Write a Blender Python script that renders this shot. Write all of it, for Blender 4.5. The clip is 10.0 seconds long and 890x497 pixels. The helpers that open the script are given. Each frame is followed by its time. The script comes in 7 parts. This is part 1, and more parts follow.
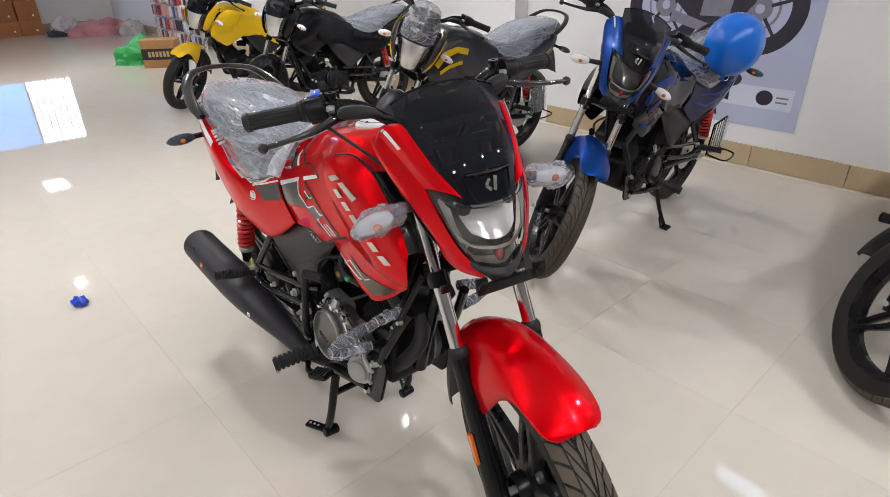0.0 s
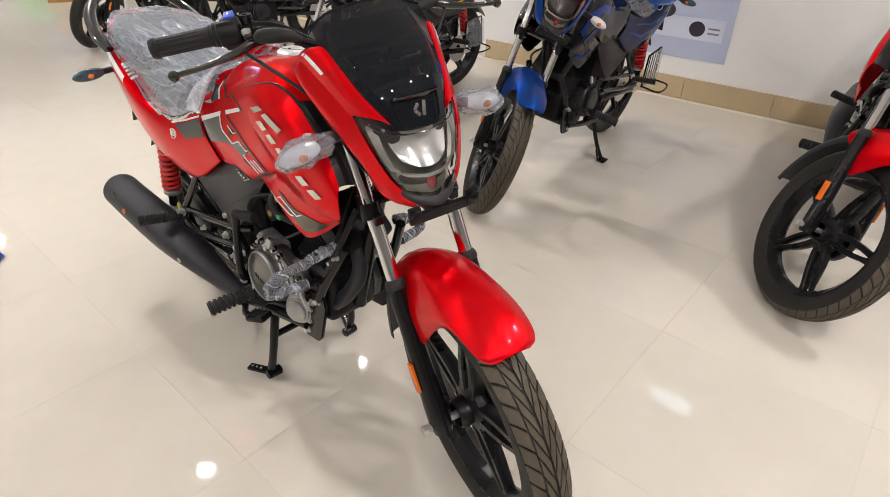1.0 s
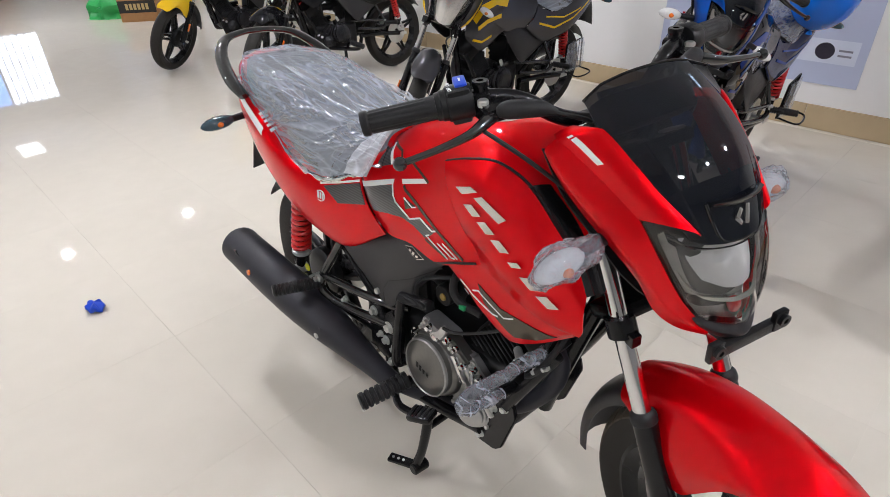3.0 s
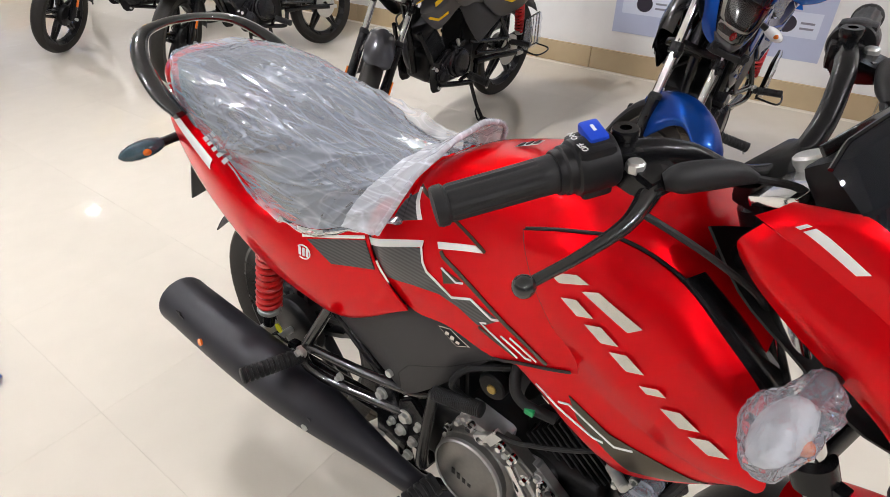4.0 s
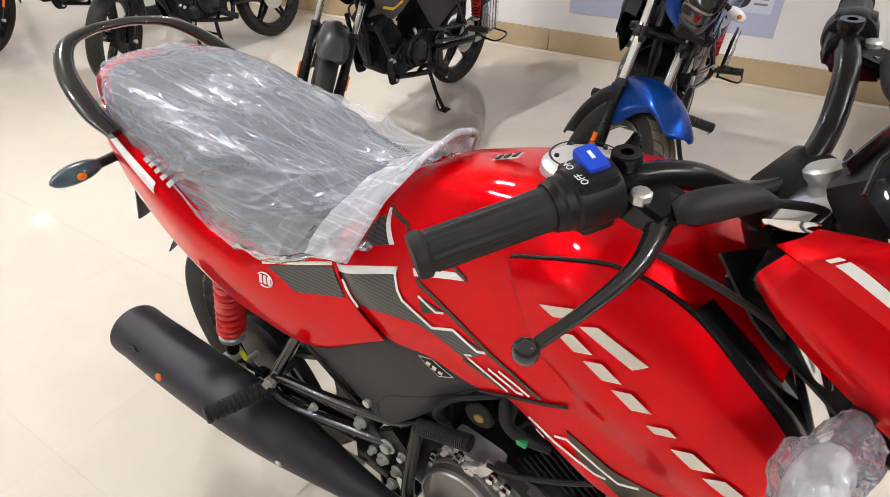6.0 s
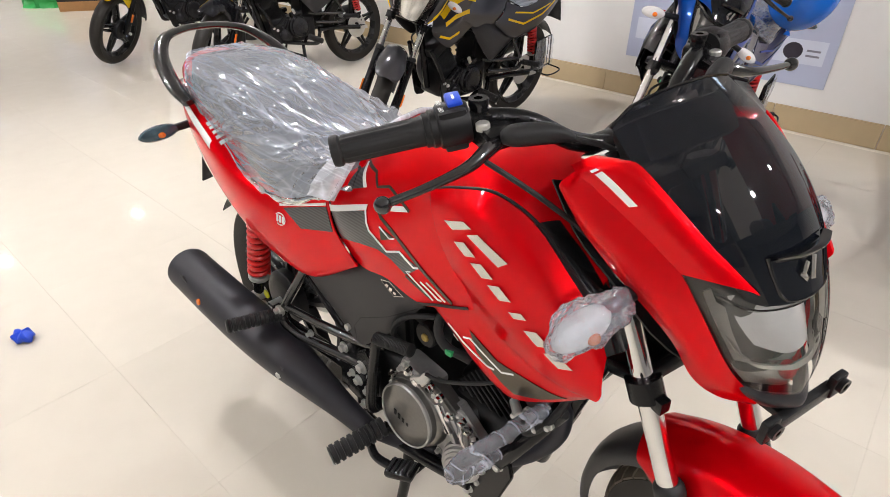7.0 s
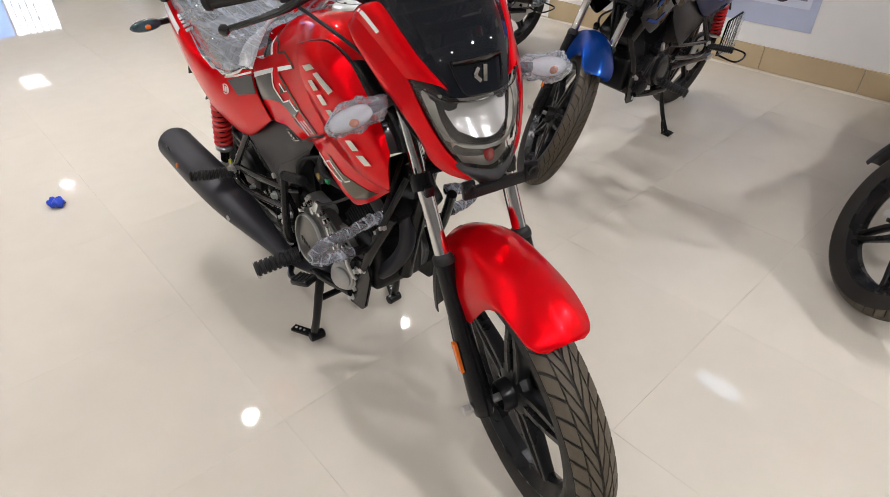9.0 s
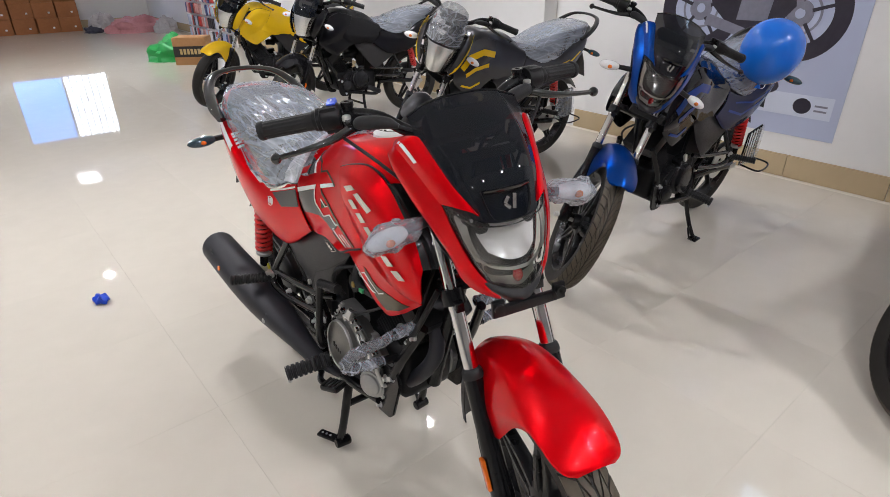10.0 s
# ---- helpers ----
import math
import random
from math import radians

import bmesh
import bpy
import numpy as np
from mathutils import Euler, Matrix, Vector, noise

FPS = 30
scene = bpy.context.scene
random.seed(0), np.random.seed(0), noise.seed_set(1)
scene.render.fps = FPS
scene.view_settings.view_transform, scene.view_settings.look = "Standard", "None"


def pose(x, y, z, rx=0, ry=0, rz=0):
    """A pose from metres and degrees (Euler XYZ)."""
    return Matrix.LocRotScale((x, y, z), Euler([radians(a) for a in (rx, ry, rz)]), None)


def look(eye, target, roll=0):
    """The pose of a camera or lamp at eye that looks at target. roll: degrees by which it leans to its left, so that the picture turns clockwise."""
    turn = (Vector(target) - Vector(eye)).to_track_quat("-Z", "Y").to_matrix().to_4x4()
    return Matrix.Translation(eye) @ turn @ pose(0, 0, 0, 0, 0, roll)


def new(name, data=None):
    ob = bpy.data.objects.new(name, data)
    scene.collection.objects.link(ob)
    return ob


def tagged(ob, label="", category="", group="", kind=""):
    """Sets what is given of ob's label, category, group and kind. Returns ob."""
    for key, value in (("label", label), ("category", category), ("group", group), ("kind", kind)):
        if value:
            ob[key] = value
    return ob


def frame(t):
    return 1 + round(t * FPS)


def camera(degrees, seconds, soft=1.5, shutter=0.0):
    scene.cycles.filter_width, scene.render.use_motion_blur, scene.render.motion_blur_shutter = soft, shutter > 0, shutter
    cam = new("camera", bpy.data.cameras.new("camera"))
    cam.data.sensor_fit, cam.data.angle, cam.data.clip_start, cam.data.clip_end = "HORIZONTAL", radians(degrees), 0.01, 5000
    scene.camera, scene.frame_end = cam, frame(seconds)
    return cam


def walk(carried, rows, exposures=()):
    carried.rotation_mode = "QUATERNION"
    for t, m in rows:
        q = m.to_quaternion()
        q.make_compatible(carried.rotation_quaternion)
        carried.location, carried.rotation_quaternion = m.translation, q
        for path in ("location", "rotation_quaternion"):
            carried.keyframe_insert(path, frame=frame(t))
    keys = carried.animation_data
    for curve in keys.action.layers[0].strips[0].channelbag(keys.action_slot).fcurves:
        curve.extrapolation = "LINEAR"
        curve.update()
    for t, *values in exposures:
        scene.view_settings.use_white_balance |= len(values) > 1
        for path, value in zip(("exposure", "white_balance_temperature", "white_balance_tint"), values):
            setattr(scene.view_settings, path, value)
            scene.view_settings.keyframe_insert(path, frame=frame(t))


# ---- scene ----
cam = camera(76.0, 10.0, soft=0.4)
PATH = [
    (0, (1.892, -0.645, 1.34), (0.577, 0.56, 0.435), -0.8),
    (0.5, (1.903, -0.635, 1.329), (0.702, 0.634, 0.355), -0.3),
    (1, (1.909, -0.626, 1.308), (0.795, 0.639, 0.231), 0.1),
    (1.5, (1.896, -0.623, 1.3), (0.767, 0.589, 0.179), 0.2),
    (2, (1.763, -0.633, 1.306), (0.558, 0.558, 0.244), 1.4),
    (2.5, (1.592, -0.666, 1.323), (0.352, 0.517, 0.292), 0.8),
    (2.7, (1.537, -0.677, 1.333), (0.292, 0.506, 0.307), -0.1),
    (3.8, (1.095, -0.507, 1.313), (0.019, 0.716, 0.153), -2.2),
    (4, (1.024, -0.503, 1.303), (0.031, 0.81, 0.168), -0.0),
    (4.5, (0.827, -0.541, 1.316), (0.064, 0.931, 0.198), -1.8),
    (5, (0.76, -0.557, 1.311), (0.138, 0.949, 0.151), -1.0),
    (5.2, (0.768, -0.546, 1.31), (0.243, 0.981, 0.131), 0.6),
    (6.3, (1.048, -0.418, 1.305), (0.015, 0.851, 0.154), -2.7),
    (6.5, (1.101, -0.429, 1.314), (0.014, 0.827, 0.2), -3.2),
    (7, (1.279, -0.551, 1.314), (0.165, 0.72, 0.244), 0.3),
    (7.5, (1.421, -0.606, 1.319), (0.346, 0.67, 0.216), 2.1),
    (8, (1.6, -0.592, 1.318), (0.43, 0.629, 0.25), 2.1),
    (8.5, (1.798, -0.574, 1.299), (0.594, 0.547, 0.162), 1.2),
    (9, (1.857, -0.585, 1.292), (0.677, 0.515, 0.11), 0.2),
    (9.5, (1.861, -0.585, 1.306), (0.625, 0.539, 0.206), -0.2),
    (10, (1.86, -0.596, 1.35), (0.491, 0.546, 0.444), -0.5),
]
EXPOSURES = [(0.0, 0.08, 6120, 13), (0.5, 0.08, 6420, 13), (1.0, 0.24, 6520, 13), (1.5, 0.21, 6470, 13), (2.5, 0.06, 5920, 13), (4.0, 0.31, 6220, 13), (4.5, 0.36, 6270, 13), (5.0, 0.36, 6270, 13), (6.5, 0.41, 6420, 13), (7.0, 0.41, 6370, 13), (7.5, 0.44, 6420, 13), (8.0, 0.28, 6220, 13), (8.5, 0.11, 6070, 13), (9.0, 0.11, 6270, 13), (9.5, 0.08, 6220, 13), (10.0, 0.04, 6070, 13)]
walk(cam, [(t, look(eye, target, roll)) for t, eye, target, roll in PATH], EXPOSURES)

from mathutils.bvhtree import BVHTree

# ---------------------------------------------------------------- world and light
world = bpy.data.worlds.new("world")
world.use_nodes = True
wn = world.node_tree.nodes
sky = wn.new("ShaderNodeTexSky")
sky.sky_type, sky.sun_disc = "NISHITA", False
sky.sun_elevation, sky.sun_rotation = radians(40), radians(120)
world.node_tree.links.new(sky.outputs[0], wn["Background"].inputs[0])
wn["Background"].inputs[1].default_value = 0.12
scene.world = world

LAMP_POWER = 980.0
CEIL = 3.05
# located: x < 0 with y > 0; the x = 2.95 column and y < 0 rows are added fill
LAMPS = [(x, y) for x in (-7.55, -1.77, 2.95) for y in (-5.035, -3.235, -1.435, 0.365, 2.165) if not (x > 0 and y < -5)]


# ---------------------------------------------------------------- materials
def mat(name, color, rough=0.5, metal=0.0, coat=0.0, grain=0.0, scale=60.0, bump=0.0, bscale=200.0, rvar=0.0, spec=0.45, coat_rough=0.03):
    """Principled surface with two scales of tone, a roughness drift and fine relief."""
    m = bpy.data.materials.new(name)
    m.use_nodes = True
    nt = m.node_tree
    p = nt.nodes["Principled BSDF"]
    p.inputs["Base Color"].default_value = (*color, 1)
    p.inputs["Roughness"].default_value = rough
    p.inputs["Metallic"].default_value = metal
    p.inputs["Coat Weight"].default_value = coat
    p.inputs["Coat Roughness"].default_value = coat_rough
    p.inputs["Coat IOR"].default_value = 1.45
    p.inputs["Specular IOR Level"].default_value = spec
    tc = nt.nodes.new("ShaderNodeTexCoord")
    if grain:
        a = nt.nodes.new("ShaderNodeTexNoise")
        a.inputs["Scale"].default_value, a.inputs["Detail"].default_value = scale, 6
        b = nt.nodes.new("ShaderNodeTexNoise")
        b.inputs["Scale"].default_value, b.inputs["Detail"].default_value = scale * 0.09, 3
        mul = nt.nodes.new("ShaderNodeMath")
        mul.operation = "MULTIPLY_ADD"
        mul.inputs[1].default_value = 0.6
        mix = nt.nodes.new("ShaderNodeMix")
        mix.data_type = "RGBA"
        mix.inputs["A"].default_value = (*[max(0, c * (1 - grain)) for c in color], 1)
        mix.inputs["B"].default_value = (*[min(1, c * (1 + grain)) for c in color], 1)
        for n in (a, b):
            nt.links.new(tc.outputs["Object"], n.inputs["Vector"])
        half = nt.nodes.new("ShaderNodeMath")
        half.operation = "MULTIPLY"
        half.inputs[1].default_value = 0.4
        nt.links.new(b.outputs["Fac"], half.inputs[0])
        nt.links.new(a.outputs["Fac"], mul.inputs[0])
        nt.links.new(half.outputs[0], mul.inputs[2])
        nt.links.new(mul.outputs[0], mix.inputs["Factor"])
        nt.links.new(mix.outputs["Result"], p.inputs["Base Color"])
        if rvar:
            mr = nt.nodes.new("ShaderNodeMapRange")
            mr.inputs["To Min"].default_value, mr.inputs["To Max"].default_value = max(0.0, rough - rvar), min(1.0, rough + rvar)
            nt.links.new(b.outputs["Fac"], mr.inputs["Value"])
            nt.links.new(mr.outputs[0], p.inputs["Roughness"])
    if bump:
        n = nt.nodes.new("ShaderNodeTexNoise")
        n.inputs["Scale"].default_value, n.inputs["Detail"].default_value = bscale, 4
        bp = nt.nodes.new("ShaderNodeBump")
        bp.inputs["Strength"].default_value, bp.inputs["Distance"].default_value = bump, 0.002
        nt.links.new(tc.outputs["Object"], n.inputs["Vector"])
        nt.links.new(n.outputs["Fac"], bp.inputs["Height"])
        nt.links.new(bp.outputs[0], p.inputs["Normal"])
    return m


def clear(name, tint, amount, rough=0.1, rim=0.5, bscale=0.0, bump=0.3, white=0.0, stretch=(1, 1, 1), glints_and_clouds=0.0, haze=(0.76, 0.80, 0.88)):
    """Thin clear sheet: lets light through with a tint, with gloss and an optional milky share."""
    m = bpy.data.materials.new(name)
    m.use_nodes = True
    nt = m.node_tree
    nt.nodes.remove(nt.nodes["Principled BSDF"])
    out = nt.nodes["Material Output"]
    tr = nt.nodes.new("ShaderNodeBsdfTransparent")
    tr.inputs[0].default_value = (*tint, 1)
    gl = nt.nodes.new("ShaderNodeBsdfGlossy")
    gl.inputs["Roughness"].default_value = rough
    fr = nt.nodes.new("ShaderNodeFresnel")
    fr.inputs["IOR"].default_value = 1.0 + rim
    mx = nt.nodes.new("ShaderNodeMixShader")
    add = nt.nodes.new("ShaderNodeMath")
    add.operation = "ADD"
    add.use_clamp = True
    add.inputs[1].default_value = amount
    nt.links.new(fr.outputs[0], add.inputs[0])
    nt.links.new(add.outputs[0], mx.inputs[0])
    nt.links.new(gl.outputs[0], mx.inputs[2])
    if white:
        df = nt.nodes.new("ShaderNodeBsdfDiffuse")
        df.inputs[0].default_value = (*haze, 1)
        m2 = nt.nodes.new("ShaderNodeMixShader")
        m2.inputs[0].default_value = white
        if glints_and_clouds:
            # fold glints painted as long thin pale lines that run two ways, and cloudier patches
            tw = nt.nodes.new("ShaderNodeTexCoord")
            total = None
            for rot, size, thin, gain in (((0.1, 0.45, 0.75), (3, 30, 26), 22.0, 0.95), ((-0.2, 0.8, -0.50), (3, 38, 24), 24.0, 0.85), ((0.1, 0.6, 0.2), (8, 80, 60), 14.0, 0.40), ((0, 0, 0), (6, 6, 6), 3.0, 0.45)):
                mw = nt.nodes.new("ShaderNodeMapping")
                mw.vector_type = "POINT"
                mw.inputs["Rotation"].default_value, mw.inputs["Scale"].default_value = rot, size
                nw = nt.nodes.new("ShaderNodeTexNoise")
                nw.inputs["Scale"].default_value, nw.inputs["Detail"].default_value, nw.inputs["Distortion"].default_value = 1.0, 0.0, 0.05
                sb = nt.nodes.new("ShaderNodeMath")
                sb.operation = "SUBTRACT"
                sb.inputs[1].default_value = 0.5
                ab = nt.nodes.new("ShaderNodeMath")
                ab.operation = "ABSOLUTE"
                ln = nt.nodes.new("ShaderNodeMath")
                ln.operation, ln.use_clamp = "MULTIPLY_ADD", True
                ln.inputs[1].default_value, ln.inputs[2].default_value = -thin, 1.0
                gn = nt.nodes.new("ShaderNodeMath")
                gn.operation = "MULTIPLY_ADD"
                gn.inputs[1].default_value = glints_and_clouds * gain
                gn.inputs[2].default_value = white
                nt.links.new(tw.outputs["Object"], mw.inputs["Vector"])
                nt.links.new(mw.outputs[0], nw.inputs["Vector"])
                nt.links.new(nw.outputs["Fac"], sb.inputs[0])
                nt.links.new(sb.outputs[0], ab.inputs[0])
                nt.links.new(ab.outputs[0], ln.inputs[0])
                nt.links.new(ln.outputs[0], gn.inputs[0])
                if total:
                    nt.links.new(total, gn.inputs[2])
                total = gn.outputs[0]
            nt.links.new(total, m2.inputs[0])
        nt.links.new(tr.outputs[0], m2.inputs[1])
        nt.links.new(df.outputs[0], m2.inputs[2])
        nt.links.new(m2.outputs[0], mx.inputs[1])
    else:
        nt.links.new(tr.outputs[0], mx.inputs[1])
    if bscale:
        tc = nt.nodes.new("ShaderNodeTexCoord")
        mp = nt.nodes.new("ShaderNodeMapping")
        mp.inputs["Scale"].default_value = stretch
        mp.inputs["Rotation"].default_value = (0.3, 0.5, 0.6)
        n = nt.nodes.new("ShaderNodeTexNoise")
        n.noise_type = "RIDGED_MULTIFRACTAL"
        n.inputs["Scale"].default_value, n.inputs["Detail"].default_value = bscale, 3
        n.inputs["Distortion"].default_value = 0.6
        bp = nt.nodes.new("ShaderNodeBump")
        bp.inputs["Strength"].default_value, bp.inputs["Distance"].default_value = bump, 0.01
        nt.links.new(tc.outputs["Object"], mp.inputs["Vector"])
        nt.links.new(mp.outputs[0], n.inputs["Vector"])
        nt.links.new(n.outputs["Fac"], bp.inputs["Height"])
        nt.links.new(bp.outputs[0], gl.inputs["Normal"])
        nt.links.new(bp.outputs[0], fr.inputs["Normal"])
    nt.links.new(mx.outputs[0], out.inputs[0])
    return m


def glow(name, color, strength):
    m = bpy.data.materials.new(name)
    m.use_nodes = True
    p = m.node_tree.nodes["Principled BSDF"]
    p.inputs["Base Color"].default_value = (*color, 1)
    p.inputs["Emission Color"].default_value = (*color, 1)
    p.inputs["Emission Strength"].default_value = strength
    return m


def paint(name, color, flake=0.5, ior=1.45):
    """Clear-coated metallic body paint; the flakes keep their colour at grazing angles."""
    m = mat(name, color, rough=0.29, metal=flake, coat=1.0, grain=0.03, scale=900, coat_rough=0.012, spec=0.0)
    p = m.node_tree.nodes["Principled BSDF"]
    top = max(color)
    p.inputs["Specular Tint"].default_value = (*[min(1.0, 0.02 + c / top) for c in color], 1)
    p.inputs["Coat IOR"].default_value = ior
    return m


RED = paint("red_paint", (0.68, 0.0006, 0.004), 0.50, 1.29)
GLOSS_BLACK = mat("gloss_black_paint", (0.012, 0.012, 0.013), rough=0.18, coat=0.8, grain=0.2, scale=300)
PLASTIC = mat("black_plastic", (0.008, 0.008, 0.009), spec=0.26, rough=0.38, grain=0.25, scale=400, bump=0.15, bscale=1800, rvar=0.1)
GREY_PLASTIC = mat("grey_plastic", (0.027, 0.026, 0.028), spec=0.38, rough=0.38, grain=0.15, scale=300, bump=0.12, bscale=1500, rvar=0.08)
SATIN_BLACK = mat("satin_black_steel", (0.008, 0.008, 0.009), spec=0.30, rough=0.20, metal=0.1, grain=0.2, scale=150, bump=0.08, bscale=700, rvar=0.08)
EXHAUST = mat("heat_black_exhaust", (0.024, 0.024, 0.030), spec=0.4, rough=0.46, metal=0.15, grain=0.25, scale=40, bump=0.06, bscale=500, rvar=0.1)
TREAD = mat("tyre_tread", (0.080, 0.064, 0.044), rough=0.6, grain=0.35, scale=70, bump=0.2, bscale=900)
RUBBER = mat("tyre_rubber", (0.019, 0.017, 0.015), spec=0.24, rough=0.56, grain=0.35, scale=70, bump=0.2, bscale=900, rvar=0.12)
GRIP = mat("grip_rubber", (0.015, 0.015, 0.016), spec=0.30, rough=0.52, grain=0.2, scale=200, bump=0.2, bscale=1400)
ALLOY_BLACK = mat("black_alloy", (0.009, 0.009, 0.010), spec=0.30, rough=0.28, metal=0.1, grain=0.15, scale=120, bump=0.05, bscale=600, rvar=0.08)
CHROME = mat("chrome", (0.75, 0.75, 0.76), rough=0.10, metal=1.0, grain=0.05, scale=90, rvar=0.04)
STEEL = mat("zinc_steel", (0.60, 0.60, 0.58), rough=0.34, metal=0.72, grain=0.15, scale=200, rvar=0.1)
ALLOY = mat("cast_alloy", (0.40, 0.40, 0.395), rough=0.36, metal=0.75, grain=0.18, scale=120, bump=0.1, bscale=900, rvar=0.1)
DIM_ALLOY = mat("grey_cast_alloy", (0.20, 0.20, 0.20), rough=0.30, metal=0.9, grain=0.2, scale=120, bump=0.1, bscale=900, rvar=0.1)
COVER_ALLOY = mat("brushed_cover_alloy", (0.20, 0.195, 0.185), rough=0.32, metal=0.85, grain=0.2, scale=140, bump=0.06, bscale=900, rvar=0.1)
DARK_ALLOY = mat("dark_engine_alloy", (0.010, 0.010, 0.011), rough=0.45, metal=0.5, grain=0.25, scale=90, bump=0.12, bscale=600, rvar=0.1)
SEAT = mat("black_seat_vinyl", (0.026, 0.027, 0.031), rough=0.55, grain=0.2, scale=300, bump=0.3, bscale=1400)
SPRING_RED = mat("red_spring", (0.55, 0.012, 0.010), rough=0.35, coat=0.5, grain=0.1, scale=200)
WHITE_DECAL = mat("white_decal", (0.78, 0.78, 0.77), rough=0.3, coat=0.5, grain=0.03, scale=200)
SILVER_DECAL = mat("silver_badge", (0.62, 0.60, 0.57), rough=0.12, metal=0.95, grain=0.1, scale=60)
BLUE_BUTTON = mat("blue_button", (0.010, 0.06, 0.55), rough=0.35, grain=0.08, scale=300)
ORANGE = mat("orange_reflector", (0.80, 0.16, 0.01), rough=0.2, coat=0.6, grain=0.15, scale=400, bump=0.3, bscale=900)
TAIL_RED = mat("tail_lamp_red", (0.45, 0.008, 0.012), rough=0.12, coat=0.8, grain=0.12, scale=200)
LAMP_HOUSING = mat("lamp_housing", (0.10, 0.10, 0.098), rough=0.2, metal=0.6, grain=0.2, scale=80)
LAMP_GREY = mat("lamp_inner_grey", (0.55, 0.54, 0.49), rough=0.22, metal=0.35, grain=0.15, scale=60)
LENS = clear("clear_lens", (0.95, 0.95, 0.95), 0.03, rough=0.03, rim=0.5)
CAP_SILVER = mat("cap_silver", (0.75, 0.75, 0.74), rough=0.35, metal=0.6, grain=0.06, scale=200)
REFLECT = mat("lamp_reflector", (0.92, 0.92, 0.91), rough=0.14, metal=0.62, grain=0.08, scale=90, bump=0.3, bscale=70)
SMOKE = clear("smoked_visor", (0.075, 0.07, 0.068), 0.0, rough=0.04, rim=0.5, white=0.05, haze=(0.10, 0.13, 0.20))
FRIT = mat("black_screen_band", (0.006, 0.006, 0.007), rough=0.08, spec=0.5, grain=0.2, scale=120)
FILM = clear("clear_film", (0.95, 0.97, 1.0), 0.0, rough=0.12, rim=0.80, bscale=70, bump=0.03, white=0.28, stretch=(0.5, 1.6, 1.0), glints_and_clouds=0.12, haze=(0.70, 0.77, 0.90))
FILM_MILKY = clear("milky_film_edge", (0.97, 0.95, 0.95), 0.0, rough=0.18, rim=0.40, bscale=50, bump=0.05, white=0.44, stretch=(0.6, 1.6, 1.2), glints_and_clouds=0.22)
FILM_SKIRT = clear("thin_film_edge", (0.97, 0.95, 0.96), 0.0, rough=0.18, rim=0.4, bscale=50, bump=0.08, white=0.24, stretch=(0.6, 1.6, 1.2), glints_and_clouds=0.16)
WRAP_THIN = clear("thin_wrapping_film", (0.96, 0.97, 1.0), 0.0, rough=0.10, rim=0.5, bscale=90, bump=0.3, white=0.10, glints_and_clouds=0.26, haze=(0.84, 0.88, 1.0))
WRAP = clear("bubble_wrap", (0.96, 0.97, 1.0), 0.03, rough=0.09, rim=0.65, bscale=90, bump=0.3, white=0.17, haze=(0.78, 0.86, 1.0))
AMBER = mat("amber_bulb", (0.75, 0.18, 0.02), rough=0.25, grain=0.1, scale=200)
GLASS_WHITE = mat("clear_indicator_lens", (0.80, 0.80, 0.80), rough=0.12, coat=0.8, grain=0.2, scale=120, bump=0.4, bscale=220)


def carbon():
    m = mat("carbon_decal", (0.030, 0.030, 0.032), rough=0.35, coat=0.7)
    nt = m.node_tree
    p = nt.nodes["Principled BSDF"]
    tc = nt.nodes.new("ShaderNodeTexCoord")
    w = nt.nodes.new("ShaderNodeTexWave")
    w.inputs["Scale"].default_value, w.inputs["Distortion"].default_value = 55, 0.3
    w.bands_direction = "Z"
    r = nt.nodes.new("ShaderNodeValToRGB")
    r.color_ramp.elements[0].color, r.color_ramp.elements[1].color = (0.014, 0.014, 0.015, 1), (0.055, 0.055, 0.058, 1)
    nt.links.new(tc.outputs["Object"], w.inputs["Vector"])
    nt.links.new(w.outputs["Fac"], r.inputs[0])
    nt.links.new(r.outputs[0], p.inputs["Base Color"])
    return m


CARBON = carbon()
OLIVE_DECAL = paint("olive_grey_decal", (0.055, 0.045, 0.030))


# ---------------------------------------------------------------- mesh helpers
def cat(P, n, closed=False):
    """n points along a smooth curve through P."""
    P = [Vector(p) for p in P]
    k = len(P)
    if k == 1:
        return [P[0].copy() for _ in range(n)]
    out = []
    span = k if closed else k - 1
    for i in range(n):
        s = span * i / (n if closed else n - 1)
        a = min(int(s), span - 1)
        f = s - a
        if closed:
            p0, p1, p2, p3 = P[(a - 1) % k], P[a % k], P[(a + 1) % k], P[(a + 2) % k]
        else:
            p1, p2 = P[a], P[a + 1]
            p0 = P[a - 1] if a > 0 else p1 * 2 - p2
            p3 = P[a + 2] if a + 2 < k else p2 * 2 - p1
        out.append(0.5 * ((2 * p1) + (p2 - p0) * f + (2 * p0 - 5 * p1 + 4 * p2 - p3) * f * f + (3 * p1 - p0 - 3 * p2 + p3) * f ** 3))
    return out


def grid(bm, rows, wrap=False, cap=False):
    """Faces between rows of points (each row as long as the next)."""
    V = [[bm.verts.new(p) for p in r] for r in rows]
    n = len(V[0])
    for a, b in zip(V, V[1:]):
        for j in range(n if wrap else n - 1):
            bm.faces.new((a[j], a[(j + 1) % n], b[(j + 1) % n], b[j]))
    if cap:
        bm.faces.new(list(reversed(V[0])))
        bm.faces.new(V[-1])
    return V


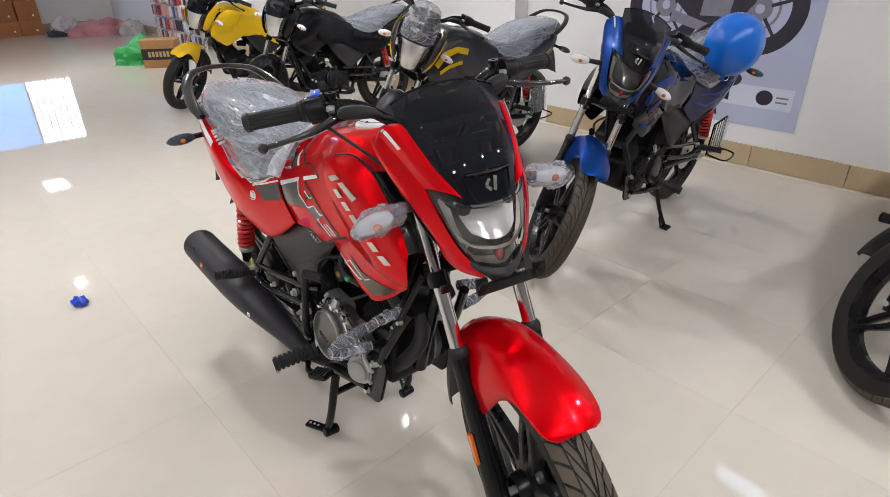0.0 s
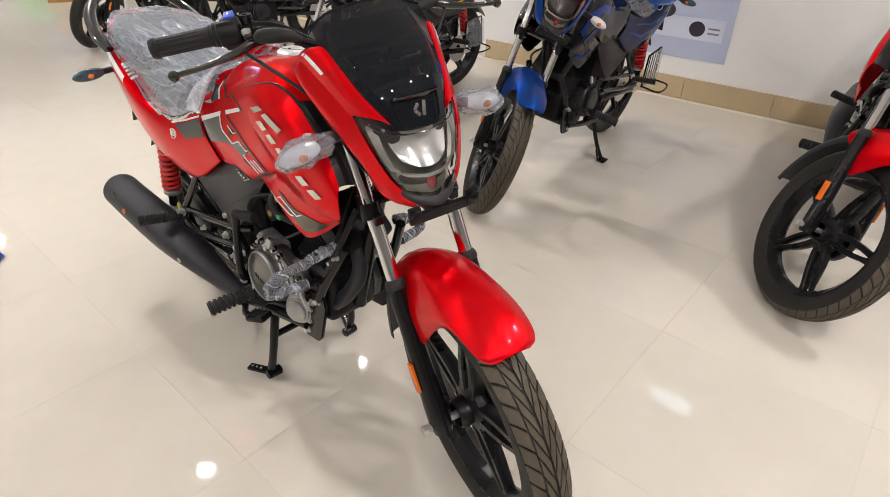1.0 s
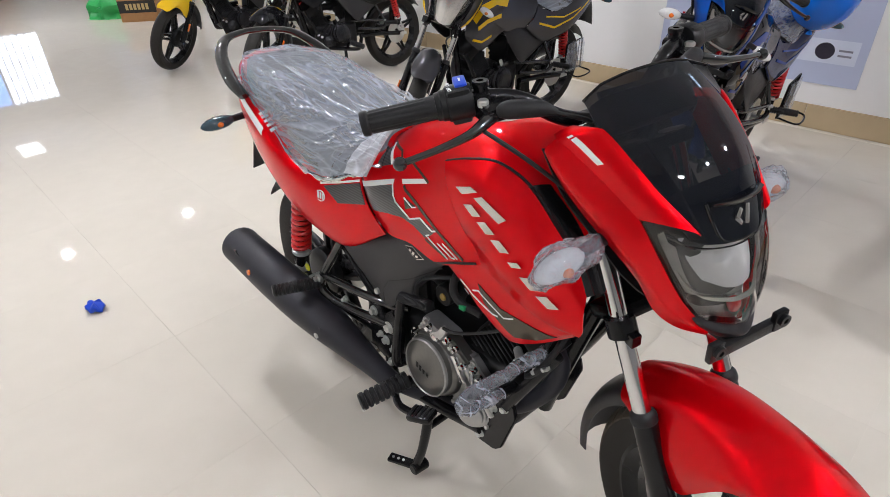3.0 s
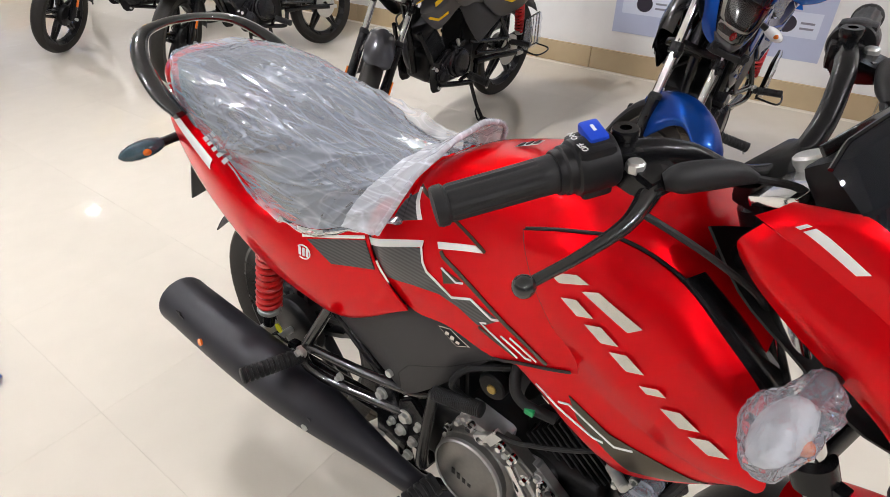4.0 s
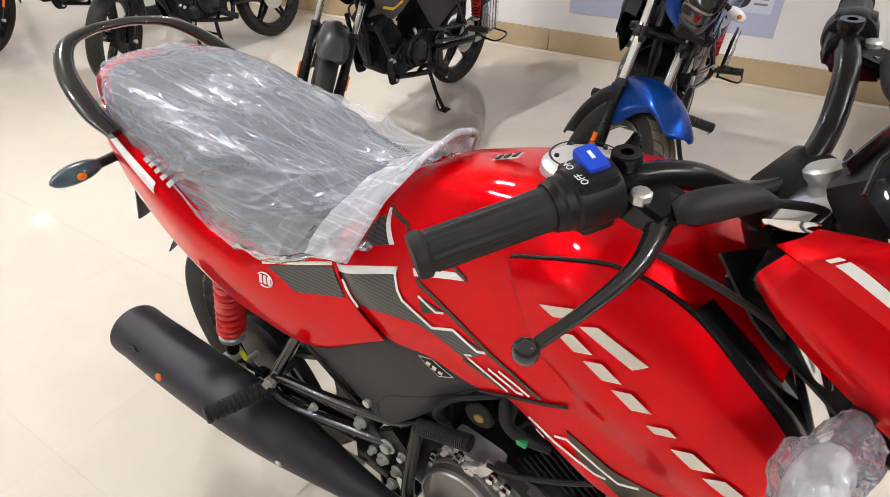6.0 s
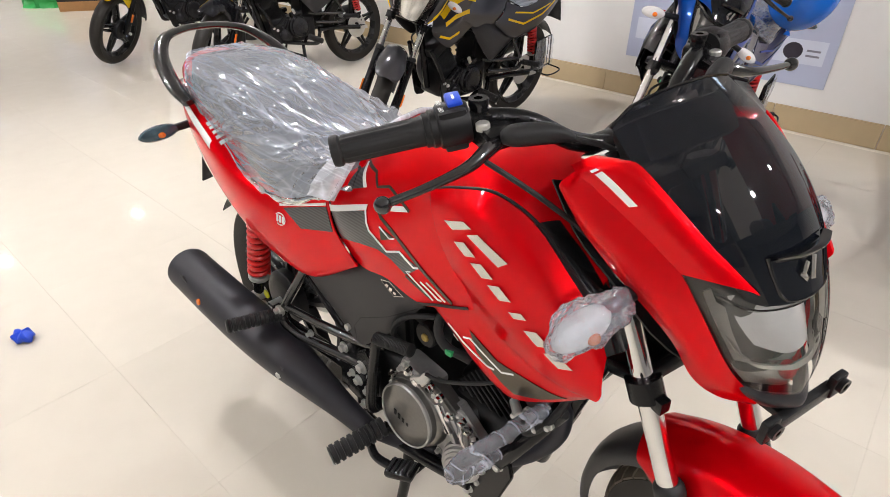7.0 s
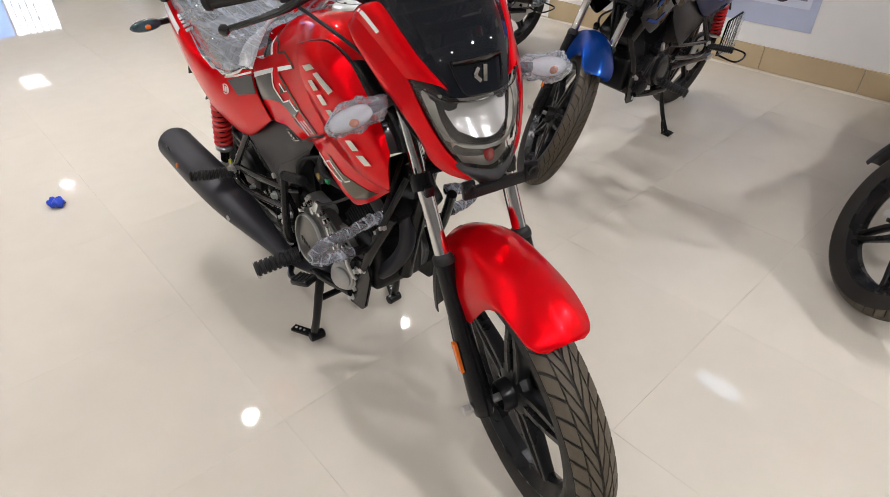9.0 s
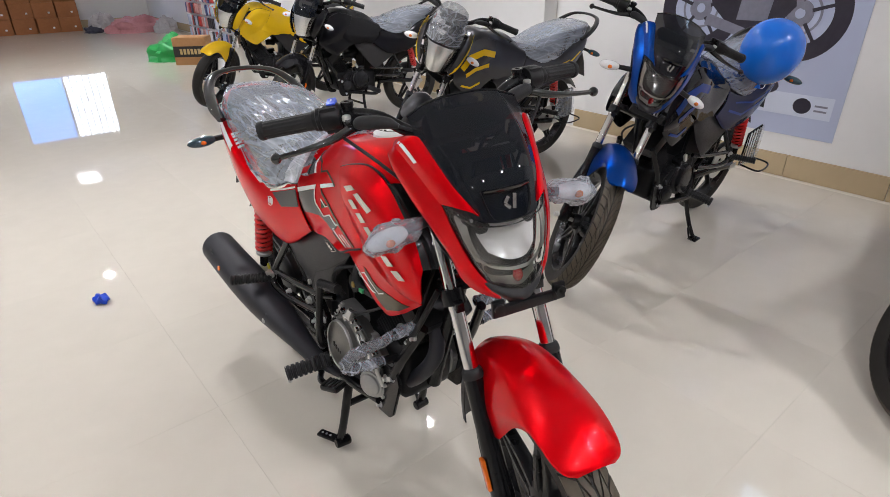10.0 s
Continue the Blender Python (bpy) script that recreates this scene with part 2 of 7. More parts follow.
def skin(curves, nu=24, nv=16, thick=0.0, relax=None):
    """A smooth sheet through the given curves, with thickness inward."""
    C = [cat(c, nu) for c in curves]
    cols = [cat([c[i] for c in C], nv) for i in range(nu)]
    bm = bmesh.new()
    if relax:
        cols = [[relax(p, i / (nu - 1), j / (nv - 1)) for j, p in enumerate(col)] for i, col in enumerate(cols)]
    grid(bm, cols)
    bmesh.ops.recalc_face_normals(bm, faces=bm.faces)
    if thick:
        bmesh.ops.solidify(bm, geom=bm.faces[:], thickness=thick)
    return bm


def mir(curves):
    return [[(x, -y, z) for x, y, z in c] for c in curves]


def both(half):
    """Right-hand curves from the edge up to the middle line, and their mirror back down."""
    return half + mir(half[-2::-1])


def tube(P, r, seg=10, n=None, closed=False, caps=True, bm=None):
    """A round tube along P; r is a radius or one for each point of P."""
    P = [Vector(p) for p in P]
    n = n or max(2, len(P) * 5 if len(P) > 2 else 2)
    R = [r] * len(P) if isinstance(r, (int, float)) else list(r)
    pts = cat(P, n, closed)
    rad = [v.x for v in cat([(q, 0, 0) for q in R], n, closed)]
    bm = bm or bmesh.new()
    up = Vector((0, 0, 1))
    rows, prev = [], None
    for i, p in enumerate(pts):
        if closed:
            t = pts[(i + 1) % n] - pts[i - 1]
        else:
            t = pts[min(i + 1, n - 1)] - pts[max(i - 1, 0)]
        t.normalize()
        if prev is None:
            a = t.orthogonal().normalized()
        else:
            a = (prev - t * prev.dot(t)).normalized()
        prev = a
        b = t.cross(a)
        rows.append([p + (a * math.cos(2 * math.pi * k / seg) + b * math.sin(2 * math.pi * k / seg)) * rad[i] for k in range(seg)])
    if closed:
        rows.append(rows[0])
        grid(bm, rows, wrap=True)
        bmesh.ops.remove_doubles(bm, verts=bm.verts, dist=1e-6)
    else:
        grid(bm, rows, wrap=True, cap=caps)
    bmesh.ops.recalc_face_normals(bm, faces=bm.faces)
    return bm


def lathe(profile, origin, axis, seg=32, bm=None, closed=False):
    """Turns a profile of (radius, along) about an axis."""
    bm = bm or bmesh.new()
    o, ax = Vector(origin), Vector(axis).normalized()
    a = ax.orthogonal().normalized()
    b = ax.cross(a)
    rows = []
    for k in range(seg):
        c, s = math.cos(2 * math.pi * k / seg), math.sin(2 * math.pi * k / seg)
        rows.append([o + ax * h + (a * c + b * s) * r for r, h in profile])
    rows.append(rows[0])
    grid(bm, rows, wrap=closed)
    bmesh.ops.remove_doubles(bm, verts=bm.verts, dist=1e-6)
    bmesh.ops.recalc_face_normals(bm, faces=bm.faces)
    return bm


def cyl(p, q, r, seg=16, r2=None, bevel=0.0, bm=None):
    """A rod from p to q with chamfered ends."""
    p, q = Vector(p), Vector(q)
    L = (q - p).length
    r2 = r if r2 is None else r2
    c = min(bevel, L / 3, r * 0.6, r2 * 0.6)
    prof = [(0, 0), (r - c, 0), (r, c), (r2, L - c), (r2 - c, L), (0, L)] if c else [(0, 0), (r, 0), (r2, L), (0, L)]
    return lathe(prof, p, q - p, seg, bm)


def box(cx, cy, cz, sx, sy, sz, bevel=0.003, rot=None, bm=None, seg=2):
    new_bm = bmesh.new()
    bmesh.ops.create_cube(new_bm, size=1)
    bmesh.ops.scale(new_bm, vec=(sx, sy, sz), verts=new_bm.verts)
    if bevel:
        bmesh.ops.bevel(new_bm, geom=new_bm.edges[:], offset=min(bevel, sx / 2.2, sy / 2.2, sz / 2.2), segments=seg, affect="EDGES", profile=0.6)
    M = Matrix.Translation((cx, cy, cz)) @ (rot.to_4x4() if rot else Matrix())
    bmesh.ops.transform(new_bm, matrix=M, verts=new_bm.verts)
    if bm is None:
        return new_bm
    join(bm, new_bm)
    return bm


def join(bm, other):
    me = bpy.data.meshes.new("tmp")
    other.to_mesh(me)
    other.free()
    bm.from_mesh(me)
    bpy.data.meshes.remove(me)
    return bm


def plate(outline, y0, y1, bevel=0.0, bm=None):
    """A flat plate with an (x, z) outline between two y."""
    nb = bmesh.new()
    f = nb.faces.new([nb.verts.new((x, y0, z)) for x, z in outline])
    r = bmesh.ops.extrude_face_region(nb, geom=[f])
    bmesh.ops.translate(nb, vec=(0, y1 - y0, 0), verts=[v for v in r["geom"] if isinstance(v, bmesh.types.BMVert)])
    bmesh.ops.recalc_face_normals(nb, faces=nb.faces)
    if bevel:
        bmesh.ops.bevel(nb, geom=nb.edges[:], offset=bevel, segments=2, affect="EDGES")
    if bm is None:
        return nb
    return join(bm, nb)


def part(name, bm, material, parent=None, label="", smooth=True, M=None, crease=38):
    """Links a bmesh as one mesh object under a thing or a part."""
    if M is not None:
        bmesh.ops.transform(bm, matrix=M, verts=bm.verts)
    me = bpy.data.meshes.new(name)
    bm.to_mesh(me)
    bm.free()
    if smooth:
        me.polygons.foreach_set("use_smooth", [True] * len(me.polygons))
        me.set_sharp_from_angle(angle=radians(crease))
    me.materials.append(material)
    ob = new(name, me)
    if parent is not None:
        ob.parent = parent
    return tagged(ob, label)


def thing(name, m, label, category, group="", kind=""):
    ob = new(name)
    ob.empty_display_size = 0.1
    ob.matrix_world = m
    return tagged(ob, label, category, group, kind)
# ---------------------------------------------------------------- motorcycle
RAKE = radians(25)
AX_X, AX_Z = 1.285, 0.305
def fork_x(z):
    return AX_X - 0.466 * (z - AX_Z)


def steering(deg):
    ax = Vector((-math.sin(RAKE), 0, math.cos(RAKE)))
    o = Matrix.Translation((0.925, 0, 1.0))
    return o @ Matrix.Rotation(radians(deg), 4, ax) @ o.inverted()


def tyre_surface(s):
    return AX_Z - 0.020 * abs(s) ** 2.3, 0.043 * s


def wheel(bike, name, cx, cz, M, rear=False, fine=True):
    o, ax = (cx, 0, cz), (0, 1, 0)
    w = part(name, lathe([(0.030, -0.05), (0.034, -0.045), (0.036, -0.02), (0.062, -0.012), (0.066, 0.0), (0.062, 0.012), (0.036, 0.03), (0.030, 0.05)], o, ax, 28), ALLOY_BLACK, bike, M=M)
    prof = [(0.233, -0.030), (0.252, -0.040)] + [tyre_surface(-1 + k / 5) for k in range(11)] + [(0.252, 0.040), (0.233, 0.030), (0.238, 0.02), (0.238, -0.02)]
    ty = lathe(prof, o, ax, 64, closed=True)
    part("tyre", ty, RUBBER, w, M=M)
    if fine:
        bm = bmesh.new()
        n = 46
        for i in range(n):
            for side in (-1, 1):
                for row, (s0, s1, k0, wd) in enumerate(((0.06, 0.47, 0.42, 0.84), (0.53, 0.98, 0.16, 0.88))):
                    rows = []
                    for j in range(5):
                        s = s0 + (s1 - s0) * j / 4
                        r, h = tyre_surface(s)
                        th = 2 * math.pi * (i + 0.5 * row + (0.25 if side > 0 else 0)) / n + k0 * (s - s0)
                        dt = wd * math.pi / n
                        ring = []
                        for lift, t in ((-0.002, th - dt), (0.0036, th - dt * 0.92), (0.0036, th + dt * 0.92), (-0.002, th + dt)):
                            ring.append((cx + (r + lift) * math.cos(t), side * h, cz + (r + lift) * math.sin(t)))
                        rows.append(ring)
                    grid(bm, rows, cap=True)
        bmesh.ops.recalc_face_normals(bm, faces=bm.faces)
        tagged(part("tread", bm, TREAD, w, M=M), kind="stuff")
    part("rim", lathe([(0.238, -0.032), (0.229, -0.033), (0.224, -0.028), (0.213, -0.016), (0.206, -0.010), (0.206, 0.010), (0.213, 0.016), (0.224, 0.028), (0.229, 0.033), (0.238, 0.032), (0.230, 0.02), (0.230, -0.02)], o, ax, 64, closed=True), ALLOY_BLACK, w, M=M)
    for k in range(5):
        a0 = 2 * math.pi * k / 5 + 0.35
        bm = bmesh.new()
        for d in (-1, 1):
            rows = []
            for j in range(6):
                f = j / 5
                r = 0.052 + 0.160 * f
                a = a0 + d * (0.27 * (1 - f) ** 1.4 + 0.045)
                hw, hh = 0.0105 - 0.002 * f + 0.004 * (f > 0.95), 0.017 - 0.004 * f
                c, s = Vector((math.cos(a), 0, math.sin(a))), Vector((-math.sin(a), 0, math.cos(a)))
                cen = Vector(o) + c * r
                rows.append([cen + s * (hw * u) + Vector((0, hh * v, 0)) for u, v in ((-1, -0.7), (-0.7, -1), (0.7, -1), (1, -0.7), (1, 0.7), (0.7, 1), (-0.7, 1), (-1, 0.7))])
            grid(bm, rows, wrap=True, cap=True)
        bmesh.ops.recalc_face_normals(bm, faces=bm.faces)
        part("spoke", bm, ALLOY_BLACK, w, M=M)
    if rear:
        part("sprocket", lathe([(0.03, 0.052), (0.092, 0.052), (0.095, 0.055), (0.095, 0.060), (0.03, 0.060)], o, ax, 40), STEEL, w, M=M)
        part("brake_drum", lathe([(0.0, -0.058), (0.055, -0.058), (0.075, -0.052), (0.082, -0.044), (0.082, -0.02), (0.03, -0.02)], o, ax, 32), DARK_ALLOY if fine else DIM_ALLOY, w, "dark drum brake plate", M=M)
    else:
        bm = lathe([(0.0, 0.060), (0.03, 0.060), (0.05, 0.055), (0.076, 0.050), (0.080, 0.044), (0.080, 0.02), (0.03, 0.02)], o, ax, 36)
        for k in range(6):
            a = k * math.pi / 3
            cyl((cx + 0.06 * math.cos(a), 0.05, cz + 0.06 * math.sin(a)), (cx + 0.06 * math.cos(a), 0.060, cz + 0.06 * math.sin(a)), 0.005, 6, bm=bm)
        part("brake_drum", bm, DARK_ALLOY, w, "black drum brake plate", M=M)
    part("axle", cyl((cx, -0.125, cz), (cx, 0.125, cz), 0.009, 12, bevel=0.002), STEEL, w, M=M)
    return w


def fork(bike, M, fine=True):
    for s, side in ((-1, "right"), (1, "left")):
        y = 0.087 * s
        P = lambda z, dx=0.0: (fork_x(z) + dx, y, z)
        leg = part("fork_leg", tube([P(0.285), P(0.32), P(0.45), P(0.55), P(0.612)], [0.021, 0.026, 0.0225, 0.0210, 0.0205], 18, 24), SATIN_BLACK, bike, M=M)
        part("stanchion", cyl(P(0.60), P(1.0), 0.0155, 20), CHROME, leg, "chrome fork tube", M=M)
        part("dust_cap", tube([P(0.600), P(0.605), P(0.614), P(0.620)], [0.0215, 0.0225, 0.0215, 0.017], 18, 12), GRIP, leg, M=M)
        bm = tube([P(0.742), P(0.772)], 0.0245, 18, 3)
        box(fork_x(0.757) + 0.027, y, 0.75, 0.02, 0.018, 0.022, 0.002, bm=bm)
        part("lower_clamp", bm, SATIN_BLACK, leg, M=M)
        part("fork_cap", cyl(P(0.985), P(1.005), 0.021, 6, bevel=0.002), STEEL, leg, M=M)
        if fine:
            rot = Matrix.Rotation(-math.atan(0.466), 3, "Y")
            part("reflector", box(fork_x(0.42) + 0.004, y + s * 0.026, 0.42, 0.020, 0.008, 0.068, 0.002, rot), ORANGE, leg, "orange reflector strip", M=M)
            part("axle_nut", cyl((AX_X, y + s * 0.03, AX_Z), (AX_X, y + s * 0.045, AX_Z), 0.012, 6, bevel=0.002), STEEL, leg, M=M)
    bm = box(fork_x(0.757) - 0.03, 0, 0.765, 0.075, 0.20, 0.028, 0.008, Matrix.Rotation(-RAKE, 3, "Y"))
    part("lower_yoke", bm, SATIN_BLACK, bike, M=M)
    part("upper_yoke", box(fork_x(0.98) - 0.02, 0, 0.985, 0.08, 0.22, 0.022, 0.008, Matrix.Rotation(-RAKE, 3, "Y")), SATIN_BLACK, bike, M=M)
    part("steering_head", cyl((0.90, 0, 0.99), (1.01, 0, 0.76), 0.030, 18, bevel=0.004), SATIN_BLACK, bike)


def polar(th, r, y):
    a = radians(th)
    return (AX_X + r * math.cos(a), y, AX_Z + r * math.sin(a))


def front_fender(bike, M, paintm, flap=True):
    ths = (62, 63.5, 67, 73, 80, 88, 98, 106, 114, 122, 130)
    edge = (0.352, 0.346, 0.340, 0.336, 0.324, 0.290, 0.232, 0.205, 0.215, 0.27, 0.325)
    yedge = (0.034, 0.050, 0.060, 0.065, 0.068, 0.073, 0.078, 0.080, 0.078, 0.070, 0.064)
    half = [[polar(t, e, -y) for t, e, y in zip(ths, edge, yedge)],
            [polar(t, (e + 0.342) / 2 + 0.003, -y * 1.03) for t, e, y in zip(ths, edge, yedge)],
            [polar(t, 0.349 + 0.0002 * max(0, 76 - t), -min(0.060, y * 0.95)) for t, y in zip(ths, yedge)],
            [polar(t, 0.370 - 0.0008 * max(0, 76 - t), -min(0.034, y * 0.6)) for t, y in zip(ths, yedge)],
            [polar(t, 0.379 - 0.0011 * max(0, 76 - t), 0) for t in ths]]
    shell = skin(both(half), 60, 41, 0.0)
    def inset(p, u, v):
        d = Vector((p.x - AX_X, 0, p.z - AX_Z))
        return Vector((p.x, p.y * 0.965, p.z)) - d.normalized() * 0.003
    join(shell, skin(both(half), 60, 41, 0.0, relax=inset))
    part("front_fender", shell, paintm, bike, M=M)
    if flap:
        ths = (126, 138, 150, 162, 174, 184)
        half = [[polar(t, 0.318, -0.058) for t in ths], [polar(t, 0.345, -0.052) for t in ths], [polar(t, 0.362, 0) for t in ths]]
        part("fender_flap", skin(both(half), 20, 13, 0.003), GREY_PLASTIC, bike, "black plastic rear fender extension", M=M)


def blob(c, r, seg=16, rings=10, bm=None, rot=None):
    nb = bmesh.new()
    bmesh.ops.create_uvsphere(nb, u_segments=seg, v_segments=rings, radius=1.0)
    bmesh.ops.scale(nb, vec=r, verts=nb.verts)
    bmesh.ops.transform(nb, matrix=Matrix.Translation(c) @ (rot.to_4x4() if rot else Matrix()), verts=nb.verts)
    return join(bm, nb) if bm is not None else nb


def crumple(bm, amp, scale, seed=0.0):
    for v in bm.verts:
        d = noise.noise_vector(v.co * scale + Vector((seed, seed * 1.7, 0)))
        v.co += Vector(d) * amp
    return bm


def indicator(bike, M, base, tip, wrap, front=True):
    b, t = Vector(base), Vector(tip)
    mid = b.lerp(t, 0.45)
    st = part("indicator", tube([b, mid, b.lerp(t, 0.6)], [0.011, 0.010, 0.016], 12, 10), PLASTIC, bike, "black indicator with clear lens", M=M)
    d = (t - b).normalized()
    rot = d.to_track_quat("X", "Z").to_matrix()
    c = b.lerp(t, 0.72)
    L = (t - b).length
    part("lens", blob(c, (L * 0.32, 0.022, 0.019), rot=rot), GLASS_WHITE if front else DARK_LENS, st, M=M)
    part("bulb", blob(c + Vector((0.016, 0, 0)), (0.012, 0.010, 0.008)), AMBER, st, M=M)
    if wrap:
        k = 1.0 if front else 0.76
        f = blob(b.lerp(t, 0.64 if front else 0.70), (L * 0.46 * k, 0.029 * k, 0.025 * k), 48, 30, rot=rot)
        part("wrapping_film", crumple(crumple(f, 0.010 * k, 34, L), 0.0035 * k, 150, L), WRAP, st, "crumpled clear wrapping film", smooth=False, M=M)


DARK_LENS = mat("smoked_indicator_lens", (0.035, 0.075, 0.10), rough=0.10, coat=1.0, grain=0.6, scale=60, bump=0.6, bscale=120)


def lettering(text, size, origin, along, down, up):
    """A thin raised word in the built-in font, centred at a place."""
    cu = bpy.data.curves.new("word", "FONT")
    cu.body, cu.size, cu.align_x, cu.align_y = text, size, "CENTER", "CENTER"
    cu.extrude = 0.0002
    cu.resolution_u = 2
    ob = bpy.data.objects.new("word", cu)
    bm = bmesh.new()
    bm.from_mesh(ob.to_mesh())
    ob.to_mesh_clear()
    bpy.data.objects.remove(ob)
    bpy.data.curves.remove(cu)
    R = Matrix((along, along.cross(up) * -1, up)).transposed().to_4x4()
    bm.transform(Matrix.Translation(origin) @ R)
    return bm


def handlebar(bike, M, fine=True, blue=True):
    M = M @ Matrix.Translation((-0.012, 0, 0.001))
    half = [(0.802, -0.354, 1.078), (0.825, -0.290, 1.084), (0.847, -0.228, 1.089), (0.866, -0.176, 1.092), (0.888, -0.132, 1.082), (0.908, -0.075, 1.045), (0.917, 0, 1.028)]
    full = half + [(x, -y, z) for x, y, z in half[-2::-1]]
    bar = part("handlebar", tube(full, 0.0125, 14, 60), SATIN_BLACK, bike, M=M)
    for s in (-1, 1):
        P = lambda x, y, z: (x, y * -s, z)
        a, b = Vector(P(0.800, -0.361, 1.077)), Vector(P(0.842, -0.242, 1.088))
        d = b - a
        dn = d.normalized()
        rows = []
        prof = [(0.0, 0.0), (0.010, 0.0), (0.018, 0.0), (0.0195, 0.004), (0.0195, 0.010), (0.0165, 0.013), (0.0166, 0.016), (0.0168, 0.050), (0.0170, 0.098), (0.0182, 0.099), (0.0186, 0.112), (0.0180, 0.120), (0.0, 0.122)]
        q2 = dn.cross(dn.orthogonal().normalized())
        q1 = dn.orthogonal().normalized()
        for k in range(57):
            t = 2 * math.pi * k / 56
            rib = 0.0012 * (k % 4 < 2)
            rows.append([a + dn * h + (q1 * math.cos(t) + q2 * math.sin(t)) * (r + (rib if 0.014 < h < 0.0985 and r > 0.0162 else 0)) for r, h in prof])
        bm = bmesh.new()
        grid(bm, rows)
        bmesh.ops.remove_doubles(bm, verts=bm.verts, dist=1e-6)
        bmesh.ops.recalc_face_normals(bm, faces=bm.faces)
        part("grip", bm, GRIP, bar, "ribbed black rubber grip", M=M)
        # throttle drum and switch housing round the bar
        rt = Matrix.Rotation(radians(-28 * -s), 3, "Z")
        hub = lathe([(r, h + 0.008) for r, h in ((0.0, 0.106), (0.0205, 0.106), (0.0215, 0.108), (0.0215, 0.113), (0.0235, 0.115), (0.0235, 0.122), (0.0262, 0.124), (0.0270, 0.127), (0.0270, 0.158), (0.0250, 0.162), (0.0150, 0.163), (0.0, 0.163))], a, dn, 32)
        c = a + dn * 0.150
        side = dn.cross(Vector((0, 0, 1))).normalized()
        if side.x > 0:
            side = -side
        up = side.cross(dn)
        up = up if up.z > 0 else -up
        frame3 = Matrix((dn, dn.cross(up) * -1, up)).transposed()
        q = c + up * 0.010
        box(q.x, q.y, q.z, 0.036, 0.042, 0.029, 0.006, frame3, bm=hub)
        q = c - up * 0.016
        box(q.x, q.y, q.z, 0.030, 0.034, 0.026, 0.005, frame3, bm=hub)
        sw = part("switch_box", hub, PLASTIC, bar, "black switch housing", M=M)
        if fine:
            if s == -1:
                q = c + up * 0.0265 + dn * 0.006 + side * 0.006
                tilt = frame3 @ Matrix.Rotation(radians(10), 3, "X")
                part("button", box(q.x, q.y, q.z, 0.019, 0.029, 0.011, 0.0035, tilt), BLUE_BUTTON if blue else PLASTIC, sw, "bright blue engine switch" if blue else "", M=M)
                for text, off in (("ON", 0.010), ("OFF", -0.012)):
                    o = c + up * 0.0268 - dn * 0.0118 + side * off
                    part("marking", lettering(text, 0.0085, o, side, dn, up), WHITE_DECAL, sw, "white lettering", M=M)
                q = q + up * 0.0058
                mark = box(q.x, q.y, q.z, 0.003, 0.009, 0.0006, 0, tilt)
                part("marking", mark, WHITE_DECAL, sw, M=M)
            part("screw", cyl(c - up * 0.028, c - up * 0.032, 0.005, 8), STEEL, sw, M=M)
        bs = Vector(P(0.858, -0.187, 1.092))
        bm = box(bs.x, bs.y, bs.z - 0.006, 0.036, 0.030, 0.032, 0.006, rt)
        cyl(bs, bs + Vector((0.0, 0, 0.022)), 0.011, 14, bevel=0.002, bm=bm)
        lathe([(0.0055, 0.016), (0.0122, 0.016), (0.0128, 0.018), (0.0128, 0.024), (0.0120, 0.026), (0.0055, 0.026)], bs, (0, 0, 1), 14, bm=bm)
        part("mirror_mount", bm, SATIN_BLACK, bar, M=M)
        part("perch", plate([(0.856, 1.068), (0.888, 1.064), (0.912, 1.070), (0.910, 1.086), (0.882, 1.092), (0.856, 1.090)], s * 0.160, s * 0.206, 0.004), SATIN_BLACK, bar, "black lever bracket", M=M)
        part("pivot_bolt", cyl(Vector(P(0.882, -0.197, 1.086)), Vector(P(0.882, -0.197, 1.0975)), 0.009, 8, bevel=0.002), STEEL, bar, M=M)
        L = [P(0.893, -0.172, 1.080), P(0.905, -0.205, 1.073), P(0.914, -0.240, 1.064), P(0.913, -0.290, 1.056), P(0.908, -0.338, 1.050)]
        lev = tube(L, [0.0105, 0.0098, 0.0074, 0.0056, 0.0052], 12, 28)
        blob(P(0.907, -0.346, 1.049), (0.0105, 0.0105, 0.0105), 14, 10, bm=lev)
        part("lever", lev, GLOSS_BLACK, bar, "black ball-ended lever", M=M)
        part("lever_boot", tube([P(0.906, -0.186, 1.082), P(0.916, -0.174, 1.086), P(0.934, -0.134, 1.083), P(0.947, -0.112, 1.075)], [0.008, 0.0140, 0.0125, 0.005], 12, 20), GRIP, bar, "rubber lever boot", M=M)
        if fine:
            part("cable", tube([P(0.943, -0.112, 1.074), P(0.975, -0.065, 1.050), P(0.98, -0.02, 0.96), P(0.96, -0.03, 0.84)], 0.004, 8, 24), GRIP, bar, M=M)
            part("throttle_cable", tube([P(0.902, -0.218, 1.066), P(0.925, -0.195, 1.045), P(0.955, -0.155, 1.005), P(0.985, -0.105, 0.945), P(0.985, -0.06, 0.86)], 0.0035, 8, 26), GRIP, bar, M=M)
    part("bar_clamp", box(0.915, 0, 1.018, 0.045, 0.10, 0.05, 0.012), SATIN_BLACK, bike, M=M)


def facets(curves, nu, nv):
    """A faceted sheet through curves, each face left flat."""
    bm = skin(curves, nu, nv, 0.0)
    bmesh.ops.split_edges(bm, edges=bm.edges[:])
    return bm


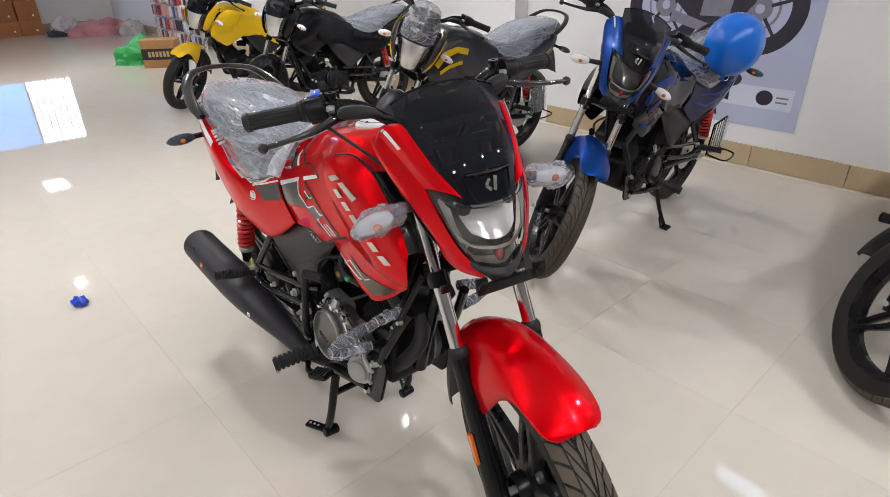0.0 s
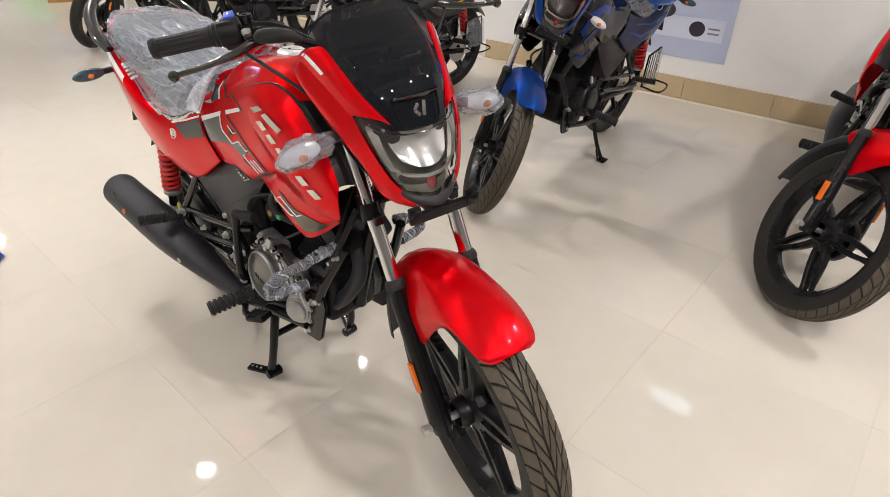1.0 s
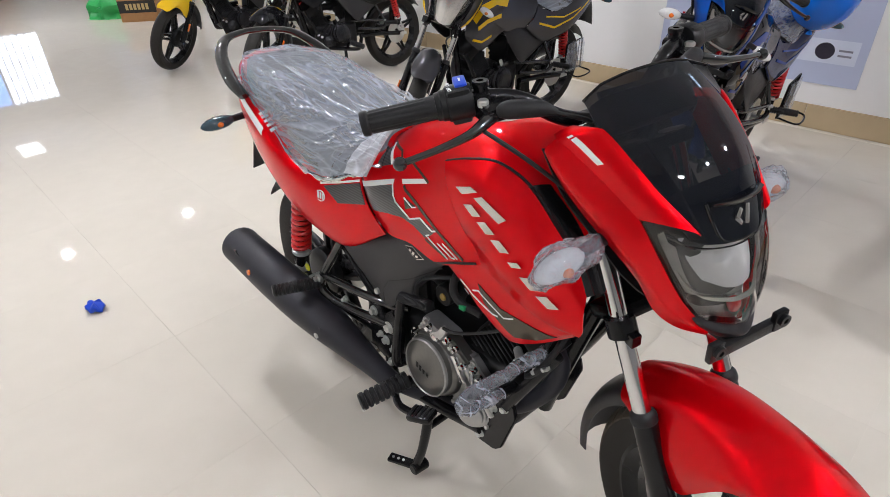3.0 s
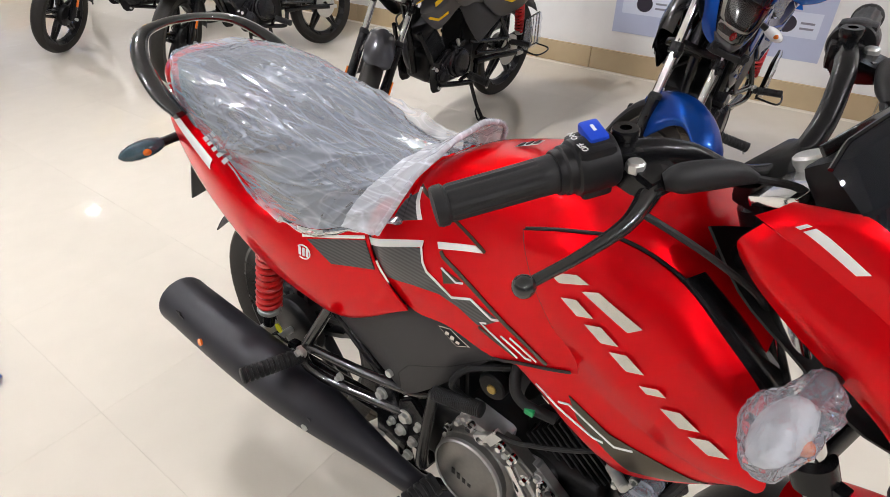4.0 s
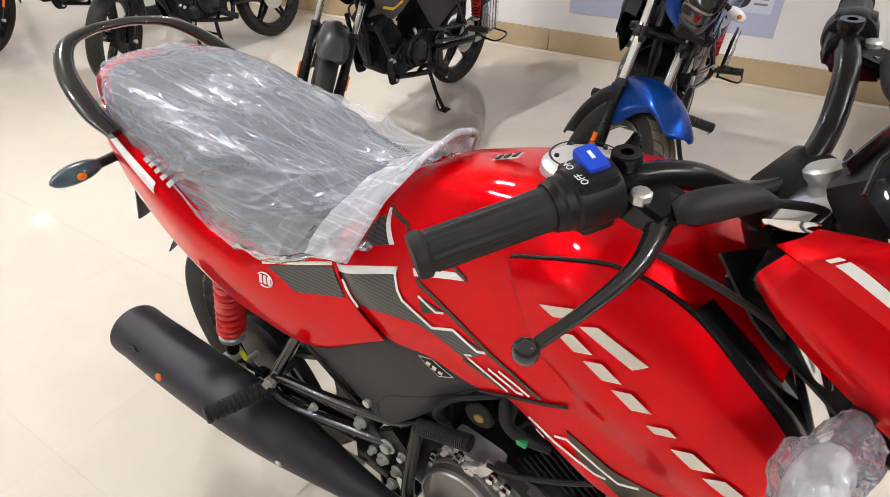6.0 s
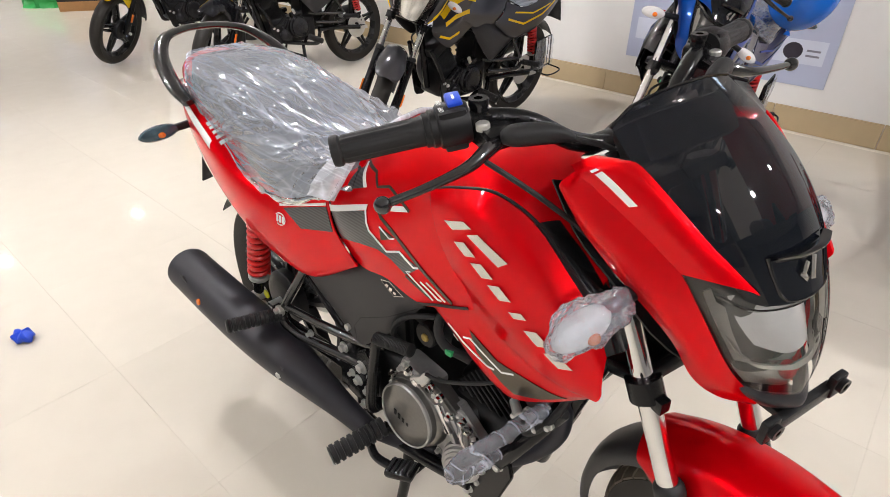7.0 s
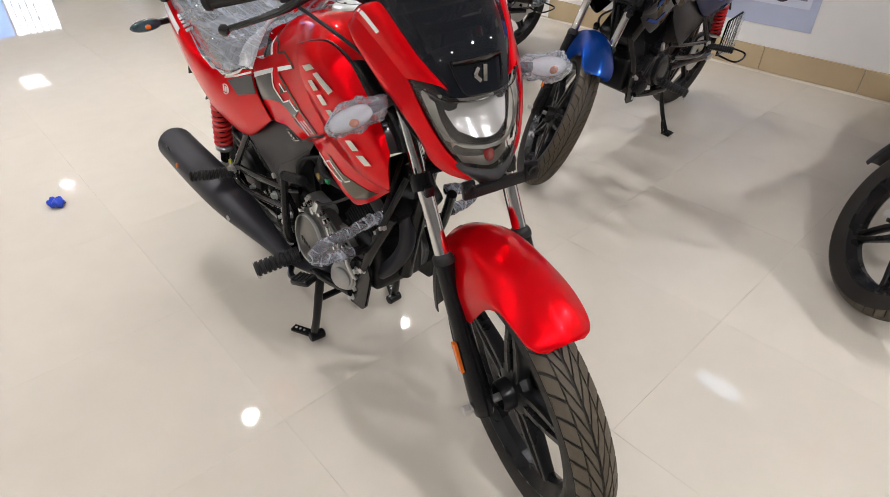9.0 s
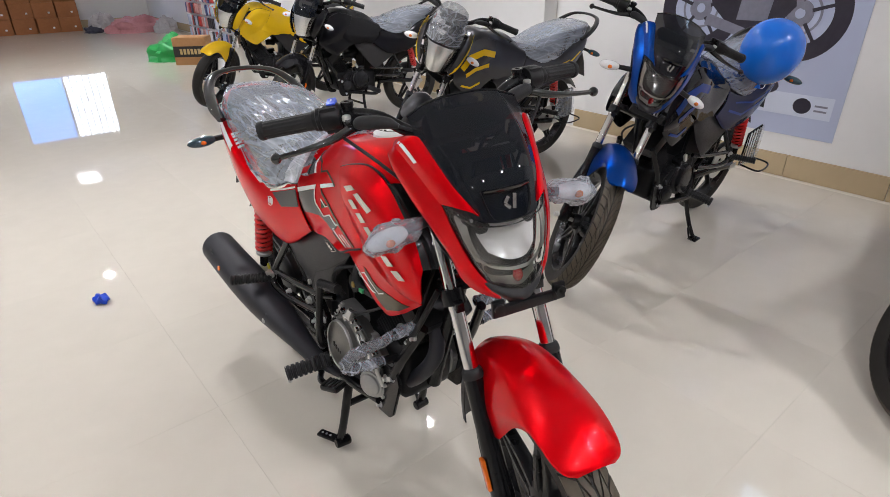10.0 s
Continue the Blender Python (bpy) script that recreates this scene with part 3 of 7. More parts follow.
def sport_cowl(bike, M, red, screen=None):
    S = M
    M = M @ Matrix.Translation((-0.070, 0, -0.017)) @ Matrix.Diagonal((1, 0.965, 1, 1))
    A = [(1.032, -0.137, 1.068), (1.052, -0.140, 1.066), (1.092, -0.127, 1.046), (1.135, -0.117, 1.022), (1.172, -0.105, 0.994), (1.205, -0.097, 0.950), (1.230, -0.081, 0.900), (1.244, -0.064, 0.867), (1.260, -0.036, 0.830)]
    B = [(1.022, -0.151, 1.050), (1.046, -0.152, 1.034), (1.084, -0.144, 1.008), (1.122, -0.136, 0.984), (1.158, -0.125, 0.957), (1.190, -0.111, 0.920), (1.218, -0.092, 0.878), (1.240, -0.070, 0.848), (1.258, -0.036, 0.821)]
    C = [(1.022, -0.142, 1.028), (1.046, -0.141, 1.004), (1.082, -0.135, 0.976), (1.116, -0.126, 0.950), (1.150, -0.114, 0.922), (1.180, -0.101, 0.890), (1.206, -0.090, 0.850), (1.230, -0.068, 0.827), (1.252, -0.032, 0.812)]
    I0 = [(1.040, -0.112, 1.084), (1.078, -0.112, 1.094), (1.102, -0.109, 1.094), (1.150, -0.097, 1.060), (1.195, -0.082, 1.024), (1.236, -0.065, 0.991)]
    O0 = [(1.022, -0.135, 1.070), (1.044, -0.142, 1.070), (1.062, -0.137, 1.061), (1.100, -0.127, 1.041), (1.136, -0.118, 1.021), (1.174, -0.105, 0.993)]
    mid = [((a[0] + b[0]) / 2 + 0.004, (a[1] + b[1]) / 2 - 0.004, (a[2] + b[2]) / 2 + 0.004) for a, b in zip(I0, O0)]
    drop = [(x - 0.002, y + 0.012, z - 0.010) for x, y, z in I0]
    for k, f in enumerate((lambda c: c, mir)):
        s = -1 if k == 0 else 1
        cw = part("side_cowl", skin(f([A, B, C]), 40, 16, 0.003), red, bike, M=M)
        part("blade", skin(f([O0, mid, I0, drop]), 30, 12, 0.002), red, cw, M=M)
        co, cm = cat(O0, 60), cat(mid, 60)
        for lo, hi in ((14, 17), (19, 34)):
            rows = []
            for i in range(lo, hi + 1):
                q0, q1 = co[i].lerp(cm[i], 0.45), co[i].lerp(cm[i], 0.75)
                up = Vector((0.001, -0.0022, 0.0028))
                rows.append([Vector(((q + up).x, (q + up).y * -s, (q + up).z)) for q in (q0, q1)])
            bm = bmesh.new()
            grid(bm, rows)
            bmesh.ops.recalc_face_normals(bm, faces=bm.faces)
            bmesh.ops.solidify(bm, geom=bm.faces[:], thickness=0.0008)
            part("stripe", bm, WHITE_DECAL, cw, "white stripe decal", M=M)
    V = [[(1.160, -0.062, 0.958), (1.127, -0.081, 0.996), (1.082, -0.096, 1.033), (1.034, -0.106, 1.070), (0.988, -0.108, 1.107)],
         [(1.174, -0.050, 0.956), (1.138, -0.066, 1.008), (1.092, -0.076, 1.052), (1.036, -0.080, 1.089), (0.982, -0.080, 1.118)],
         [(1.176, -0.046, 0.956), (1.142, -0.060, 1.012), (1.096, -0.069, 1.057), (1.040, -0.072, 1.094), (0.983, -0.072, 1.122)],
         [(1.184, -0.026, 0.955), (1.150, -0.034, 1.020), (1.104, -0.037, 1.066), (1.048, -0.038, 1.102), (0.986, -0.036, 1.129)],
         [(1.187, 0, 0.955), (1.154, 0, 1.022), (1.108, 0, 1.069), (1.052, 0, 1.105), (0.988, 0, 1.131)]]
    vs = part("visor", skin(both(V), 30, 61, 0.0), screen or SMOKE, bike, "smoked see-through windscreen", M=S)
    lip = cat([c[-1] for c in both(V)], 60)
    part("screen_lip", tube([tuple(p) for p in lip], 0.0022, 6, 60), FRIT, vs, "thin rounded top edge", M=S)
    low = [[tuple(p + Vector((-0.002, 0, -0.002))) for p in cat(c, 21)[:7]] for c in both(V)]
    part("lower_band", skin(low, 10, 41, 0.0), FRIT, vs, "opaque black band along the foot", M=S)
    # raised badge frame under the screen
    bd = part("badge_plinth", tube([(1.226, -0.046, 1.022), (1.237, -0.042, 1.000), (1.249, -0.032, 0.976), (1.256, 0, 0.972), (1.249, 0.032, 0.976), (1.237, 0.042, 1.000), (1.226, 0.046, 1.022)], 0.0022, 8, 40), FRIT, bike, "gloss black badge frame", M=M)
    part("badge_shelf", skin([[(1.226, -0.046, 1.024), (1.236, -0.020, 1.026), (1.238, 0, 1.027), (1.236, 0.020, 1.026), (1.226, 0.046, 1.024)], [(1.236, -0.044, 1.026), (1.247, -0.020, 1.029), (1.250, 0, 1.030), (1.247, 0.020, 1.029), (1.236, 0.044, 1.026)], [(1.232, -0.043, 1.018), (1.243, -0.020, 1.020), (1.246, 0, 1.021), (1.243, 0.020, 1.020), (1.232, 0.043, 1.018)]], 20, 7, 0.0), FRIT, bd, M=M)
    R = Matrix.Rotation(radians(-24), 3, "Y")
    bm = box(1.2455, 0.008, 1.001, 0.003, 0.007, 0.026, 0.0008, R @ Matrix.Rotation(radians(-14), 3, "X"))
    box(1.2455, -0.007, 1.006, 0.003, 0.0065, 0.014, 0.0008, R @ Matrix.Rotation(radians(-40), 3, "X"), bm=bm)
    box(1.2465, -0.006, 0.995, 0.003, 0.0065, 0.014, 0.0008, R @ Matrix.Rotation(radians(40), 3, "X"), bm=bm)
    part("emblem", bm, SILVER_DECAL, bd, "silver maker's emblem", M=M)
    # head lamp
    F = [[(1.173, -0.103, 0.993), (1.204, -0.093, 0.950), (1.229, -0.078, 0.900), (1.242, -0.062, 0.867)],
         [(1.206, -0.084, 0.986), (1.229, -0.080, 0.944), (1.248, -0.067, 0.894), (1.256, -0.052, 0.858)],
         [(1.240, -0.058, 0.975), (1.255, -0.056, 0.934), (1.268, -0.048, 0.889), (1.272, -0.036, 0.852)],
         [(1.256, 0, 0.968), (1.272, 0, 0.930), (1.284, 0, 0.885), (1.284, 0, 0.846)]]
    back = [[(x - 0.034, y * 0.97, z) for x, y, z in c] for c in F]
    hl = part("headlight", skin(both(back), 12, 30, 0.003), LAMP_HOUSING, bike, "clear headlight with chrome reflector", M=M)
    part("lens", skin(both(F), 14, 34, 0.0), LENS, hl, "clear curved headlight lens", M=M)
    bez = [[(x - 0.006, y * 0.99, z) for x, y, z in F[0]], [(x - 0.007, y * 0.90, z - 0.004) for x, y, z in F[0]]]
    for f in (lambda c: c, mir):
        part("bezel", skin(f(bez), 14, 4, 0.002), GLOSS_BLACK, hl, M=M)
        W = [[(1.196, -0.090, 0.972), (1.218, -0.083, 0.935), (1.236, -0.070, 0.897)], [(1.212, -0.072, 0.958), (1.228, -0.070, 0.928), (1.244, -0.058, 0.892)]]
        part("wing_reflector", skin(f(W), 10, 5, 0.002), LAMP_GREY, hl, "smoky inner wing", M=M)
    part("top_bezel", skin([[(1.206, -0.088, 0.982), (1.238, -0.060, 0.968), (1.252, 0, 0.962), (1.238, 0.060, 0.968), (1.206, 0.088, 0.982)], [(1.206, -0.082, 0.974), (1.236, -0.058, 0.964), (1.248, 0, 0.959), (1.236, 0.058, 0.964), (1.206, 0.082, 0.974)]], 24, 5, 0.002), GLOSS_BLACK, hl, M=M)
    RR = [[(x - 0.010, -y, z + 0.004) for x, y, z in ((1.216, 0.064, 0.962), (1.222, 0.060, 0.946), (1.234, 0.055, 0.926), (1.250, 0.046, 0.906))], [(x, -y, z) for x, y, z in ((1.222, 0.022, 0.964), (1.230, 0.020, 0.946), (1.243, 0.019, 0.924), (1.262, 0.017, 0.900))]]
    RR = RR + mir(RR[::-1])
    part("reflector", facets(RR, 6, 22), LAMP_HOUSING if screen else REFLECT, hl, "chrome faceted reflector", M=M, smooth=False)
    G = [(1.190, -0.086, 0.972), (1.226, -0.074, 0.918), (1.246, -0.056, 0.893), (1.268, -0.025, 0.890), (1.272, 0, 0.889), (1.268, 0.025, 0.890), (1.246, 0.056, 0.893), (1.226, 0.074, 0.918), (1.190, 0.086, 0.972)]
    G2 = [(x + 0.004, y * 0.92, z - 0.005 + 0.009 * (abs(y) > 0.08)) for x, y, z in G]
    part("light_guide", skin([G, G2], 48, 5, 0.004), LAMP_GREY, hl, "pale light guide strip", M=M)
    LR = [[(1.232, -0.058, 0.888), (1.226, -0.052, 0.868), (1.242, -0.044, 0.850)], [(1.262, 0, 0.884), (1.240, 0, 0.866), (1.268, 0, 0.846)], [(1.232, 0.058, 0.888), (1.226, 0.052, 0.868), (1.242, 0.044, 0.850)]]
    part("lower_reflector", facets(LR, 6, 14), LAMP_GREY, hl, M=M, smooth=False)
    part("bulb", blob((1.262, 0, 0.864), (0.010, 0.010, 0.014)), TAIL_RED, hl, "red inner marker", M=M)
    part("chin", skin([[(1.240, -0.062, 0.862), (1.250, -0.058, 0.848), (1.254, -0.040, 0.826)], [(1.262, -0.040, 0.850), (1.272, -0.036, 0.836), (1.268, -0.024, 0.818)], [(1.282, 0, 0.846), (1.290, 0, 0.830), (1.278, 0, 0.814)],
                       [(1.262, 0.040, 0.850), (1.272, 0.036, 0.836), (1.268, 0.024, 0.818)], [(1.240, 0.062, 0.862), (1.250, 0.058, 0.848), (1.254, 0.040, 0.826)]], 10, 26, 0.004), GREY_PLASTIC, bike, "dark grey lower cowl", M=M)
    inner = [[(0.98, -0.126, 1.03), (1.03, -0.124, 0.97), (1.09, -0.112, 0.925), (1.16, -0.09, 0.865), (1.235, -0.03, 0.815)], [(0.995, 0, 0.99), (1.05, 0, 0.93), (1.10, 0, 0.89), (1.17, 0, 0.845), (1.24, 0, 0.812)], [(0.98, 0.126, 1.03), (1.03, 0.124, 0.97), (1.09, 0.112, 0.925), (1.16, 0.09, 0.865), (1.235, 0.03, 0.815)]]
    part("inner_cowl", skin(inner, 14, 18, 0.003), PLASTIC, bike, M=M)


def plate_bracket(bike, M):
    M = M @ Matrix.Translation((-0.067, 0.006, -0.010))
    bm = box(1.282, 0, 0.806, 0.012, 0.118, 0.020, 0.003)
    for s in (-1, 1):
        box(1.286, s * 0.060, 0.816, 0.010, 0.024, 0.034, 0.003, bm=bm)
        lathe([(0.0045, 0.0), (0.010, 0.0), (0.010, 0.008), (0.0045, 0.008)], (1.289, s * 0.060, 0.820), (1, 0, 0), 12, bm=bm)
    box(1.252, 0, 0.803, 0.05, 0.05, 0.010, 0.002, bm=bm)
    part("plate_bracket", bm, PLASTIC, bike, "black number plate bracket", M=M)


def cluster(bike, M):
    c = part("instrument_panel", box(0.985, 0, 1.072, 0.050, 0.15, 0.055, 0.012, Matrix.Rotation(radians(-38), 3, "Y")), PLASTIC, bike, M=M)
    part("display", box(0.966, 0, 1.084, 0.004, 0.12, 0.036, 0.0015, Matrix.Rotation(radians(-38), 3, "Y")), GLOSS_BLACK, c, M=M)
    part("ignition_lock", cyl((0.935, 0, 1.035), (0.925, 0, 1.056), 0.017, 16, bevel=0.003), STEEL, bike, "silver ignition lock", M=M)
    part("lock_plate", box(0.945, -0.055, 1.045, 0.05, 0.07, 0.012, 0.004, Matrix.Rotation(radians(-24), 3, "Y")), CHROME, bike, "bright clamp plate", M=M)


def tank_rows():
    rows = [[(0.384, 0.124, 0.785), (0.411, 0.130, 0.735), (0.481, 0.134, 0.693), (0.560, 0.136, 0.702), (0.658, 0.140, 0.698), (0.778, 0.146, 0.755), (0.955, 0.100, 0.790)],
            [(0.382, 0.125, 0.812), (0.425, 0.132, 0.785), (0.500, 0.136, 0.765), (0.585, 0.139, 0.768), (0.690, 0.146, 0.785), (0.800, 0.148, 0.820), (0.955, 0.105, 0.825)],
            [(0.388, 0.108, 0.838), (0.440, 0.110, 0.850), (0.515, 0.111, 0.865), (0.600, 0.114, 0.882), (0.705, 0.132, 0.900), (0.810, 0.138, 0.900), (0.955, 0.098, 0.862)],
            [(0.402, 0.080, 0.852), (0.470, 0.087, 0.888), (0.540, 0.089, 0.912), (0.615, 0.096, 0.930), (0.712, 0.114, 0.948), (0.812, 0.120, 0.940), (0.955, 0.080, 0.878)],
            [(0.400, 0.048, 0.872), (0.490, 0.058, 0.925), (0.555, 0.064, 0.947), (0.620, 0.072, 0.962), (0.712, 0.084, 0.978), (0.812, 0.086, 0.970), (0.955, 0.052, 0.892)],
            [(0.400, 0, 0.880), (0.500, 0, 0.938), (0.560, 0, 0.958), (0.620, 0, 0.972), (0.712, 0, 0.989), (0.812, 0, 0.982), (0.955, 0, 0.898)]]
    return [[(x, -y, z) for x, y, z in r] for r in rows]


def leaf(rows):
    """A thin decal sheet with a real edge from rows of points on a right-hand flank."""
    bm = bmesh.new()
    grid(bm, [list(r) + [(x, y + 0.0014, z) for x, y, z in reversed(r)] for r in rows], wrap=True, cap=True)
    bmesh.ops.recalc_face_normals(bm, faces=bm.faces)
    return bm


def nudged(pts, fn):
    """The corners of a decal, set over by the panel's own small offset."""
    dx, dz = NUDGE.get(fn, (0.0, 0.0))
    return [(x + dx, z + dz) for x, z in pts]


def quad_decal(q, fn, off=0.002, n=10, m=6):
    """A decal patch between four (x, z) corners, laid on a flank."""
    q = nudged(q, fn)
    a, b, c, d = q
    rows = []
    for i in range(n):
        u = i / (n - 1)
        p0 = (a[0] + (b[0] - a[0]) * u, a[1] + (b[1] - a[1]) * u)
        p1 = (d[0] + (c[0] - d[0]) * u, d[1] + (c[1] - d[1]) * u)
        row = []
        for j in range(m):
            v = j / (m - 1)
            X, Z = p0[0] + (p1[0] - p0[0]) * v, p0[1] + (p1[1] - p0[1]) * v
            row.append((X, fn(X, Z) - off, Z))
        rows.append(row)
    return leaf(rows)


def resample(pts, step=0.008):
    out = [pts[0]]
    for a, b in zip(pts, pts[1:]):
        n = max(1, int(math.hypot(b[0] - a[0], b[1] - a[1]) / step))
        out += [(a[0] + (b[0] - a[0]) * k / n, a[1] + (b[1] - a[1]) * k / n) for k in range(1, n + 1)]
    return out


def ribbon(pts, width, fn, off=0.0022):
    """A decal line of even width along (x, z) points, laid on a flank."""
    pts = resample(nudged(pts, fn))
    rows = []
    for i, (x, z) in enumerate(pts):
        a, b = pts[max(i - 1, 0)], pts[min(i + 1, len(pts) - 1)]
        ln = math.hypot(b[0] - a[0], b[1] - a[1]) or 1
        nx, nz = -(b[1] - a[1]) / ln * width / 2, (b[0] - a[0]) / ln * width / 2
        rows.append([(x + nx * k, fn(x + nx * k, z + nz * k) - off, z + nz * k) for k in (-1, 0, 1)])
    return leaf(rows)


def band(upper, lower, fn, off=0.002, m=6):
    """A decal between two (x, z) lines of as many corners, laid on a flank."""
    upper, lower = nudged(upper, fn), nudged(lower, fn)
    rows = []
    for i in range(len(upper) - 1):
        for k in range(8 if i == len(upper) - 2 else 7):
            u = k / 7
            p = [upper[i][a] + (upper[i + 1][a] - upper[i][a]) * u for a in (0, 1)]
            q = [lower[i][a] + (lower[i + 1][a] - lower[i][a]) * u for a in (0, 1)]
            row = []
            for j in range(m):
                v = j / (m - 1)
                X, Z = p[0] + (q[0] - p[0]) * v, p[1] + (q[1] - p[1]) * v
                row.append((X, fn(X, Z) - off, Z))
            rows.append(row)
    return leaf(rows)


def flip_y(bm):
    bmesh.ops.scale(bm, vec=(1, -1, 1), verts=bm.verts)
    bmesh.ops.reverse_faces(bm, faces=bm.faces)
    return bm


SHROUD = [[(0.722, -0.150, 0.912), (0.780, -0.148, 0.932), (0.840, -0.140, 0.942), (0.908, -0.133, 0.922), (0.968, -0.131, 0.876), (1.018, -0.134, 0.832), (1.046, -0.136, 0.784)],
          [(0.734, -0.160, 0.890), (0.786, -0.163, 0.903), (0.846, -0.162, 0.900), (0.908, -0.156, 0.876), (0.964, -0.154, 0.842), (1.012, -0.151, 0.806), (1.044, -0.144, 0.764)],
          [(0.754, -0.164, 0.850), (0.798, -0.168, 0.852), (0.850, -0.168, 0.842), (0.906, -0.165, 0.820), (0.958, -0.160, 0.794), (1.002, -0.154, 0.768), (1.036, -0.146, 0.742)],
          [(0.782, -0.162, 0.805), (0.816, -0.166, 0.800), (0.856, -0.168, 0.788), (0.904, -0.166, 0.770), (0.950, -0.162, 0.750), (0.990, -0.155, 0.734), (1.026, -0.146, 0.724)],
          [(0.816, -0.158, 0.762), (0.840, -0.160, 0.756), (0.870, -0.160, 0.744), (0.908, -0.159, 0.732), (0.946, -0.156, 0.720), (0.984, -0.151, 0.712), (1.018, -0.144, 0.710)],
          [(0.790, -0.150, 0.738), (0.820, -0.153, 0.730), (0.856, -0.154, 0.722), (0.896, -0.154, 0.710), (0.936, -0.152, 0.702), (0.976, -0.148, 0.700), (1.012, -0.142, 0.702)],
          [(0.696, -0.138, 0.698), (0.740, -0.143, 0.686), (0.786, -0.146, 0.668), (0.832, -0.148, 0.646), (0.884, -0.147, 0.634), (0.940, -0.146, 0.662), (1.004, -0.140, 0.694)],
          [(0.700, -0.128, 0.690), (0.740, -0.132, 0.676), (0.788, -0.135, 0.654), (0.838, -0.137, 0.626), (0.892, -0.137, 0.608), (0.946, -0.135, 0.642), (1.004, -0.131, 0.686)]]
SHROUD = [[(x - 0.040 + (0, 0.006, 0.016, 0.028, 0.030, 0.030, 0.030, 0.030)[k] * (0, 0, 0, 0.12, 0.35, 0.7, 1)[i], y + (0.011, 0.010, 0.008, 0.004, 0, 0, 0)[i], z + 0.012 + (0.010 if k > 4 and i == 6 else 0)) for i, (x, y, z) in enumerate(c)] for k, c in enumerate(SHROUD)]


TAIL = [[(-0.190, -0.112, 0.912), (-0.125, -0.128, 0.888), (0.0, -0.132, 0.838), (0.13, -0.140, 0.778), (0.24, -0.142, 0.754), (0.31, -0.134, 0.770), (0.386, -0.127, 0.792)],
        [(-0.205, -0.124, 0.905), (-0.146, -0.154, 0.862), (0.005, -0.181, 0.812), (0.11, -0.172, 0.738), (0.23, -0.158, 0.686), (0.33, -0.148, 0.692), (0.416, -0.137, 0.739)],
        [(-0.222, -0.116, 0.895), (-0.172, -0.146, 0.815), (-0.070, -0.157, 0.716), (0.07, -0.157, 0.630), (0.19, -0.154, 0.599), (0.33, -0.150, 0.602), (0.483, -0.141, 0.694)],
        [(-0.215, -0.100, 0.880), (-0.165, -0.130, 0.800), (-0.070, -0.140, 0.705), (0.07, -0.140, 0.620), (0.19, -0.138, 0.590), (0.33, -0.134, 0.592), (0.472, -0.126, 0.685)]]


def surface_depth(curves, nu=60, nv=60):
    """The sideways depth of a right-hand panel at a length and height, by a ray across it."""
    bm = skin(curves, nu, nv, 0.0)
    tree = BVHTree.FromBMesh(bm)
    bm.free()
    def depth(x, z):
        hit = tree.ray_cast(Vector((x, -1, z)), Vector((0, 1, 0)))[0]
        if hit is None or hit.y > -0.05:
            hit = tree.find_nearest(Vector((x, -0.13, z)))[0]
        return hit.y
    return depth


tank_point = surface_depth(tank_rows())
shroud_point = surface_depth(SHROUD)
tail_point = surface_depth(TAIL[:3])


def shelf_decal(x0, x1, q0, q1, n, m, lean=0.0):
    """A thin decal on the shelf of the tail panel, from the panel's top edge (q = 0) to its bulge (q = 1)."""
    rows = [[Vector(p) for p in cat([Vector(p) for p in r], 90)] for r in TAIL]
    def at(x, q):
        pts = []
        for r in rows:
            i = min(range(len(r) - 1), key=lambda k: abs((r[k].x + r[k + 1].x) / 2 - x))
            f = (x - r[i].x) / (r[i + 1].x - r[i].x)
            pts.append(r[i].lerp(r[i + 1], f))
        return cat(pts, 60)[max(0, round(q * 20))] + Vector((0, -0.0018, 0.0022))
    bm = bmesh.new()
    grid(bm, [[at(x0 + (x1 - x0) * i / n + lean * j / m, q0 + (q1 - q0) * j / m) for j in range(m + 1)] for i in range(n + 1)])
    bmesh.ops.recalc_face_normals(bm, faces=bm.faces)
    bmesh.ops.solidify(bm, geom=bm.faces[:], thickness=0.0008)
    return bm


NUDGE = {tank_point: (-0.006, -0.010), shroud_point: (0.0, -0.006), tail_point: (0.010, 0.0)}


SEAT_ROWS = [[(-0.205, -0.085, 0.915), (-0.14, -0.126, 0.884), (0.0, -0.134, 0.832), (0.13, -0.138, 0.772), (0.25, -0.135, 0.760), (0.36, -0.112, 0.800), (0.435, -0.075, 0.845)],
             [(-0.216, -0.088, 0.940), (-0.12, -0.130, 0.918), (0.03, -0.137, 0.888), (0.15, -0.138, 0.850), (0.25, -0.130, 0.818), (0.36, -0.100, 0.830), (0.440, -0.068, 0.862)],
             [(-0.222, -0.070, 0.952), (-0.11, -0.105, 0.946), (0.05, -0.110, 0.925), (0.17, -0.108, 0.892), (0.27, -0.098, 0.860), (0.36, -0.076, 0.858), (0.445, -0.050, 0.878)],
             [(-0.228, 0, 0.956), (-0.10, 0, 0.954), (0.05, 0, 0.938), (0.17, 0, 0.908), (0.27, 0, 0.880), (0.36, 0, 0.872), (0.450, 0, 0.886)]]


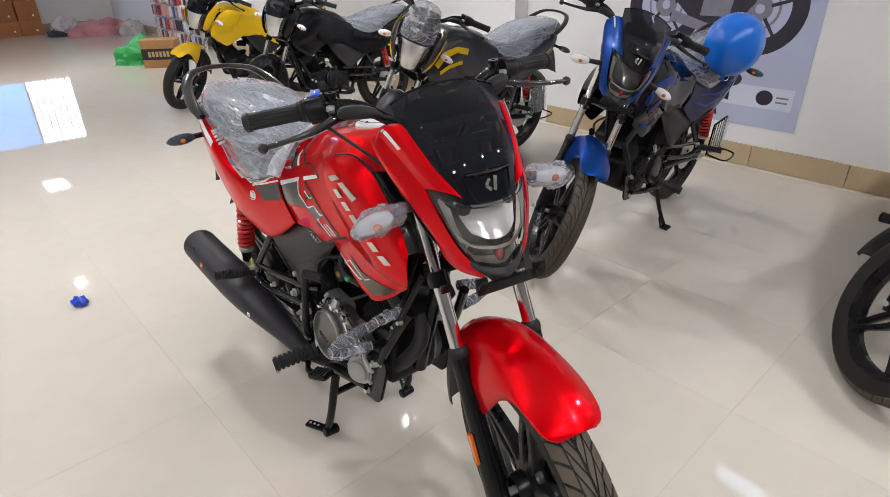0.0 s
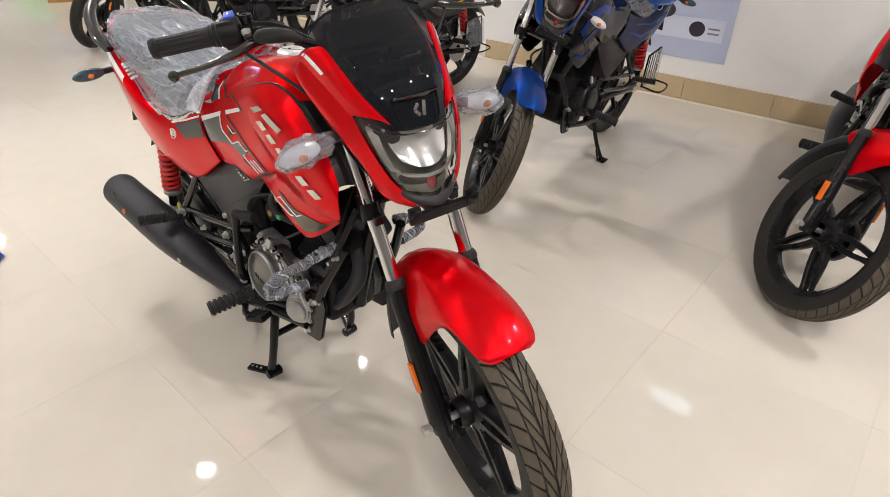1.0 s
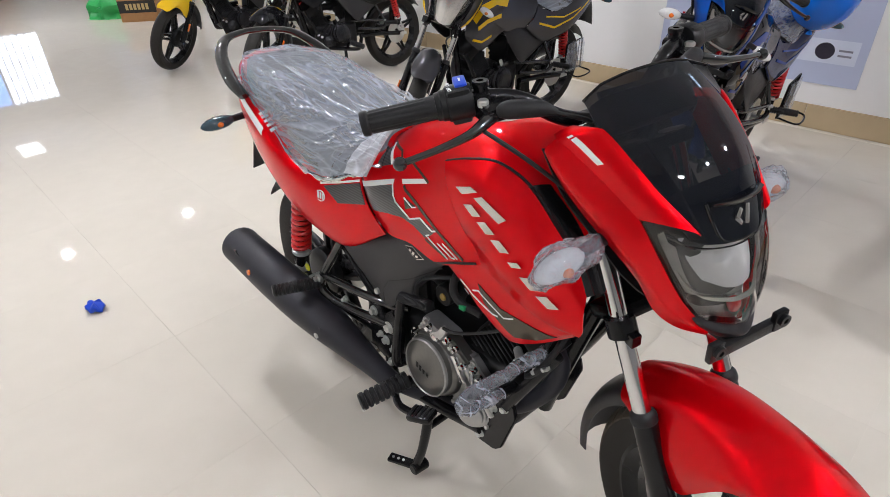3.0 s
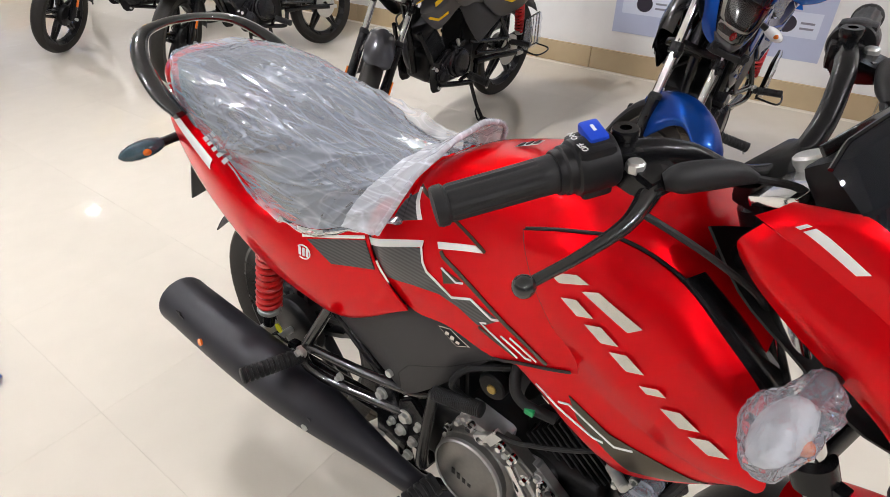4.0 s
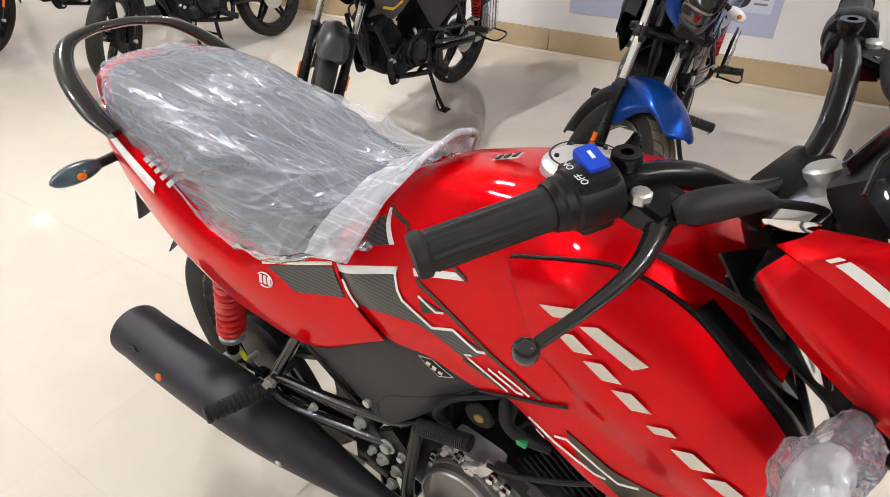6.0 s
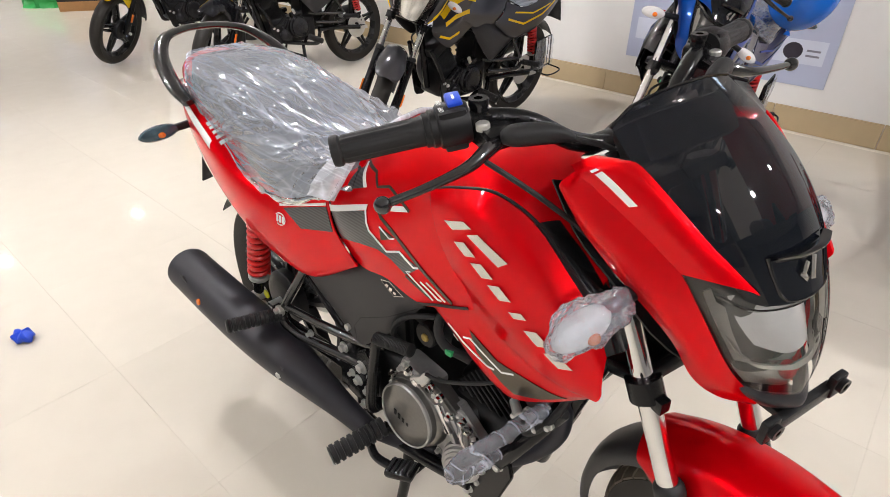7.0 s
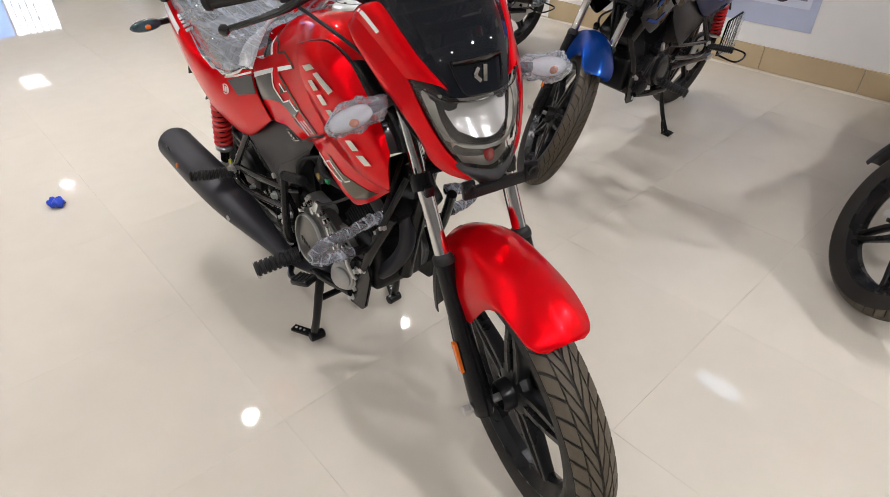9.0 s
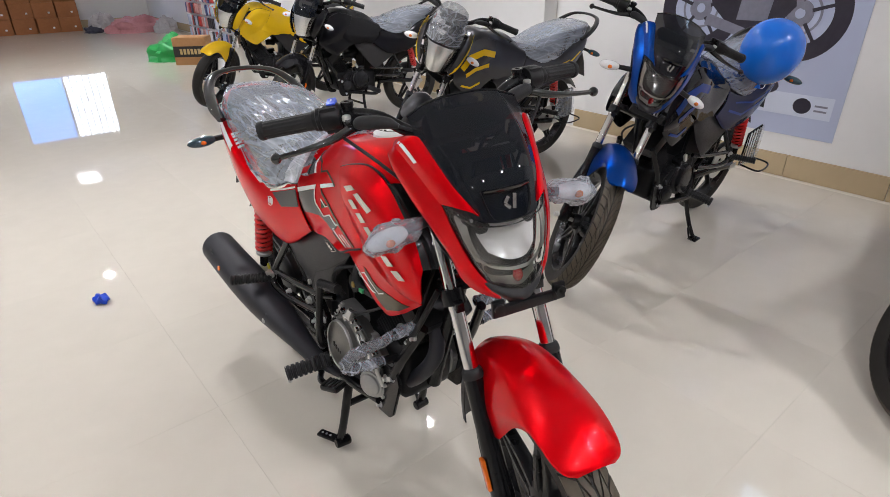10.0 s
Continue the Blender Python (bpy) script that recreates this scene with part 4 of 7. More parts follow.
def tank_and_panels(bike, red, fine=True, second=None, shroud_paint=None, tank_paint=None):
    tank = part("fuel_tank", skin(both(tank_rows()), 40, 45, 0.003), tank_paint or red, bike)
    part("filler_cap", lathe([(0, 0.010), (0.018, 0.012), (0.045, 0.010), (0.050, 0.006), (0.052, -0.006), (0.0, -0.006)], (0.690, 0, 0.982), (-0.02, 0, 1), 40), CAP_SILVER, tank, "brushed silver filler cap")
    if fine:
        bm = box(0.690, 0.004, 0.9995, 0.030, 0.008, 0.003, 0.001, Matrix.Rotation(0.5, 3, "Z"))
        lathe([(0.040, 0.0), (0.0415, 0.001), (0.043, 0.0)], (0.690, 0, 0.9985), (-0.02, 0, 1), 40, bm=bm)
        for k in range(5):
            a = k * 2 * math.pi / 5
            cyl((0.690 + 0.034 * math.cos(a), 0.034 * math.sin(a), 0.997), (0.690 + 0.034 * math.cos(a), 0.034 * math.sin(a), 1.0), 0.003, 8, bm=bm)
        part("cap_lock", bm, DARK_ALLOY, tank, "dark lock slot and groove of the cap")
        bm = bmesh.new()
        grid(bm, [[(0.570 + 0.040 * i / 4, 0.006 - 0.018 * j / 4 - 0.004 * i / 4, 0.9626 + 0.0165 * i / 4 - 0.001 * j / 4) for j in range(5)] for i in range(5)])
        bmesh.ops.solidify(bm, geom=bm.faces[:], thickness=0.0006)
        lb = part("label", bm, WHITE_DECAL, tank, "small white caution label")
        bm = bmesh.new()
        for k in range(3):
            box(0.578 + 0.012 * k, -0.0045, 0.9662 + 0.005 * k, 0.006, 0.012, 0.0016, 0, Matrix.Rotation(radians(-22), 3, "Y"), bm=bm)
        part("bar", bm, PLASTIC, lb)
    for s in (-1, 1):
        fl = flip_y if s == 1 else (lambda b: b)
        sh = part("tank_shroud", fl(skin(SHROUD, 34, 36, 0.003)), shroud_paint or red, bike, "red side shroud with silver lettering bars" if fine else "")
        # thin black tubes under the shroud's rear and top edges imitate the shadow there
        rim = [Vector(p) + Vector((0.0, 0.004, 0.0)) for p in cat([r[0] for r in SHROUD], 30)] + []
        part("seam_shade", fl(tube([tuple(p) for p in rim], 0.0032, 8, 60)), PLASTIC, sh, "dark tube standing in for the shadow along the panel edge")
        top = [Vector(p) + Vector((0.0, 0.006, 0.0)) for p in SHROUD[0]]
        part("seam_shade", fl(tube([tuple(p) for p in top], 0.0024, 8, 50)), PLASTIC, sh, "dark tube standing in for the shadow along the panel edge")
        edge = SHROUD[0][3:]
        inner = [edge, [(x + 0.008, y + 0.016, z + 0.002) for x, y, z in edge], [(x + 0.014, y + 0.045, z - 0.004) for x, y, z in edge]]
        part("inner_panel", fl(skin(inner, 20, 8, 0.003)), GLOSS_BLACK, bike, "black inner panel beside the tank")
        tl = part("tail_panel", fl(skin(TAIL, 40, 20, 0.003)), second or red, bike)
        liner = [[(0.340, -0.112, 0.800), (0.380, -0.110, 0.740), (0.430, -0.112, 0.690)], [(0.430, -0.112, 0.815), (0.470, -0.112, 0.750), (0.530, -0.112, 0.700)]]
        part("joint_liner", fl(skin(liner, 8, 4, 0.003)), PLASTIC, bike, "dark liner behind the panel joint")
        cov = [[(0.20, -0.105, 0.640), (0.34, -0.111, 0.648), (0.47, -0.111, 0.700), (0.548, -0.109, 0.725), (0.610, -0.107, 0.716), (0.655, -0.105, 0.688)],
               [(0.215, -0.123, 0.595), (0.34, -0.130, 0.600), (0.46, -0.131, 0.640), (0.54, -0.129, 0.670), (0.595, -0.125, 0.670), (0.650, -0.113, 0.676)],
               [(0.262, -0.125, 0.572), (0.36, -0.132, 0.540), (0.45, -0.134, 0.555), (0.51, -0.133, 0.575), (0.565, -0.127, 0.605), (0.625, -0.113, 0.645)],
               [(0.300, -0.115, 0.548), (0.365, -0.125, 0.518), (0.430, -0.129, 0.488), (0.466, -0.129, 0.474), (0.530, -0.123, 0.530), (0.600, -0.111, 0.612)]]
        sc = part("side_cover", fl(skin(cov, 30, 18, 0.004)), GREY_PLASTIC, bike, "dark grey plastic side cover")
        if not fine:
            continue
        cover_point = surface_depth(cov)
        # cover: badge and screws
        bg = part("badge", fl(quad_decal([(0.541, 0.683), (0.564, 0.688), (0.603, 0.672), (0.580, 0.663)], cover_point, 0.002, 6, 5)), SILVER_DECAL, sc, "small silver badge")
        part("badge_field", fl(quad_decal([(0.5455, 0.6825), (0.5640, 0.6863), (0.5985, 0.6722), (0.5800, 0.6650)], cover_point, 0.0028, 6, 5)), PLASTIC, bg, "dark field inside the silver outline")
        for k, h in ((0, 0.006), (1, 0.0075), (2, 0.006)):
            x, z = 0.561 + 0.0105 * k, 0.6795 - 0.0038 * k
            part("badge_bar", fl(quad_decal([(x - 0.003, z + h / 2), (x + 0.004, z + h / 2 - 0.001), (x + 0.003, z - h / 2), (x - 0.004, z - h / 2 + 0.001)], cover_point, 0.0036, 4, 4)), SILVER_DECAL, bg)
        part("crease", fl(ribbon([(0.455, 0.470), (0.452, 0.520), (0.480, 0.560), (0.560, 0.604), (0.648, 0.668)], 0.0022, cover_point, 0.0004)), PLASTIC, sc)
        part("screw", fl(cyl((0.43, -0.130, 0.505), (0.43, -0.138, 0.505), 0.008, 10)), STEEL, sc)
        # graphics: thin raised decals that follow the panel under them
        def deco(bm, m, under, lab="", name="decal"):
            part(name, fl(bm), m, under, lab)
        def line(pts, w, m, under, fn, lab="thin outline decal", off=0.0022):
            deco(ribbon(pts, w, fn, off), m, under, lab)
        deco(band([(0.396, 0.784), (0.451, 0.806), (0.501, 0.823), (0.515, 0.792), (0.574, 0.775), (0.610, 0.789), (0.661, 0.783)], [(0.398, 0.776), (0.434, 0.740), (0.494, 0.757), (0.548, 0.768), (0.588, 0.765), (0.626, 0.754), (0.641, 0.764)], tank_point), CARBON, tank, "dark carbon weave decal")
        deco(quad_decal([(0.447, 0.876), (0.467, 0.893), (0.486, 0.861), (0.434, 0.840)], tank_point), CARBON, tank, "dark carbon weave decal")
        deco(quad_decal([(0.388, 0.795), (0.505, 0.837), (0.504, 0.826), (0.392, 0.783)], tank_point, 0.0028), WHITE_DECAL, tank, "white stripe decal")
        deco(quad_decal([(0.531, 0.845), (0.598, 0.867), (0.613, 0.863), (0.535, 0.836)], tank_point, 0.0028), WHITE_DECAL, tank, "white stripe decal")
        deco(quad_decal([(0.462, 0.896), (0.468, 0.898), (0.493, 0.864), (0.485, 0.861)], tank_point, 0.0028), WHITE_DECAL, tank, "white stripe decal")
        deco(quad_decal([(0.546, 0.811), (0.583, 0.806), (0.589, 0.805), (0.555, 0.789)], tank_point), OLIVE_DECAL, tank)
        line([(0.502, 0.826), (0.510, 0.804), (0.520, 0.793), (0.574, 0.775), (0.608, 0.790), (0.649, 0.779), (0.661, 0.784)], 0.0032, WHITE_DECAL, tank, tank_point, "thin white outline decal", 0.003)
        line([(0.463, 0.898), (0.507, 0.895), (0.522, 0.874), (0.553, 0.885), (0.616, 0.865)], 0.0045, OLIVE_DECAL, tank, tank_point)
        line([(0.539, 0.834), (0.546, 0.827), (0.637, 0.797), (0.743, 0.757)], 0.006, OLIVE_DECAL, tank, tank_point)
        line([(0.627, 0.751), (0.691, 0.736)], 0.005, OLIVE_DECAL, tank, tank_point)
        for P in ([(0.546, 0.811), (0.577, 0.801), (0.590, 0.806)], [(0.641, 0.767), (0.630, 0.762), (0.697, 0.737)], [(0.667, 0.760), (0.710, 0.746), (0.719, 0.749)], [(0.682, 0.766), (0.728, 0.752)]):
            line(P, 0.0026, WHITE_DECAL, tank, tank_point, "thin white outline decal", 0.003)
        line([(0.653, 0.706), (0.674, 0.715), (0.698, 0.729), (0.721, 0.741), (0.745, 0.752), (0.765, 0.761), (0.777, 0.766)], 0.0048, PLASTIC, tank, tank_point, "dark seam under the tank", 0.0034)
        # shroud graphics and the large lettering as plain silver slanted bars
        deco(band([(0.780, 0.716), (0.844, 0.697), (0.895, 0.700), (0.965, 0.699)], [(0.800, 0.686), (0.852, 0.662), (0.880, 0.650), (0.924, 0.668)], shroud_point), OLIVE_DECAL, sh, "olive grey angular decal")
        for P in ([(0.728, 0.698), (0.767, 0.684), (0.826, 0.674), (0.840, 0.677)], [(0.767, 0.694), (0.783, 0.702), (0.855, 0.682), (0.878, 0.694)], [(0.739, 0.680), (0.753, 0.676)]):
            line(P, 0.0028, WHITE_DECAL, sh, shroud_point, "thin white outline decal", 0.003)
        bars = [[(0.730, 0.902), (0.768, 0.915), (0.785, 0.910), (0.749, 0.895)], [(0.778, 0.898), (0.797, 0.906), (0.853, 0.884), (0.839, 0.873)]]
        d, up = Vector((0.869, -0.494)), Vector((0.494, 0.869))
        for k in range(6):
            c = Vector((0.776, 0.874)) + d * (0.0405 * k)
            w, h = (0.0140, 0.0080) if k != 3 else (0.0060, 0.0084)
            bars.append([tuple(c + d * (w * u + 0.007 * v) + up * (h * v)) for u, v in ((-1, 1), (1, 1), (1, -1), (-1, -1))])
        for q in bars:
            deco(quad_decal(q, shroud_point, 0.0034, 8, 5), SILVER_DECAL, sh, "silver lettering bar", "lettering_bar")
        # tail graphics
        deco(quad_decal([(0.240, 0.731), (0.375, 0.778), (0.402, 0.736), (0.302, 0.706)], tail_point), CARBON, tl, "dark carbon weave decal")
        line([(0.228, 0.735), (0.300, 0.757), (0.374, 0.784)], 0.005, WHITE_DECAL, tl, tail_point, "white stripe decal", 0.003)
        deco(shelf_decal(-0.150, 0.018, 0.72, 1.02, 24, 5), WHITE_DECAL, tl, "white stripe decal")
        for k in range(5):
            x = -0.036 + 0.0155 * k
            deco(shelf_decal(x, x + (0.0085 if k else 0.012), 0.16 if k else 0.06, 0.50, 5, 6, 0.004), WHITE_DECAL, tl, "white lettering bar", "lettering_bar")
        ring_pts = [(0.233 + 0.017 * math.cos(a * 0.349), 0.704 + 0.013 * math.sin(a * 0.349)) for a in range(-6, 8)]
        line(ring_pts, 0.0018, WHITE_DECAL, tl, tail_point, "thin white ring decal", 0.003)
        for k in range(3):
            x = 0.222 + 0.009 * k
            deco(quad_decal([(x, 0.712), (x + 0.005, 0.712), (x + 0.006, 0.697), (x + 0.001, 0.697)], tail_point, 0.003, 4, 4), WHITE_DECAL, tl, "white lettering bar", "lettering_bar")
    rear = [[(-0.170, -0.108, 0.918), (-0.200, -0.112, 0.915), (-0.222, -0.116, 0.893), (-0.205, -0.09, 0.850)], [(-0.190, -0.072, 0.946), (-0.265, -0.075, 0.942), (-0.300, -0.075, 0.905), (-0.255, -0.06, 0.850)], [(-0.190, 0, 0.954), (-0.285, 0, 0.954), (-0.330, 0, 0.910), (-0.275, 0, 0.850)]]
    rear = rear + mir(rear[-2::-1])
    tc = part("tail_cowl", skin(rear, 14, 24, 0.003), second or red, bike)
    part("tail_lamp", skin([[(-0.300, -0.055, 0.900), (-0.315, -0.05, 0.870), (-0.285, -0.045, 0.845)], [(-0.336, 0, 0.905), (-0.350, 0, 0.872), (-0.305, 0, 0.845)], [(-0.300, 0.055, 0.900), (-0.315, 0.05, 0.870), (-0.285, 0.045, 0.845)]], 10, 16, 0.004), TAIL_RED, bike, "red tail lamp")
    # grab rail
    half = [(-0.094, -0.164, 0.880), (-0.155, -0.166, 0.908), (-0.238, -0.150, 0.954), (-0.298, -0.110, 0.988), (-0.322, -0.050, 1.000), (-0.326, 0, 1.002)]
    path = half + [(x, -y, z) for x, y, z in half[-2::-1]]
    for ob in bike.children:
        if ob.name.split(".")[0] == "fuel_tank":
            ob.location.x = 0.008
    rail = tube(path, [0.015, 0.019, 0.018, 0.016, 0.014, 0.014, 0.014, 0.016, 0.018, 0.019, 0.015], 14, 64)
    centre = cat([Vector(p) for p in path], 64)
    for v in rail.verts:
        c = min(centre, key=lambda q: (q - v.co).length_squared)
        off = v.co - c
        v.co = c + Vector((off.x, off.y, off.z * 0.62))
    part("grab_rail", rail, GLOSS_BLACK, bike, "gloss black grab rail")


def seat(bike):
    part("seat", skin(both(SEAT_ROWS), 40, 41, 0.02), SEAT, bike, "black vinyl dual seat")


def tail_bits(bike, wrap=False):
    for s in (-1, 1):
        indicator(bike, None, (-0.185, s * 0.10, 0.806), (-0.208, s * 0.252, 0.783), wrap, front=False)
    flap = [[(-0.20, -0.075, 0.83), (-0.27, -0.080, 0.72), (-0.315, -0.085, 0.585)], [(-0.215, 0, 0.85), (-0.29, 0, 0.73), (-0.335, 0, 0.585)], [(-0.20, 0.075, 0.83), (-0.27, 0.080, 0.72), (-0.315, 0.085, 0.585)]]
    part("rear_fender", skin(flap, 16, 16, 0.004), GREY_PLASTIC, bike, "black plastic rear fender and plate holder")
    th = [(0.33 * math.cos(radians(a)), 0.31 + 0.33 * math.sin(radians(a))) for a in range(50, 151, 12)]
    part("inner_fender", skin([[(x, -0.06, z) for x, z in th], [(x, 0, z + 0.015) for x, z in th], [(x, 0.06, z) for x, z in th]], 16, 10, 0.003), PLASTIC, bike)


def shocks(bike):
    for s in (-1, 1):
        a, b = Vector((0.018, s * 0.128, 0.372)), Vector((0.085, s * 0.122, 0.660))
        d = (b - a).normalized()
        sp = []
        q = d.orthogonal().normalized()
        e = d.cross(q)
        for i in range(11 * 16):
            f = i / (11 * 16 - 1)
            t = f * 11 * 2 * math.pi
            sp.append(a.lerp(b, 0.27 + 0.70 * f) + (q * math.cos(t) + e * math.sin(t)) * 0.0235)
        sh = part("shock_absorber", cyl(a, b, 0.011, 12), SATIN_BLACK, bike, "shock absorber with red coil spring")
        part("spring", tube(sp, 0.0066, 7, len(sp)), SPRING_RED, sh, "bright red coil spring")
        part("lower_mount", cyl(a + Vector((0, -0.02, 0)), a + Vector((0, 0.02, 0)), 0.016, 14, bevel=0.002), STEEL, sh)
        part("damper_body", cyl(a.lerp(b, 0.05), a.lerp(b, 0.26), 0.014, 14, bevel=0.003), SATIN_BLACK, sh)
        part("spring_seat", cyl(a.lerp(b, 0.22), a.lerp(b, 0.27), 0.027, 18, bevel=0.002), STEEL, sh, "zinc spring seat")
        part("lower_nut", cyl(a + Vector((0, s * 0.018, 0)), a + Vector((0, s * 0.034, 0)), 0.0115, 6, bevel=0.0015), CHROME, sh)


def exhaust(bike, fine=True):
    P = [(-0.228, -0.208, 0.378), (-0.05, -0.205, 0.366), (0.12, -0.198, 0.352), (0.24, -0.190, 0.338), (0.34, -0.180, 0.318), (0.44, -0.168, 0.292), (0.52, -0.155, 0.268)]
    ex = part("silencer", tube(P, [0.060, 0.062, 0.062, 0.056, 0.044, 0.030, 0.024], 28, 40), EXHAUST, bike, "matt black exhaust silencer")
    e, d = Vector(P[0]), (Vector(P[1]) - Vector(P[0])).normalized()
    part("end_cap", lathe([(0.0, 0.030), (0.018, 0.030), (0.018, -0.004), (0.022, -0.006), (0.050, -0.004), (0.061, 0.006), (0.061, 0.020)], e, d, 28), EXHAUST, ex)
    part("header_pipe", tube([(0.50, -0.158, 0.274), (0.60, -0.12, 0.272), (0.72, -0.08, 0.300), (0.83, -0.05, 0.370), (0.895, -0.03, 0.46), (0.90, -0.02, 0.53), (0.87, -0.02, 0.58)], [0.020, 0.019, 0.019, 0.020, 0.020, 0.020, 0.019], 16, 44), EXHAUST, ex)
    if fine:
        part("round_sticker", cyl((-0.045, -0.262, 0.382), (-0.045, -0.2675, 0.383), 0.0085, 16), ORANGE, ex, "orange round sticker")
        bm = box(-0.135, -0.258, 0.408, 0.030, 0.003, 0.006, 0, Matrix.Rotation(0.3, 3, "Y"))
        box(-0.135, -0.2585, 0.408, 0.006, 0.003, 0.024, 0, Matrix.Rotation(0.3, 3, "Y"), bm=bm)
        part("moulded_mark", bm, PLASTIC, ex)
        for x, y, z in ((0.03, -0.252, 0.358), (0.282, -0.232, 0.330)):
            bk = part("bracket", box(x, y + 0.006, z + 0.01, 0.03, 0.012, 0.036, 0.003), EXHAUST, ex)
            part("bolt", cyl((x, y + 0.004, z), (x, y - 0.009, z), 0.009, 6, bevel=0.0015), STEEL, bk)


def bolt(parent, p, s, r=0.0065, m=None):
    """A hexagon bolt head with its washer, looking out sideways."""
    x, y, z = p
    bm = cyl((x, y - s * 0.004, z), (x, y + s * 0.002, z), r * 1.45, 12)
    cyl((x, y + s * 0.001, z), (x, y + s * 0.011, z), r, 6, bevel=0.001, bm=bm)
    return part("bolt", bm, m or STEEL, parent)


def engine(bike, fine=True):
    cast = ALLOY if fine else BLACK_CASTING
    bm = bmesh.new()
    box(0.61, 0, 0.370, 0.32, 0.19, 0.19, 0.035, bm=bm, seg=3)
    box(0.76, 0, 0.390, 0.16, 0.16, 0.16, 0.03, bm=bm, seg=3)
    eng = part("engine", bm, DARK_ALLOY, bike, "black single-cylinder engine")
    R = Matrix.Rotation(radians(38), 3, "Y")
    d = Vector((math.sin(radians(38)), 0, math.cos(radians(38))))
    bm = cyl((0.70, 0, 0.42), (0.82, 0, 0.585), 0.058, 24)
    part("cylinder", bm, DARK_ALLOY, eng, "finned black cylinder")
    for k in range(10):
        c = Vector((0.735, 0, 0.445)) + d * (0.0145 * k)
        part("fin", box(c.x, 0, c.z, 0.120, 0.130, 0.0045, 0.0015, R, seg=1), DARK_ALLOY, eng, smooth=False)
    part("cylinder_head", box(0.845, 0, 0.605, 0.15, 0.16, 0.065, 0.018, R), DARK_ALLOY, eng, "black cylinder head")
    for s in (-1, 1):
        c = (0.628, s * 0.098, 0.395)
        bm = lathe([(0.0, 0.054), (0.030, 0.0535), (0.066, 0.052), (0.0715, 0.048), (0.073, 0.034), (0.080, 0.028), (0.084, 0.018), (0.084, 0.0)], c, (0, s * 1.0, 0.10), 48)
        cv = part("clutch_cover" if s < 0 else "magneto_cover", bm, COVER_ALLOY if fine else cast, eng, "round cast alloy engine cover")
        rim = lathe([(0.0670, 0.0525), (0.0685, 0.0545), (0.0715, 0.0520), (0.0725, 0.046)], c, (0, s * 1.0, 0.10), 48)
        part("raised_rim", rim, cast, cv)
        # casing lobe forward of the round cover
        lobe = [(0.690, 0.475), (0.735, 0.480), (0.800, 0.430), (0.828, 0.370), (0.815, 0.315), (0.760, 0.290), (0.690, 0.305), (0.668, 0.345), (0.690, 0.40)]
        lb = part("crankcase_cover", plate(lobe, s * 0.085, s * 0.112, 0.006), cast, eng, "bare cast alloy casing")
        part("boss", lathe([(0.0, 0.040), (0.024, 0.040), (0.030, 0.036), (0.031, 0.030), (0.036, 0.029), (0.036, 0.023), (0.041, 0.022), (0.041, 0.014), (0.045, 0.012), (0.045, 0.0)], (0.758, s * 0.108, 0.350), (0.35, s, 0.10), 32), cast, lb, "small stepped round cover")
        part("rib", box(0.722, s * 0.118, 0.430, 0.014, 0.016, 0.085, 0.004, Matrix.Rotation(radians(-28), 3, "Y")), cast, lb)
        part("rib", box(0.752, s * 0.118, 0.425, 0.012, 0.014, 0.075, 0.004, Matrix.Rotation(radians(-40), 3, "Y")), cast, lb)
        part("top_casing", box(0.630, s * 0.098, 0.490, 0.095, 0.050, 0.034, 0.012, Matrix.Rotation(radians(8), 3, "Y")), cast, eng, "bare cast alloy casing")
        part("clutch_arm", box(0.665, s * 0.130, 0.515, 0.018, 0.012, 0.040, 0.003, Matrix.Rotation(radians(30), 3, "Y")), STEEL, eng, "bright steel clutch arm")
        if s < 0 or fine:
            for x, z in ((0.705, 0.462), (0.745, 0.466), (0.790, 0.425), (0.812, 0.370), (0.800, 0.325), (0.745, 0.302), (0.692, 0.322)):
                bolt(lb, (x, s * 0.112, z), s, 0.0055)
            for x, z in ((0.585, 0.482), (0.600, 0.505), (0.655, 0.498), (0.685, 0.480), (0.560, 0.430), (0.556, 0.350)):
                bolt(cv, (x, s * 0.118, z), s, 0.0055)
        if fine:
            bm = bmesh.new()
            for k in range(4):
                box(0.602 + 0.012 * k, s * 0.1525, 0.394 - 0.004 * k, 0.007, 0.0016, 0.014, 0, bm=bm)
            part("lettering_bar", bm, DARK_ALLOY, cv)
            part("upper_casing", plate([(0.560, 0.455), (0.620, 0.500), (0.690, 0.502), (0.742, 0.470), (0.722, 0.430), (0.640, 0.470), (0.580, 0.440)], s * 0.090, s * 0.124, 0.006), COVER_ALLOY, eng, "dark cast upper casing")
            part("cover_arm", box(0.648, s * 0.128, 0.500, 0.050, 0.012, 0.016, 0.003, Matrix.Rotation(radians(-38), 3, "Y")), STEEL, eng, "bright steel actuating arm")
            part("flat_rib", box(0.712, s * 0.124, 0.440, 0.018, 0.014, 0.066, 0.004, Matrix.Rotation(radians(-32), 3, "Y")), CHROME, eng, "polished casing rib")
            for x, z, r in ((0.615, 0.497, 0.007), (0.640, 0.488, 0.009), (0.676, 0.496, 0.0065), (0.700, 0.486, 0.0065), (0.566, 0.458, 0.0065), (0.728, 0.458, 0.0065)):
                bolt(eng, (x, s * 0.124, z), s, r, CHROME)
            for k in range(3):
                x0 = 0.752 + 0.017 * k
                part("casing_pipe", tube([(x0, s * 0.122, 0.470 - 0.012 * k), (x0 + 0.012, s * 0.132, 0.438 - 0.012 * k), (x0 + 0.030, s * 0.126, 0.400 - 0.012 * k)], 0.0055, 8, 14), (CHROME, DIM_ALLOY, STEEL)[k], eng)
